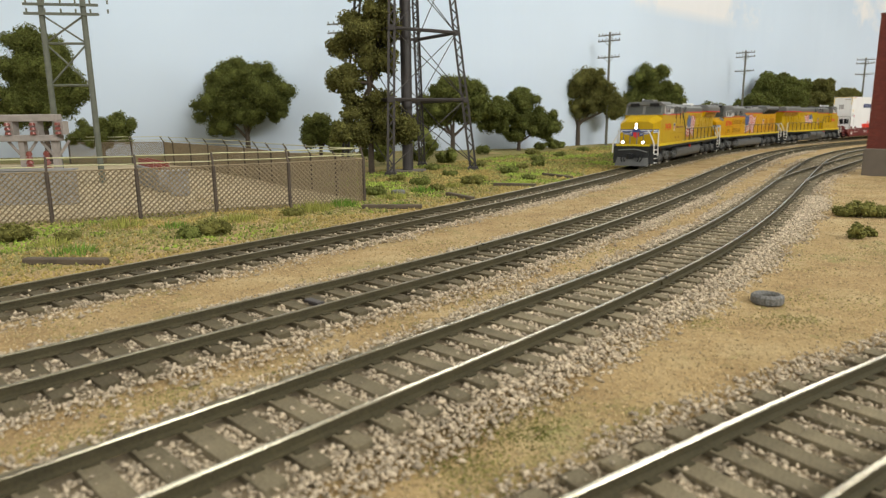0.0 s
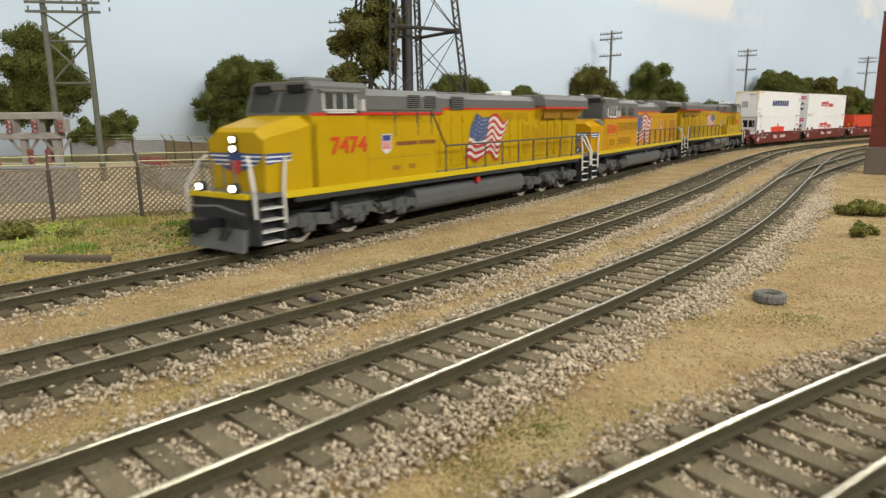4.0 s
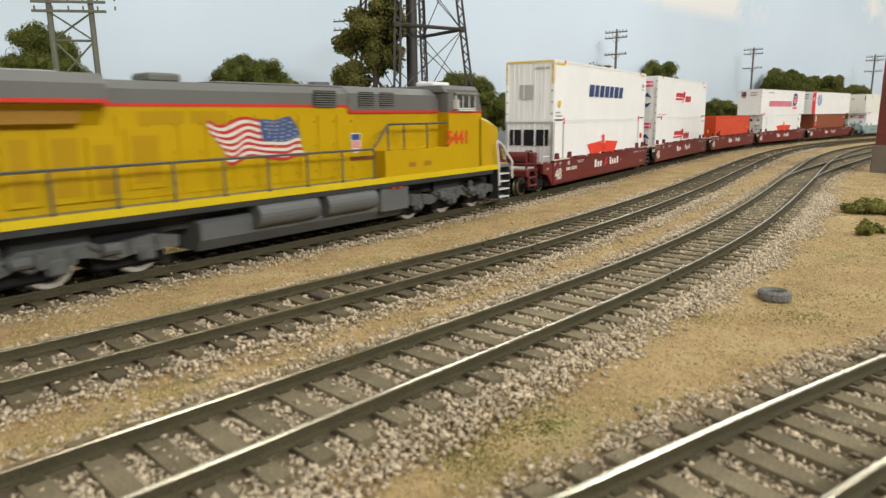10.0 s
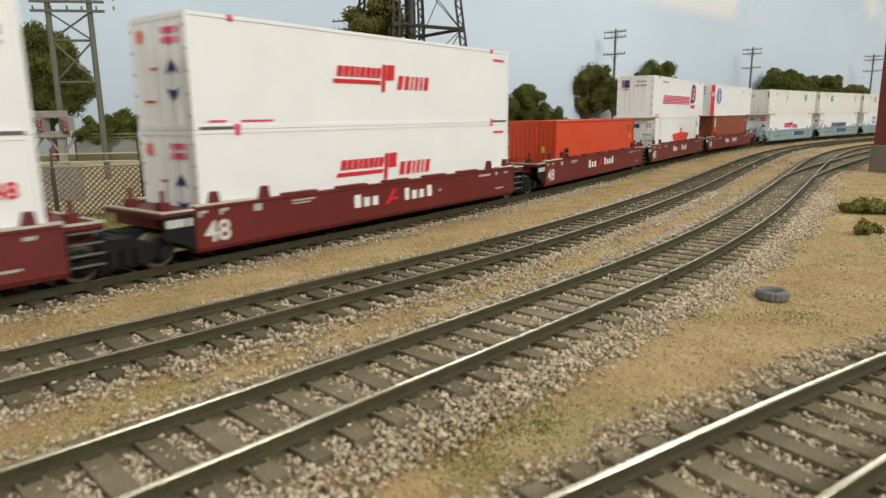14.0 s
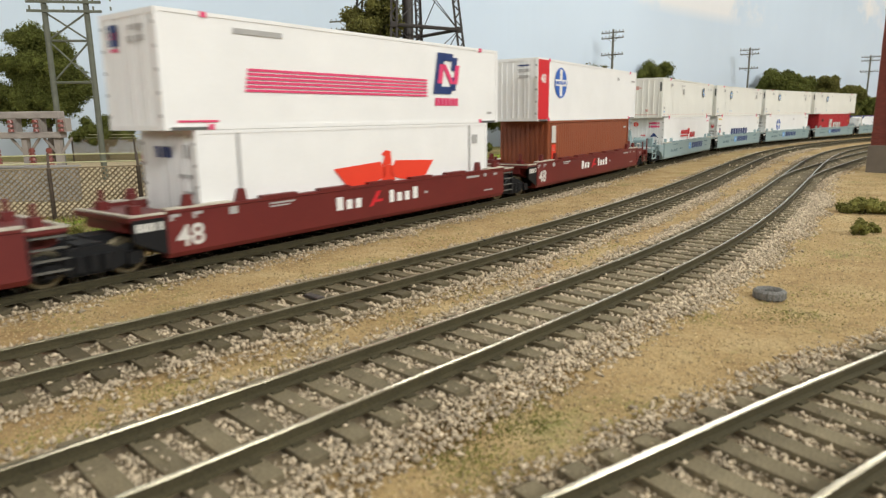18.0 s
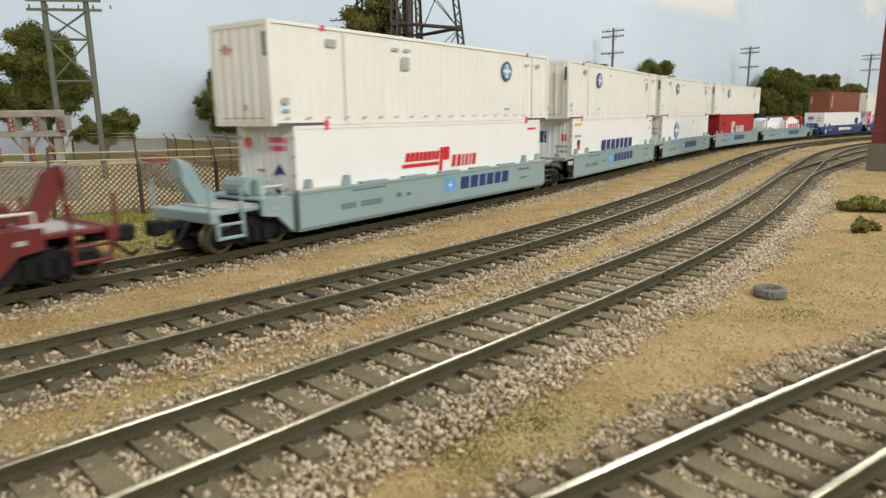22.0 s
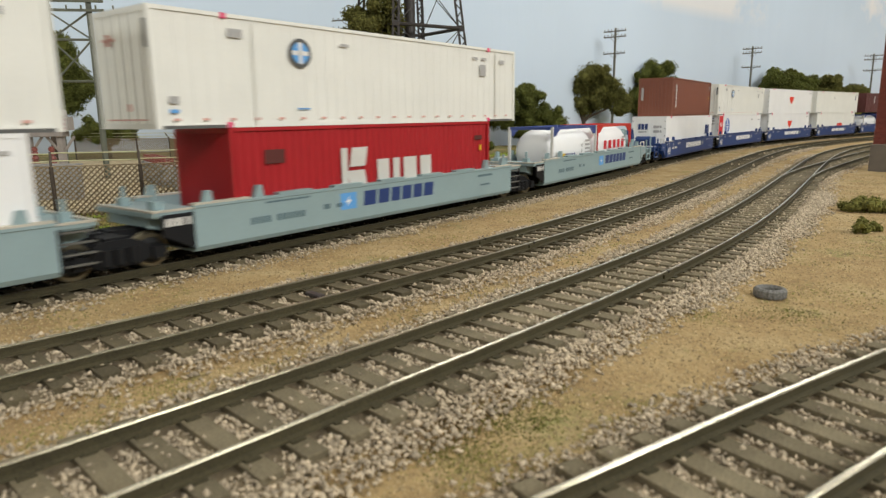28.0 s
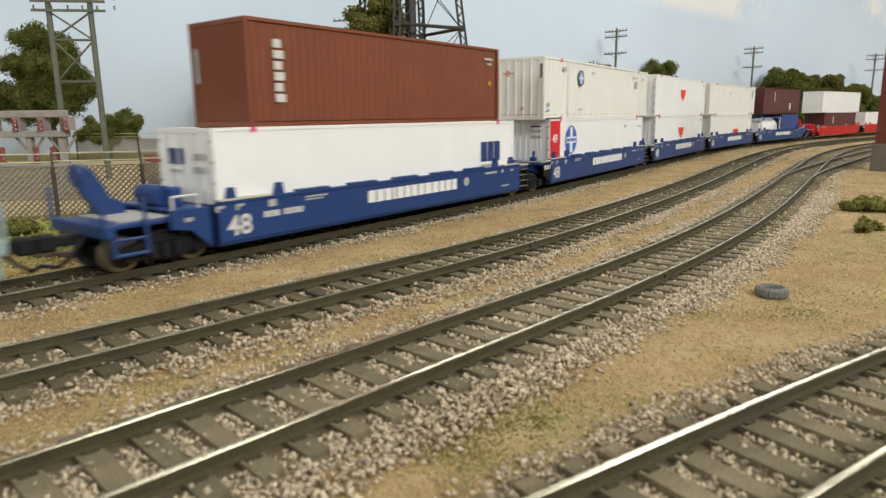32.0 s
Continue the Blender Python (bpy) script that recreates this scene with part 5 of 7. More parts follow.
            for s in (-9, 9):
                part("hand_brake_post", Geo().cyl((sgn * (deck - 5), s, 16), (sgn * (deck - 5), s, 22), 0.7, 6).box(sgn * (deck - 5) - 1.5, sgn * (deck - 5) + 1.5, s - 1.5, s + 1.5, 16, 18.6), mat, U)
            part("draw_bar", Geo().box(*X(85, half), -4, 4, 8, 11), "black", U)
    if not ends[1]:
        freight_truck(U, half)
    y = -out - 0.06
    if letters:
        letters(U, y)
    if number:
        lettering("48", 6.2, "silver", U, nose + 2.6, 6.4, y, bold=0.15)
        side_shape(bars(-69, 10.4, 2.0, (1.2, 1.2, 1.2, 1.2, -1, 1, 1, 1, 1, 1, 1), 0.4) if ends[0] else [], y, "silver", "car_number", U)["kind"] = "stuff"
        side_shape([rect(-86, -83, 15.0, 15.9), rect(-86, -85, 14, 15), rect(-79, -76, 15.0, 15.9), rect(-79, -78, 14, 15), rect(-67, -64, 13.6, 15.9), rect(-52, -42, 14.9, 15.5), rect(-52, -44, 14.0, 14.5), rect(56, 66, 14.2, 15.2), rect(70, 72, 14, 15.6), rect(78, 81, 14.2, 15.2), rect(70, 77, 7.2, 7.9)], y, "ash", "data_stencil", U)["kind"] = "stuff"
    enlist(U, station, half)
    return U


def oxide_letters(U, y):
    split_marks(side_shape, bars(-23.5, 9.2, 4.8, (3.2,)) + bars(-18.6, 9.2, 3.5, (2.9, 2.9), 1.7) + bars(4.4, 9.2, 4.8, (2.6,)) + bars(8.8, 9.2, 3.5, (2.9, 2.9), 1.7) + bars(18.4, 9.2, 4.8, (3.0,)), y, "white", "painted_mark", U, "white letter bars")
    side_shape([[(-7, 8.8), (-5, 8.8), (-0.2, 14.4), (-2.6, 14.4)], rect(-3.6, 0.4, 10.2, 11.2)], y, "lred", "painted_mark", U)
    side_shape([rect(26, 28, 10.6, 11.6)], y, "ash", "painted_mark", U)


def grey_letters(U, y, o=0.0):
    side_shape([rect(o - 24, o - 16, 8.7, 14.7)], y, "skyblue", "painted_mark", U, "light blue square emblem")
    side_shape([[(o + a - 1.5, b) for a, b in ((-20.2, 11.7), (-18.9, 12.1), (-18.5, 13.6), (-18.1, 12.1), (-16.8, 11.7), (-18.1, 11.2), (-18.5, 9.8), (-18.9, 11.2))]], y - 0.06, "white", "painted_mark", U)
    split_marks(side_shape, bars(o - 12.5, 9.0, 5.5, (6.6, 6.0, 5.0, 5.6, 5.4, 6.0), 1.3, 0.12), y, "navy", "painted_mark", U, "navy letter bars")
    side_shape([rect(-60, -42, 14.9, 15.5), rect(-36, -33, 10, 11.8), rect(-30, -27, 10, 11.4), rect(58, 70, 13.6, 14.6), rect(60, 68, 9.4, 10.2)], y, "well_ink", "data_stencil", U)["kind"] = "stuff"
    side_shape(bars(-66, 6.2 + 2.6, 2.2, (1.5, 1.5, 1.5, 1.5, -1.5, 1.5, 1.5, 1.5, 1.5, 1.5, 1.5), 0.5), y, "well_ink", "car_number", U)["kind"] = "stuff"


def blue_letters(U, y):
    split_marks(side_shape, bars(-22, 9.6, 4.6, (4.2, 3.8, 4.0, 1.8, 4.0, 3.6, 3.8, 3.6, 4.4, 4.0, 3.8, 4.0, 3.4), 0.6), y, "white", "painted_mark", U, "white letter bars")
    side_shape([disc(41, 12.2, 2.0, 12)], y, "ash", "painted_mark", U)


M["worn"] = material("worn_walkway_edge", (0.50, 0.46, 0.38), 0.6, vary=0.2, scale=150)
M["worn_dark"] = material("scuffed_black_rung", (0.12, 0.115, 0.10), 0.6, vary=0.2, scale=150)
M["well_ink"] = plastic("stencil_grey_blue", (0.10, 0.16, 0.18), 0.6)
M["trucksteel"] = material("weathered_truck_grey", (0.095, 0.096, 0.092), 0.65, spec=0.3, vary=0.25, scale=180, bump=0.15)
Z_LOW, Z_TOP = 5.8, 39.1
RED_ST = [1385 + 208.5 * i for i in range(5)]
GREY_ST = [2480.5, 2692, 2900, 3108, 3316]
BLUE_ST = [3573 + 207.5 * i for i in range(5)]
for i, st in enumerate(RED_ST):
    well_unit(st, "wellred", "oxide red articulated well car with white lettering bars", (i == 0, i == 4), oxide_letters)
for i, st in enumerate(GREY_ST):
    well_unit(st, "wellgrey", "pale blue-grey articulated well car with navy lettering bars", (i == 0, i == 4), lambda U, y, o=(20, 0, 0, -4, 22)[i]: grey_letters(U, y, o), False)
for i, st in enumerate(BLUE_ST):
    well_unit(st, "wellblue", "dark blue articulated well car with white lettering bars", (i == 0, i == 4), blue_letters)
for i in range(2):
    well_unit(4664 + 208 * i, "wellbright", "bright red well car far down the train", (i == 0, False), None, False)

LOADS = [
    (RED_ST[0], 168, 0, "cwhite", "smooth", "eagle_low", "white container with an orange-red winged emblem"),
    (RED_ST[0], 168, 1, "cwhite", "smooth", "leasing", "white container with a row of navy letter bars"),
    (RED_ST[1], 168, 0, "cwhite", "smooth", "railroad_red", "white container with slanted red letter bars"),
    (RED_ST[1], 168, 1, "cwhite", "smooth", "railroad_red", "white container with slanted red letter bars"),
    (RED_ST[2], 140, 0, "corange", "corrugated", "orange", "orange corrugated forty-foot container riding alone"),
    (RED_ST[3], 150, 0, "cwhite", "smooth", "eagle", "white container with a large winged emblem"),
    (RED_ST[3], 168, 1, "cwhite", "smooth", "stripes", "white container with pink stripes and a navy emblem"),
    (RED_ST[4], 140, 0, "crust", "corrugated", "rust", "rust-brown corrugated forty-foot container"),
    (RED_ST[4], 168, 1, "cwhite", "smooth", "roundel_red", "white container with a red end panel and blue roundel"),
    (GREY_ST[0], 168, 0, "cwhite", "smooth", "railroad_red", "white container with slanted red letter bars"),
    (GREY_ST[0], 185, 1, "ccream", "ribbed", "rail_round_rear", "cream ribbed container with a round blue cross emblem"),
    (GREY_ST[1], 168, 0, "cwhite", "smooth", "leasing_low", "white container with navy letter bars and yellow strips"),
    (GREY_ST[1], 185, 1, "ccream", "ribbed", "rail_round", "cream ribbed container with a round blue cross emblem"),
    (GREY_ST[2], 168, 0, "cwhite", "smooth", "roundel_low", "white container with a blue roundel"),
    (GREY_ST[2], 185, 1, "ccream", "ribbed", "rail_round", "cream ribbed container with a round blue cross emblem"),
    (GREY_ST[3], 140, 0, "cred", "corrugated", "red_box", "bright red corrugated container with white letter bars"),
    (GREY_ST[3], 185, 1, "ccream", "ribbed", "rail_round", "cream ribbed container with a round blue cross emblem"),
    (BLUE_ST[0], 168, 0, "cwhite", "smooth", "navy_rear", "white container with navy letter bars near its rear"),
    (BLUE_ST[0], 140, 1, "cbrown", "corrugated", "brown_column", "brown corrugated container with an upright column of bars"),
    (BLUE_ST[1], 168, 0, "cwhite", "smooth", "roundel_red", "white container with a red end panel and blue roundel"),
    (BLUE_ST[1], 185, 1, "ccream", "ribbed", "rail_round", "cream ribbed container with a round blue cross emblem"),
    (BLUE_ST[2], 160, 0, "cwhite", "smooth", "eagle_small", "white container with a small red emblem"),
    (BLUE_ST[2], 168, 1, "cwhite", "smooth", "eagle_small", "white container with a small red emblem"),
    (BLUE_ST[3], 168, 0, "ccream", "ribbed", "plain_orange", "cream container with orange letter bars"),
    (BLUE_ST[3], 185, 1, "ccream", "ribbed", "dashes", "cream ribbed container with few small marks"),
    (BLUE_ST[4], 140, 1, "cmaroon", "corrugated", "maroon", "maroon corrugated container on top of two tanks"),
    (4664, 140, 0, "cmaroon", "corrugated", "maroon", "maroon corrugated container in a red well"),
    (4664, 168, 1, "cwhite", "smooth", "plain", "plain white container on a maroon one"),
    (4872, 168, 0, "cwhite", "smooth", "plain", "plain white container in a red well"),
]
for st, L, top, mat, style, marks, label in LOADS:
    z = Z_TOP if top else Z_LOW
    deco(container(st, 103.0, L, z, mat, label, style), marks, L, z)
tank_container(GREY_ST[4], 103.0, -35.2, Z_LOW, "blue", False)
tank_container(GREY_ST[4], 103.0, 35.2, Z_LOW, "red", True)
tank_container(BLUE_ST[4], 103.0, -35.2, Z_LOW, "blue", False)
deco(container(BLUE_ST[4], 103.0, 69, Z_LOW, "blue", "blue twenty-foot container in a blue well", "corrugated", dx=35.2, H=32.0), "plain", 69, Z_LOW, dx=35.2)


# ---- locomotives ----
def flag_shapes(x0, x1, z0, z1, front, lean=0.3, wave=0.075, phase=0.6):
    """A waving striped flag: front is -1 or 1, the end where the blue field is; lean draws its foot towards that end."""
    n = 18
    rows = {0: [], 1: [], 2: []}

    def at(u, v):
        w = math.sin(u * 11.0 + phase + 1.2 * v) * wave * (0.45 + u) + math.sin(u * 19 + 2.0 * v) * 0.022
        side = 0.03 * math.sin(v * 7.0 + u * 9.0)
        xx = u + side if front < 0 else 1 - u - side
        return (x0 + (x1 - x0) * (xx + front * lean * (0.5 - v)), z0 + (z1 - z0) * (v * (1 - 0.10 * u) + w + 0.05 * u))

    def strip(u0, u1, v0, v1, m):
        lo = [at(u0 + (u1 - u0) * i / m, v0) for i in range(m + 1)]
        hi = [at(u0 + (u1 - u0) * i / m, v1) for i in range(m + 1)]
        return [[lo[i], lo[i + 1], hi[i + 1], hi[i]] for i in range(m)]

    for k in range(13):
        v0, v1 = k / 13, (k + 1) / 13
        rows[0 if k % 2 == 0 else 1].append(strip(0.44 if v0 >= 0.45 else 0.0, 1.0, v0, v1, n))
    for j in range(4):
        rows[2] += strip(0.0, 0.44, 0.462 + j * 0.1345, 0.462 + (j + 1) * 0.1345, 7)
    stars = [disc(*at(0.045 + 0.07 * i + (0.035 if j % 2 else 0), 0.50 + 0.088 * j), 0.3, 5) for i in range(5) for j in range(6)]
    return rows, stars


def locomotive(station, kind, number, label, fx=1, mat="yellow", lit=False):
    """A six-axle road diesel with its cab towards -x (fx 1) or +x (fx -1)."""
    L = thing("locomotive", label, "locomotive", group="locomotives")
    half = 76.0
    axle = 22.6 if fx < 0 else 24.4
    tail = 12.0 if fx < 0 else 4.5
    stretch = 0.0 if fx < 0 else 6.0 if kind == "overhang" else 8.0
    X = lambda a, b: sorted((fx * a, fx * b))

    def block(name, x0, x1, y0, y1, z0, z1, m, parent=None, c=0.0, lb=""):
        return part(name, Geo().box(*X(x0, x1), y0, y1, z0, z1, c), m, parent or L, lb)

    def wedge(name, prof, y0, y1, m, parent=None):
        """A side profile in (x, z) swept across the body."""
        p = [(fx * x, z) for x, z in prof]
        area = sum(p[i][0] * p[(i + 1) % len(p)][1] - p[(i + 1) % len(p)][0] * p[i][1] for i in range(len(p)))
        return part(name, Geo().prism(p if area > 0 else p[::-1], y0, y1, 0, axis="y"), m, parent or L)

    def decal(polys, y, m, name="painted_mark", lb="", parent=None):
        return side_shape([[(fx * x, z) for x, z in p] for p in polys], y, m, name, parent or L, lb)

    # frame, walkway, pilot
    fr = block("frame", -116, 116, -10, 10, 10.5, 18.0, "dgrey")
    block("walkway", -119, 119, -17.4, 17.4, 18.0, 19.4, "lgrey")
    for s in (-1, 1):
        a, b = (15.9, 17.6) if s > 0 else (-17.6, -15.9)
        block("side_sill", -104, 104, a, b, 15.6, 18.0, "dgrey")
        block("sill_stripe", -108, 108, a - (0 if s > 0 else 0.12), b + (0.12 if s > 0 else 0), 17.4, 19.5, "sill")
    for sg in (-1, 1):
        # rear pilot is coloured black for the shade in the coupling gap
        wedge("pilot", [(sg * 117, 3.4), (sg * 117, 18), (sg * 120, 18), (sg * 120, 9), (sg * 121, 3.0)], *((-13.5, 13.5, "dgrey") if sg < 0 else (-13.0, 13.0, "black")))
        if sg < 0:
            v = [(-121.3, 13.0, 8.2), (-121.3, -13.0, 8.2), (-123.4, -14.6, 1.4), (-123.4, 14.6, 1.4)]
            g = Geo().add([(fx * x, y, z) for x, y, z in v] + [(fx * (x + 1.2), y, z) for x, y, z in v], [(0, 1, 2, 3), (7, 6, 5, 4), (0, 4, 5, 1), (2, 6, 7, 3), (1, 5, 6, 2), (0, 3, 7, 4)])
            part("snow_plow", g, "plow", L, "grey snow plow blade")
        c = Geo()
        c.box(*X(sg * 119, sg * 127), -1.5, 1.5, 8.6, 11.2)
        c.box(*X(sg * 126, sg * 131), -2.6, 2.0, 7.6, 12.2, 0.5)
        part("coupler", c, "black", L)
        hose = Geo()
        for w in (-6, -8.5, 6, 8.5):
            hose.pipe([(fx * sg * 121, w, 11), (fx * sg * 124, w * 1.05, 7.5), (fx * sg * 125, w * 0.9, 5)], 0.45)
        part("air_hose", hose, "black", L)
        part("uncoupling_lever", Geo().pipe([(fx * sg * 120.4, -12.5, 13), (fx * sg * 122, -7, 14.5), (fx * sg * 122.4, -2, 15.5), (fx * sg * 122.4, 12, 14.5)], 0.45), "lgrey", L)
        if sg < 0:
            block("platform_stripe", -121.4, -119.2, -14.5, 14.5, 18.0, 19.6, "sill")
        for s in (-1, 1):
            st = part("step_well", Geo().box(*X(sg * 108.5, sg * 109.3), min(s * 13, s * 17.4), max(s * 13, s * 17.4), 3.2, 18).box(*X(sg * 118, sg * 118.8), min(s * 13, s * 17.4), max(s * 13, s * 17.4), 3.2, 18).box(*X(sg * 109, sg * 118.4), min(s * 13.0, s * 13.6), max(s * 13.0, s * 13.6), 3.4, 18), "dgrey", L)
            rung = Geo().box(*X(sg * 109.3, sg * 118), min(s * 14, s * 17.7), max(s * 14, s * 17.7), 0, 0.55).mesh("step_tread", M["silver"])
            for k in range(4):
                part("step_tread", rung, None, st, at=place(0, 0, 3.4 + 3.7 * k))
            g = Geo()
            for xx, o in ((107.6, 0), (119.0, 1)):
                g.pipe([(fx * sg * (xx - o * 2.5), s * (17.6 - o * 7), 31.0), (fx * sg * (xx - 1.0 * o), s * (17.4 - o * 4), 28.5), (fx * sg * (xx + 1.2), s * 17.6, 20.5), (fx * sg * (xx + 1.2), s * 17.8, 9.5 if o == 0 else 12)], 0.55, 6)
            part("grab_rail", g, "silver", st)
        g = Geo()
        for w in (-8.5, -3, 3, 8.5):
            g.cyl((fx * sg * 120, w, 18), (fx * sg * 120, w, 29.5), 0.4, 6)
        g.cyl((fx * sg * 120, -8.5, 29.5), (fx * sg * 120, -3, 29.5), 0.4, 6).cyl((fx * sg * 120, 3, 29.5), (fx * sg * 120, 8.5, 29.5), 0.4, 6)
        part("end_handrail", g, "lgrey", L)

    # fuel tank and side gear
    if fx > 0:
        prof = [(15.4 * math.copysign(abs(math.cos(a)) ** 0.55, math.cos(a)), 9.0 + 6.2 * math.copysign(abs(math.sin(a)) ** 0.7, math.sin(a))) for a in (2 * math.pi * (k + 0.5) / 20 for k in range(20))]
    else:
        prof = [(-14.8, 6.8), (-11.8, 3.2), (11.8, 3.2), (14.8, 6.8), (14.8, 11.8), (13.6, 12.8), (-13.6, 12.8), (-14.8, 11.8)]
    tank = part("fuel_tank", Geo().prism(prof, -44, 46, 0.5), "tank", L, "dark grey fuel tank")
    part("fuel_gauge", Geo().box(-3, -2, -15.3, -14.6, 8, 12), "lgrey", tank)
    block("fuel_filler", 0, 3, -16.0, -14.6, 12.4, 15.4, "red" if kind == "overhang" else "lgrey", tank)
    if fx < 0:
        for k in (-1, 1):
            part("air_tank", Geo().cyl((k * 14 - 12, -15.4, 12.2), (k * 14 + 12, -15.4, 12.2), 3.9, 20), "tank", L, "grey air reservoir")
        part("electrical_cabinet", Geo().box(30, 46, -16.6, -13, 6, 17, 0.5), "tank", L)
        part("emergency_button", Geo().cyl((36, -16.6, 15.6), (36, -17.4, 15.6), 1.0, 8).cyl((40, -16.6, 15.6), (40, -17.4, 15.6), 1.0, 8), "red", L)

    # trucks
    for sg in (-1, 1):
        cx = sg * (half + (2.0 if fx > 0 else 0.0)) - (7.0 if fx < 0 and sg < 0 else 0.0)
        g = Geo()
        for s in (-1, 1):
            y0, y1 = (12.6, 14.6) if s > 0 else (-14.6, -12.6)
            pr = [(cx - axle - 9.5, 6.4), (cx - axle - 9.5, 9.8), (cx - axle - 2.5, 11.2), (cx - 12, 9.6), (cx - 8, 11.6), (cx + 8, 11.6), (cx + 12, 9.6), (cx + axle + 2.5, 11.2), (cx + axle + 9.5, 9.8), (cx + axle + 9.5, 6.4), (cx + axle + 3.5, 7.4), (cx + 14, 5.6), (cx + 7, 7.6), (cx - 7, 7.6), (cx - 14, 5.6), (cx - axle - 3.5, 7.4)]
            g.prism(pr, y0, y1, 0, axis="y")
        tr = part("truck", g, "trucksteel", L, "dark grey six-wheel truck")
        for s in (-1, 1):
            for dx in (-axle, 0, axle):
                j = Geo()
                j.box(cx + dx - 2.4, cx + dx + 2.4, min(s * 13.4, s * 15.6), max(s * 13.4, s * 15.6), 4.2, 8.6, 0.5)
                j.cyl((cx + dx, s * 15.6, 6.3), (cx + dx, s * 16.3, 6.3), 1.6, 10)
                for e in (-3.6, 3.6):
                    j.cyl((cx + dx + e, s * 14.6, 6.6), (cx + dx + e, s * 14.6, 10.6), 1.25, 8)
                part("journal_box", j, "trucksteel", tr)
            d = Geo()
            for dx in (-10.5, 10.5):
                d.cyl((cx + dx, s * 15.6, 9.0), (cx + dx + 4.5, s * 15.6, 9.0), 1.7, 10)
                d.cyl((cx + dx - 3, s * 15.2, 10.8), (cx + dx + 5, s * 15.2, 6.2), 0.5, 6)
            d.cyl((cx + 13 * sg, s * 15.2, 13.4), (cx + 13 * sg, s * 15.2, 8), 1.1, 8)
            part("brake_cylinder", d, "trucksteel", tr)
        for dx in (-axle, 0, axle):
            # black filler blocks, added to shut out light passing under the truck
            part("traction_motor", Geo().box(cx + dx - 8, cx + dx + 8, -10.8, 10.8, 2.2, 12.5, 0.8), "black", tr)
            WHEELS.append((part("wheelset", W_LOCO, None, tr, at=place(cx + dx, 0, 6.1)), cx + dx, 6.1, 6.1))
        block("bolster", cx - 9 if fx > 0 else -(cx - 9), cx + 9 if fx > 0 else -(cx + 9), -12, 12, 9.5, 14.5, "dgrey")

    # hood
    ge = kind == "overhang"
    hw = 10.8
    roof = 53.0 if ge else 51.5
    top0 = 46.8 if ge else 45.6
    front = -72 if ge else -52
    yel = part("hood", Geo().box(*X(front, 113), -hw, hw, 19.4, top0), mat, L, "yellow engine hood")
    block("stripe", -52 if not ge else -20, 113, -hw - 0.14, hw + 0.14, top0 - 0.9, top0, "red")
    prof = [(-hw, top0), (hw, top0), (hw, roof - 2.4), (hw - 2.6, roof), (-hw + 2.6, roof), (-hw, roof - 2.4)]
    part("roof", Geo().prism(prof, *X(front, 113 if not ge else 66), 0.3), "lgrey", L, "grey hood roof")
    # doors and louvres on the hood side
    k = -22 if ge else -30
    xs = []
    while k < (58 if ge else 104):
        xs.append(k)
        k += 8.6
    leaf = Geo().box(0, 7.8, -0.3, 0.3, 21, top0 - 3.4).mesh("hood_door", M[mat])
    for x in xs:
        for s in (-1, 1):
            part("hood_door", leaf, None, yel, at=place(min(fx * x, fx * (x + 7.8)), s * hw))
    latch = Geo().box(-0.25, 0.25, -0.7, -0.3, -0.5, 0.5).mesh("door_latch", M[mat])
    for x in xs:
        for z in (24, 33, 41):
            part("door_latch", latch, None, yel, at=place(fx * (x + 0.8 if fx > 0 else x + 0.8), -hw, z))
    if ge:
        # wide radiator section over the rear
        rad = part("radiator_overhang", Geo().prism([(-hw, 41.0), (hw, 41.0), (14.4, 46.2), (14.4, 47.0), (-14.4, 47.0), (-14.4, 46.2)], *X(64, 115)), mat, L)
        part("radiator_stripe", Geo().box(*X(64, 116.1), -17.2, 17.2, 46.6, 47.6), "red", rad)
        part("radiator_roof", Geo().prism([(-17.1, 47.6), (17.1, 47.6), (17.1, 51.4), (15.0, 54.0), (-15.0, 54.0), (-17.1, 51.4)], *X(64, 116), 0.4), "lgrey", rad, "grey radiator roof")
        part("radiator_grille", Geo().box(*X(72, 112), -13, 13, 54.0, 54.4), "ash", rad)
        # screens coloured darker for the shade under the overhang
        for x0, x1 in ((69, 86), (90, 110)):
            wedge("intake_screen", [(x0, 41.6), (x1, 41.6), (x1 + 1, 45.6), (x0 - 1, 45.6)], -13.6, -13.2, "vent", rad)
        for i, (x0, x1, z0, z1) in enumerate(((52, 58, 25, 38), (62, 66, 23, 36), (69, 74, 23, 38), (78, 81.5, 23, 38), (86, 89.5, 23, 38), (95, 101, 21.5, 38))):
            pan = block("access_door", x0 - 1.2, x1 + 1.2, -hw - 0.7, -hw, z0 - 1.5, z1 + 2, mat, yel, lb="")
            # flat louvre patch, its depth shown by a darker yellow
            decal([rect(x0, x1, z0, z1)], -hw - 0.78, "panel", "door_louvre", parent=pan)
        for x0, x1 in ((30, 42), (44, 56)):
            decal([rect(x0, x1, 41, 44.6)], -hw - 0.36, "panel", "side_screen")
    else:
        # flared radiator with dark angled grilles
        rad = part("radiator_flare", Geo().prism([(-hw, 44.0), (hw, 44.0), (16.2, 50.0), (16.2, 52.4), (14.5, 54.2), (-14.5, 54.2), (-16.2, 52.4), (-16.2, 50.0)], *X(56, 106), 0.4), "lgrey", L, "grey flared radiator housing")
        g = Geo()
        g.add([(fx * 57, -hw - 0.6, 44.4), (fx * 104, -hw - 0.6, 44.4), (fx * 108, -16.35, 50.2), (fx * 63, -16.35, 50.2)], [(0, 1, 2, 3) if fx > 0 else (3, 2, 1, 0)])
        part("radiator_grille", g, "black", rad, "black sloping radiator grille")
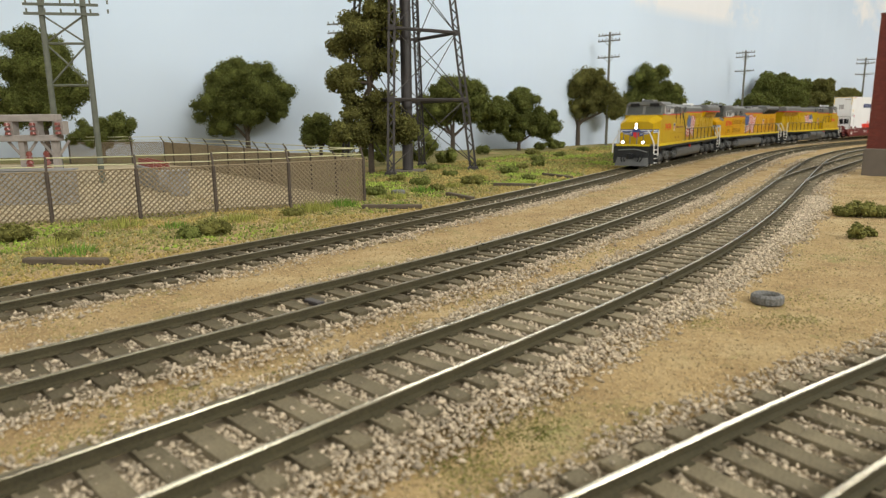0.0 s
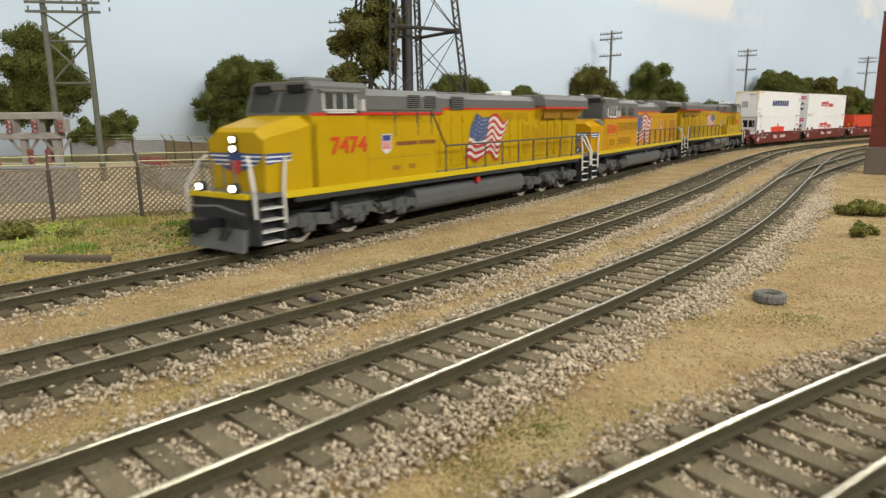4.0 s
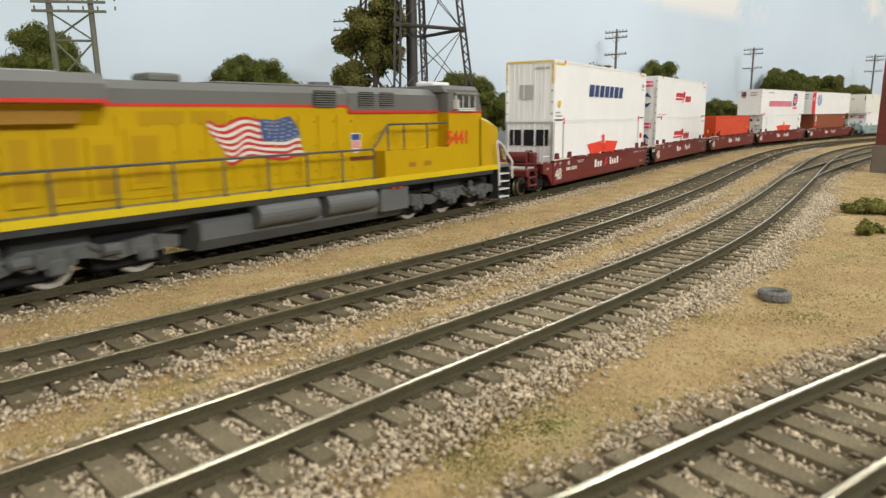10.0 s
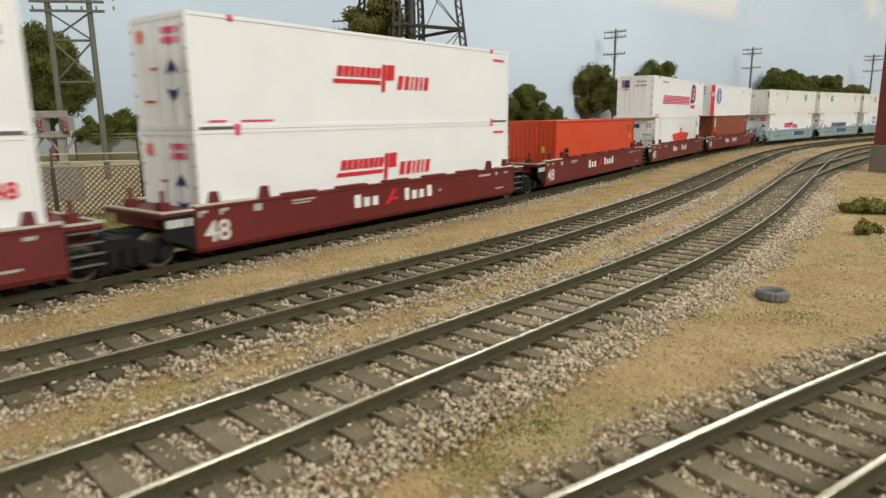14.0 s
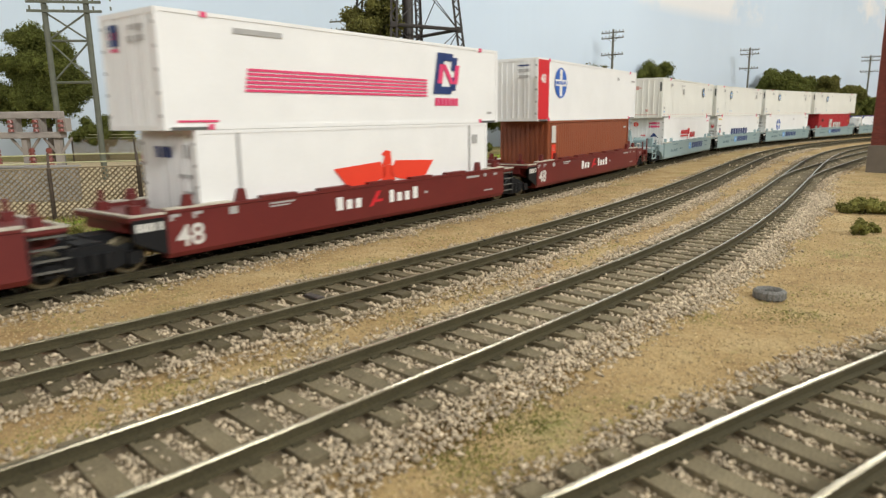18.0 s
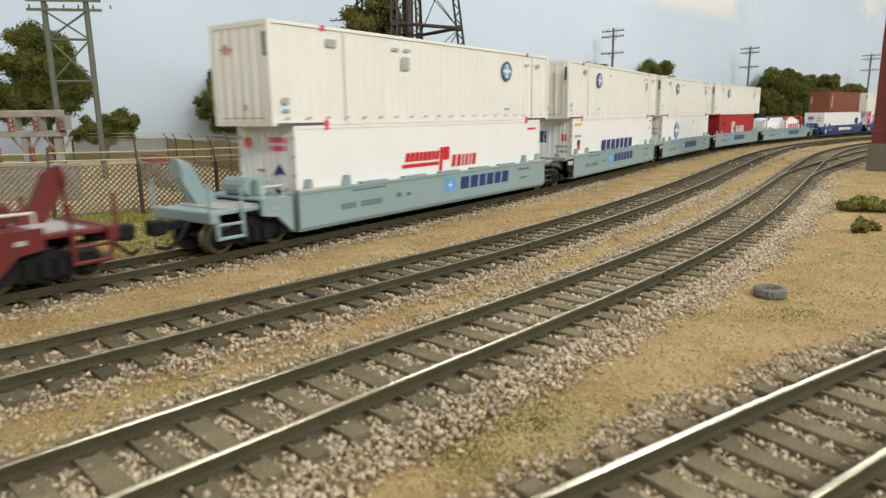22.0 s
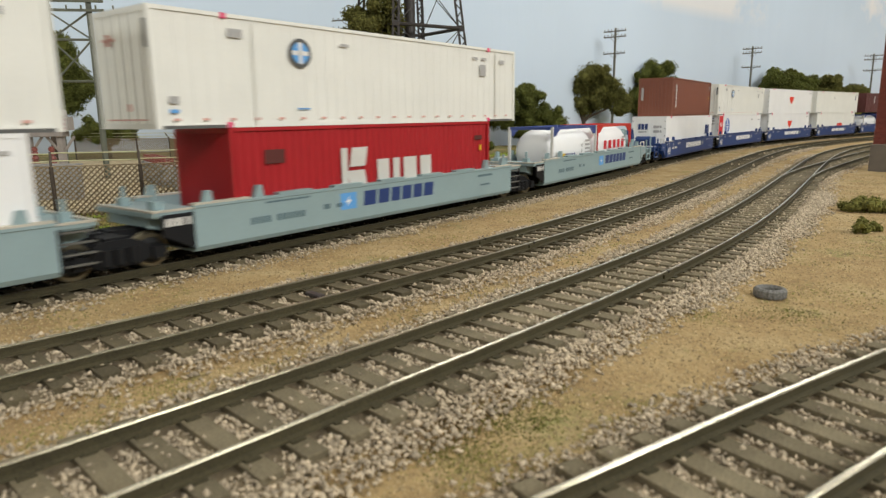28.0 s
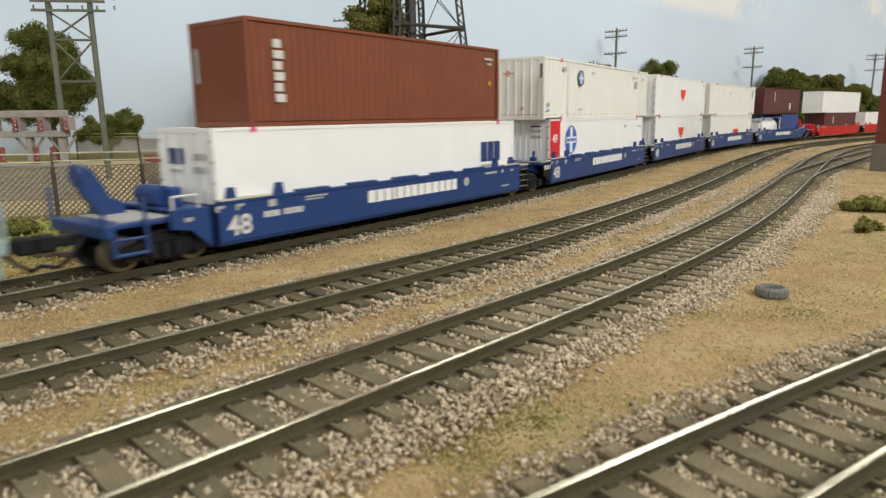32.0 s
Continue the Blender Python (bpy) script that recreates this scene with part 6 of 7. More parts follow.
        for k in range(3):
            part("fan_housing", Geo().cyl((fx * (64 + 15 * k), 0, 54.2), (fx * (64 + 15 * k), 0, 55.6), 6.5, 18), "lgrey", rad)
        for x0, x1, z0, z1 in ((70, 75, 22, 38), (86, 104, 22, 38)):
            # flat patch, darker orange for the shade in the louvres
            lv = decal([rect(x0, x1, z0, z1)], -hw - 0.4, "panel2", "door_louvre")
            rim = Geo().box(*X(x0 - 0.6, x0), -hw - 0.6, -hw, z0 - 0.6, z1 + 0.6).box(*X(x1, x1 + 0.6), -hw - 0.6, -hw, z0 - 0.6, z1 + 0.6).box(*X(x0, x1), -hw - 0.6, -hw, z1, z1 + 0.6).box(*X(x0, x1), -hw - 0.6, -hw, z0 - 0.6, z0).box(*X(x0, x1), -hw - 0.6, -hw, z0 + 5, z0 + 5.5)
            part("louvre_frame", rim, mat, lv)
        block("exhaust_silencer", 8, 26, -6, 6, roof, roof + 3.0, "lgrey", c=0.8)
        block("dynamic_brake_vent", 28, 46, -8, 8, roof, roof + 1.4, "ash")
    # cabinet section behind the cab
    cab_w = 16.6
    cz = 54.6 if ge else 54.0
    wall = 44.0 if ge else 40.5
    lw = hw + 0.5 if ge else cab_w
    blk = part("equipment_cabinet", Geo().box(*X(-72, -33 if ge else -50), -cab_w, cab_w, 19.4, (29.5 if fx < 0 else 40.5) if ge else 43), mat, L)
    part("cabinet_top", Geo().prism([(-lw, wall), (lw, wall), (lw, 51.0), (lw - 3.4, 53.6), (-lw + 3.4, 53.6), (-lw, 51.0)], *X(-72, -20 if ge else -30), 0.3), "lgrey", L, "grey equipment housing with louvres")
    for x0, x1 in ((-44, -36), (-33, -25), (-14, -4)) if ge else ((-66, -60), (-52, -40)):
        lv = decal([rect(x0, x1, wall + 2.0, wall + 7.6)], -lw - 0.1, "black", "louvre_opening")
        sl = Geo()
        for k in range(7):
            sl.box(*X(x0, x1), -lw - 0.45, -lw - 0.1, wall + 2.1 + 0.8 * k, wall + 2.5 + 0.8 * k)
        part("louvre_slats", sl, "lgrey", lv)
    decal([rect(-72, -20 if ge else -30, wall - 0.2, wall + 0.8)] + ([[(-20.8, wall - 0.2), (-20, wall - 0.2), (-19.2, top0), (-20, top0)]] if ge else []), -lw - 0.12, "red", "stripe")
    if not ge:
        part("side_cabinet", Geo().box(*X(-50, -29.5), -cab_w, cab_w, 19.4, wall, 0.0), mat, L)
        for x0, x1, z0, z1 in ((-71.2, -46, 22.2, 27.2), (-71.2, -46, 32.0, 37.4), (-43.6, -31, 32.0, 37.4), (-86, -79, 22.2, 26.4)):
            # flat patch whose darker colour stands for the shade behind the slats
            gr = decal([rect(x0, x1, z0, z1)], -cab_w - 0.06, "vent", "side_grille", "flat grille patch with its recess shade in the colour")
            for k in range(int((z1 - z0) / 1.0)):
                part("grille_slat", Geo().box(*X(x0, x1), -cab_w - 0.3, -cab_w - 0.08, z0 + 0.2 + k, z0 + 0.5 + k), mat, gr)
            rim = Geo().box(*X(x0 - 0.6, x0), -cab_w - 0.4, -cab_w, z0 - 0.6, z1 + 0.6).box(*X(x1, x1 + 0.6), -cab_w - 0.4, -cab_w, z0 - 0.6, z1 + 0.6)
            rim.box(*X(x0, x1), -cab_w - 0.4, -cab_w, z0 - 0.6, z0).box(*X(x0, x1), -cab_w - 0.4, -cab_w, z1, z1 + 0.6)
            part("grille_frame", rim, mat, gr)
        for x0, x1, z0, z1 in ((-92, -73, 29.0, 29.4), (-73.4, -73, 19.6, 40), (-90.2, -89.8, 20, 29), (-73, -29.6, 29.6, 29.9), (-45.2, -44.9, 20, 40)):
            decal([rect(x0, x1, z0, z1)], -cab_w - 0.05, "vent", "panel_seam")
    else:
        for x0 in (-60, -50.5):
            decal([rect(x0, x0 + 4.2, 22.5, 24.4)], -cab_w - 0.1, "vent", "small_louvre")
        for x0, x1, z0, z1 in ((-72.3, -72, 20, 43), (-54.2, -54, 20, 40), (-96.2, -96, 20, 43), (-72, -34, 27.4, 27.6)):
            if fx > 0:
                decal([rect(x0, x1, z0, z1)], -cab_w - 0.05, "vent", "panel_seam")
    # cab and nose
    cab = wedge("cab", [(-96, 19.4), (-72, 19.4), (-72, wall), (-96, wall)], -cab_w, cab_w, mat)
    wedge("cab_upper", [(-96.5, wall), (-72, wall), (-72, 53.4), (-93.5, 53.4)], -cab_w + 0.2, cab_w - 0.2, "lgrey")
    part("cab_roof", Geo().prism([(-cab_w, 52.2), (cab_w, 52.2), (cab_w - 2.6, cz + 0.6), (-cab_w + 2.6, cz + 0.6)], *X(-94.5, -70), 0.3), "lgrey", L, "grey cab roof")
    decal([rect(-96, -72, wall - 0.4, wall + 0.6)], -cab_w - 0.12, "red", "stripe")
    wz = wall + 1.2
    win = part("cab_side_window", Geo().box(*X(-91, -77), -cab_w - 0.25, -cab_w + 0.3, wz, wz + 6.8), "silver", L, "cab side window with a pale frame")
    side_shape([[(fx * x, z) for x, z in rect(a, b, wz + 0.6, wz + 6.0)] for a, b in ((-90.4, -86.6), (-86.0, -82.2), (-81.6, -77.6))], -cab_w - 0.32, "glass", "pane", win)
    part("sun_visor", Geo().prism([(-cab_w - 1.2, wz + 6.4), (-cab_w + 1, wz + 6.4), (-cab_w + 1, wz + 8.0)], *X(-92, -76)), "lgrey", win)
    part("armrest", Geo().box(*X(-90, -78), -cab_w - 1.2, -cab_w, wz - 0.8, wz - 0.2), "silver", win)
    mir = part("mirror", Geo().box(*X(-76.2, -75.2), -cab_w - 2.6, -cab_w, wz, wz + 4.0), "silver", win)
    # windshields
    for y0, y1 in ((-14.6, -1.2), (1.2, 14.6)):
        g = Geo()
        p = [(fx * -96.5, y0, wall + 1.0), (fx * -96.5, y1, wall + 1.0), (fx * -94.35, y1, 51.4), (fx * -94.35, y0, 51.4)]
        g.add(p, [(0, 3, 2, 1) if fx > 0 else (0, 1, 2, 3)])
        part("windshield", g, "glass", L, "dark cab windshield")
    nb = part("number_board", Geo().box(*X(-95.2, -92), -12.6, -4.6, 51.6, 54.0).box(*X(-95.2, -92), 4.6, 12.6, 51.6, 54.0), "black", L)
    nose_top = 37.0 if ge else 36.0
    prof = [(-113, 19.4), (-95, 19.4), (-95, 40.4), (-100, 40.0), (-113, nose_top - 2.6)]
    g = Geo()
    tw, nw = cab_w, cab_w - 1.9
    ring = lambda x, w, zb, zt, ch: [(fx * x, -w, zb), (fx * x, w, zb), (fx * x, w, zt - ch), (fx * x, w - ch * 1.6, zt), (fx * x, -w + ch * 1.6, zt), (fx * x, -w, zt - ch)]
    rows = [ring(-113, nw - 0.5, 19.4, nose_top + 1.5, 2.6), ring(-111, nw, 19.4, nose_top + 3.0, 3.0), ring(-101, tw, 19.4, wall - 1.2, 3.6), ring(-94, tw, 19.4, wall + 0.4, 3.0)]
    for r in rows:
        g.v += r
    for k in range(3):
        for i in range(6):
            j = (i + 1) % 6
            q = (k * 6 + i, (k + 1) * 6 + i, (k + 1) * 6 + j, k * 6 + j)
            g.f.append(q if fx > 0 else q[::-1])
    g.f.append(tuple(range(6)) if fx > 0 else tuple(range(6))[::-1])
    g.mi = [0] * len(g.f)
    nose = part("nose", g, mat, L, "yellow sloping nose")
    if not ge:
        part("nose_slope", Geo().add([(fx * -100, -tw - 0.05, 36.4), (fx * -94, -tw - 0.05, 37.6), (fx * -94, -tw + 3, 41.2), (fx * -101, -tw + 4.5, 39.6)], [(0, 1, 2, 3) if fx > 0 else (3, 2, 1, 0)]), "lgrey", nose)
    xf = -113.15
    # lamps
    def lens(y, z, r, nm):
        ring_ = part(nm, Geo().cyl((fx * xf, y, z), (fx * (xf - 0.9), y, z), r + 0.5, 14), "dgrey", L)
        part("lens", Geo().cyl((fx * (xf - 0.9), y, z), (fx * (xf - 1.15), y, z), r, 14), "lamp" if lit else "silver", ring_, "glowing headlight lens" if lit else "unlit headlight lens")
    lens(0, 36.2 if ge else 34.6, 1.05, "headlight")
    lens(0, 33.2 if ge else 31.6, 1.05, "headlight")
    for w in (-8.6, 8.6):
        d = part("ditch_light", Geo().cyl((fx * -119.5, w, 21.2), (fx * -121.4, w, 21.2), 1.75, 14), "dgrey", L)
        part("lens", Geo().cyl((fx * -121.4, w, 21.2), (fx * -121.7, w, 21.2), 1.15, 14), "lamp" if lit else "silver", d, "glowing ditch light" if lit else "unlit ditch light")
    if fx > 0:
        # winged emblem on the nose
        for s in (-1, 1):
            end_shape([[(s * 2, 31.8), (s * 14.2, 31.8), (s * 13.0, 30.1), (s * 10.8, 28.4), (s * 6.8, 27.2), (s * 3.0, 25.8)]], xf - 0.05, "blue", "winged_emblem", nose)
            end_shape([[(s * 3.4, z), (s * (13.6 - 1.6 * k), z), (s * (13.2 - 1.6 * k), z - 0.55), (s * 3.4, z - 0.55)] for k, z in enumerate((31.1, 29.7, 28.3))], xf - 0.12, "white", "emblem_stripes", nose)
            # the wing tips wrap onto the tapering nose sides
            tip = lambda z0, z1, o: Geo().add([(-112.6, s * (14.35 + o), z0), (-104.6, s * (15.95 + o), z0 + (z1 - z0) * 0.35), (-103.4, s * (16.2 + o), z1), (-112.6, s * (14.35 + o), z1)], [(0, 1, 2, 3) if s < 0 else (3, 2, 1, 0)])
            part("wing_tip", tip(28.2, 31.8, 0.12), "blue", nose)
            for z in (31.0, 29.6):
                part("wing_stripe", tip(z - 0.6, z, 0.2), "white", nose)
        end_shape([[(-2.8, 32.4), (2.8, 32.4), (2.8, 29.4), (-2.8, 29.4)]], xf - 0.2, "blue", "shield", nose)
        end_shape([[(-2.8, 29.4), (2.8, 29.4), (2.0, 25.4), (0, 24.4), (-2.0, 25.4)]], xf - 0.2, "lred", "shield", nose)
    # handrails along the walkway
    stan = Geo().cyl((0, 0, 0), (0, 0, 11.2), 0.38, 6).box(-0.5, 0.5, -0.4, 0.4, -2, 0.6).mesh("stanchion", M["handrail"])
    start = -26 if ge else -27
    hx = []
    x = start
    while x <= 107 + tail:
        hx.append(x)
        x += 15.6
    for s in (-1, 1):
        hr = part("handrail", Geo().cyl((fx * start, s * 17.3, 30.6), (fx * 107, s * 17.3, 30.6), 0.42, 6), "handrail", L)
        for x in hx:
            part("stanchion", stan, None, hr, at=place(fx * x, s * 17.3, 19.4))
    if ge:
        for s in (-1, 1):
            hi = 39.5 if fx < 0 else 45.6
            up = part("upper_handrail", Geo().pipe([(fx * -26, s * 17.2, 30.6), (fx * -35, s * 16.4, hi), (fx * -71, s * 16.4, hi)], 0.42), "handrail", L)
            post = Geo().cyl((0, 0, hi - 10), (0, 0, hi), 0.38, 6).mesh("stanchion", M["handrail"])
            for x in (-35, -44, -58):
                part("stanchion", post, None, up, at=place(fx * x, s * 16.4))
    # roof things
    block("horn", -20, -13, -2, 2, roof + (0.4 if ge else 2), roof + 2.2 + (0 if ge else 2), "lgrey")
    part("air_conditioner", Geo().box(*X(-88, -76), -5, 5, cz + 0.6, cz + 2.6, 0.6), "white" if fx < 0 else "lgrey", L)
    part("antenna", Geo().cyl((fx * -82, 6, cz + 0.5), (fx * -82, 6, cz + 3.4), 1.1, 10), "white", L)
    if ge:
        block("exhaust_stack", 40, 50, -5, 5, 53.0, 55.6, "white" if fx > 0 else "lgrey", c=0.6)
        block("roof_hatch", -30, 30, -7, 7, 53.0, 53.8, "lgrey", c=0.3)
    # flag, shield, number
    if fx > 0:
        rows_, stars = flag_shapes(*((1, 31, 22.4, 43.2) if ge else (-21, 25, 20.6, 43.2)), -1, 0.34 if ge else 0.2)
    else:
        rows_, stars = flag_shapes(-34, -3, 28.8, 42.4, 1, 0.2, 0.06)
    y = -hw - 0.55
    fl = side_shape(rows_[2], y - 0.06, "flag_blue", "flag", L, "painted waving striped flag")
    for polys, m in ((rows_[0], "flag_red"), (rows_[1], "flag_white")):
        for p in polys:
            side_shape(p, y, m, "flag_stripe", fl)
    side_shape(stars, y - 0.1, "flag_white", "flag_stars", fl)["kind"] = "stuff"
    if fx > 0 and ge:
        sx, yy = -63, -cab_w - 0.2
    else:
        sx, yy = (60 if fx > 0 else 23), -hw - 0.5
    outline = lambda k: [(sx - 2.5 * k, 36.6 - 0.3 * (1 - k)), (sx + 2.5 * k, 36.6 - 0.3 * (1 - k)), (sx + 2.5 * k, 31.0), (sx + 1.6 * k, 29.7), (sx, 29.0 + (1 - k)), (sx - 1.6 * k, 29.7), (sx - 2.5 * k, 31.0)]
    sh = side_shape([outline(1.0)], yy, "flag_white", "shield", L, "small striped shield with a blue head")
    side_shape([rect(sx - 2.1, sx + 2.1, 34.0, 36.2)], yy - 0.05, "blue", "shield_head", sh)
    for k in range(4):
        side_shape([rect(sx - 2.0 + 1.1 * k, sx - 1.4 + 1.1 * k, 30.9, 33.8)], yy - 0.05, "lred", "shield_stripe", sh)
    if ge:
        a = sx + 5 if fx > 0 else sx - 3
        side_shape(bars(a, 32.0 if fx > 0 else 26.4, 1.5, (1.3,) * 8 + (-0.8,) + (1.3,) * 7, 0.35), yy, "cbrown", "slogan_bar", L)["kind"] = "stuff"
    nx = -88.5 if ge else -91
    lettering(number, 5.7 if ge else 5.9, "orange_line", L, nx if fx > 0 else 70.5, 30.6, -cab_w - 0.16, name="road_number", bold=0.25)
    # the cab end reaches further forward
    done = set()
    for ob in L.children_recursive:
        if ob.name.startswith(("truck", "wheelset", "journal", "brake", "bolster", "fuel")) or ob.data.name in done:
            continue
        done.add(ob.data.name)
        for v in ob.data.vertices:
            d = (-fx * v.co.x / MM - 58.0) / 45.0
            e = (fx * v.co.x / MM - 50.0) / 50.0
            if ob.location.x == 0.0 and d > 0:
                v.co.x -= fx * stretch * MM * min(1.0, d)
            elif ob.location.x == 0.0 and e > 0:
                v.co.x += fx * tail * MM * min(1.0, e)
    return enlist(L, station, half)


locomotive(590, "overhang", "7474", "yellow and grey diesel locomotive leading with lit headlights", 1, "yellow", True)
locomotive(853, "flared", "8784", "orange-yellow diesel locomotive with flared grey radiators", 1, "yellow2")
locomotive(1128, "overhang", "5441", "yellow and grey diesel locomotive running cab backwards", -1, "yellow")


# ---- trees and bushes ----
def foliage_mesh(name, lumps, mat, bit=1.6, per=170, seed=1, fuzz=0.4):
    """Foam foliage: solid lumps, each wrapped in many small loose flecks. lumps: (x, y, z, radius)."""
    rng = np.random.RandomState(seed)
    pts, size = [], []
    core = Geo()
    for (x, y, z, r) in lumps:
        rings, segs = 5, 8
        b = len(core.v)
        for i in range(rings + 1):
            for j in range(segs):
                a, e = 2 * math.pi * j / segs, math.pi * (i / rings - 0.5)
                k = r * 0.76 * rng.uniform(0.82, 1.12)
                core.v.append((x + k * math.cos(e) * math.cos(a), y + k * math.cos(e) * math.sin(a), z + k * 0.9 * math.sin(e)))
        for i in range(rings):
            for j in range(segs):
                q = (j + 1) % segs
                core.f.append((b + i * segs + j, b + i * segs + q, b + (i + 1) * segs + q, b + (i + 1) * segs + j))
        n = int(per * (r / 10.0) ** 1.6) + 12
        d = rng.randn(n, 3)
        d /= np.linalg.norm(d, axis=1)[:, None]
        rad = r * (0.78 + fuzz * rng.rand(n) ** 2)
        pts.append(np.array((x, y, z)) + d * rad[:, None] * np.array((1, 1, 0.92)))
        size.append(rng.uniform(0.5, 1.15, n) * bit)
    core.mi = [0] * len(core.f)
    flecks = scatter_mesh(name, np.concatenate(pts), np.concatenate(size), mat, 0.8, seed, faces=4)
    solid = core.mesh(name, mat)
    bm = bmesh.new()
    bm.from_mesh(flecks)
    bm.from_mesh(solid)
    me = bpy.data.meshes.new(name)
    bm.to_mesh(me)
    bm.free()
    me.materials.append(M[mat])
    return me


def fill_lumps(shapes, count, lump, seed):
    """Lumps through ellipsoids (cx, cy, cz, rx, ry, rz), crowded towards their skins."""
    rng = np.random.RandomState(seed)
    vol = np.array([s[3] * s[5] for s in shapes], float)
    out = []
    for k in range(count):
        s = shapes[rng.choice(len(shapes), p=vol / vol.sum())]
        d = rng.randn(3)
        d /= np.linalg.norm(d)
        u = rng.uniform(0.45, 1.0) ** 0.5
        r = lump * rng.uniform(0.65, 1.25)
        out.append((s[0] + d[0] * max(0, s[3] * u - r * 0.7), s[1] + d[1] * max(0, s[4] * u - r * 0.7), s[2] + d[2] * max(0, s[5] * u - r * 0.7), r))
    return out


def tree(x, y, shapes, count, lump, label, mat="leaf", seed=1, trunk=3.2, fork=0.25, limbs=5, bit=1.05):
    T = thing("tree", label, "tree", place(x, y, GROUND_Z - 0.4), group="trees before the backdrop")
    shapes = [(a * 1.06, b, c * 1.04, d * 1.14, e * 1.1, f * 1.12) for a, b, c, d, e, f in shapes]
    lumps = fill_lumps(shapes, int(count * 1.5), lump * 0.88, seed) + [(a * 0.9, b, c, min(d, f) * 0.62) for a, b, c, d, e, f in shapes]
    rng = random.Random(seed)
    top = max(s[2] + s[5] for s in shapes)
    cz = sum(s[2] for s in shapes) / len(shapes)
    g = Geo()
    f = max(6.0, top * fork)
    g.cyl((0, 0, 0), (0.4, 0, f), trunk * 1.15, 9, trunk * 0.85, cap=False)
    g.cyl((0, 0, -0.4), (0, 0, 2.5), trunk * 1.7, 9, trunk * 1.1, cap=False)
    part("trunk", g, "bark", T, smooth=True)
    for k in range(limbs):
        s = shapes[k % len(shapes)]
        tip = Vector((s[0] + rng.uniform(-0.5, 0.5) * s[3], s[1] + rng.uniform(-0.4, 0.4) * s[4], s[2] + rng.uniform(-0.2, 0.4) * s[5]))
        a = Vector((0.4, 0, f * rng.uniform(0.8, 1.0)))
        mid = a.lerp(tip, 0.5) + Vector((rng.uniform(-4, 4), rng.uniform(-4, 4), rng.uniform(-2, 4)))
        b = Geo().cyl(a, mid, trunk * 0.62, 7, trunk * 0.42, cap=False).cyl(mid, tip, trunk * 0.42, 7, trunk * 0.15, cap=False)
        part("limb", b, "bark", T, smooth=True)
    part("crown", foliage_mesh("crown", lumps, mat, bit * 1.2, 380, seed=seed, fuzz=0.5), None, T, "clumped foam foliage")
    return T


def bush(x, y, r, label, mat="turf", seed=1, flat=0.6, n=14, name="bush"):
    lumps = fill_lumps([(0, 0, r * flat * 0.75, r, r, r * flat)], n, r * 0.36, seed)
    ob = new(name, foliage_mesh(name, lumps, mat, 0.75, 150, seed, 0.4))
    ob.matrix_basis = place(x, y, GROUND_Z)
    return tagged(ob, label, "bush", "bushes by the line")


E3 = lambda x, z, rx, rz, y=0.0: (x, y, z, rx, min(rx, 34), rz)
tree(-452, 775, [E3(-4, 105, 48, 42), E3(25, 85, 26, 30), E3(-30, 66, 34, 26), E3(8, 62, 34, 24)], 70, 12.5, "broad dark green tree behind the lattice tower", "leaf", 3)
tree(-388, 775, [E3(-20, 34, 18, 14), E3(16, 42, 22, 15), E3(0, 28, 32, 12)], 30, 7, "low green shrubby tree by the backdrop", "leaf", 4, 2.0)
tree(-261, 920, [E3(-12, 92, 40, 33), E3(26, 78, 38, 40), E3(-34, 62, 34, 36), E3(0, 108, 24, 18), E3(14, 52, 30, 16)], 84, 11.5, "rounded dark green tree with forked trunk", "leaf", 5, 3.6, 0.2, 6)
tree(-58, 582, [E3(2, 152, 21, 20), E3(3, 118, 26, 20), E3(-20, 106, 15, 12), E3(0, 92, 25, 17), E3(-20, 76, 17, 12), E3(-2, 54, 27, 18), E3(20, 42, 21, 20), E3(-14, 36, 20, 16)], 100, 7.6, "tall narrow olive-green tree beside the water tower", "leaf_olive", 6, 2.4, 0.5, 8)
tree(-140, 800, [E3(0, 34, 24, 22), E3(22, 26, 24, 18)], 24, 9, "dark low tree behind the fence", "leaf", 7, 2.2)
tree(20, 835, [E3(-18, 62, 26, 26), E3(14, 66, 32, 28), E3(42, 54, 26, 26), E3(0, 78, 26, 18), E3(-30, 44, 18, 16)], 62, 10, "spreading green tree with pale forked trunk", "leaf", 8, 3.0, 0.28, 6)
tree(118, 952, [E3(6, 60, 30, 26), E3(-26, 46, 22, 22), E3(34, 36, 22, 24), E3(-2, 34, 34, 20), E3(6, 74, 16, 16)], 62, 9.5, "dense green tree close to the backdrop", "leaf", 9, 2.6, 0.15)
tree(234, 1098, [E3(0, 98, 40, 30), E3(-34, 80, 26, 24), E3(34, 84, 30, 28), E3(52, 62, 24, 20), E3(6, 66, 34, 22), E3(-16, 60, 18, 16), E3(-48, 74, 26, 24)], 90, 11, "wide olive tree with forked trunk beside a pole", "leaf_olive", 10, 3.4, 0.28, 7)
tree(378, 1192, [E3(2, 104, 34, 30), E3(36, 76, 26, 28), E3(-36, 72, 26, 24), E3(0, 66, 44, 24), E3(10, 40, 40, 30)], 74, 11.5, "dark green tree behind the main line", "leaf", 11, 3.2)
tree(735, 1465, [E3(4, 100, 40, 36), E3(44, 84, 34, 40), E3(-34, 70, 34, 30), E3(-60, 56, 26, 24), E3(10, 50, 64, 40)], 84, 13, "large green tree far along the line", "leaf", 12, 3.4, bit=2.2)
tree(880, 1520, [E3(0, 90, 42, 30), E3(-44, 66, 40, 28), E3(40, 74, 34, 30), E3(0, 40, 70, 34)], 80, 13, "green roadside tree far along the line", "leaf_olive", 13, 3.4, bit=2.2)
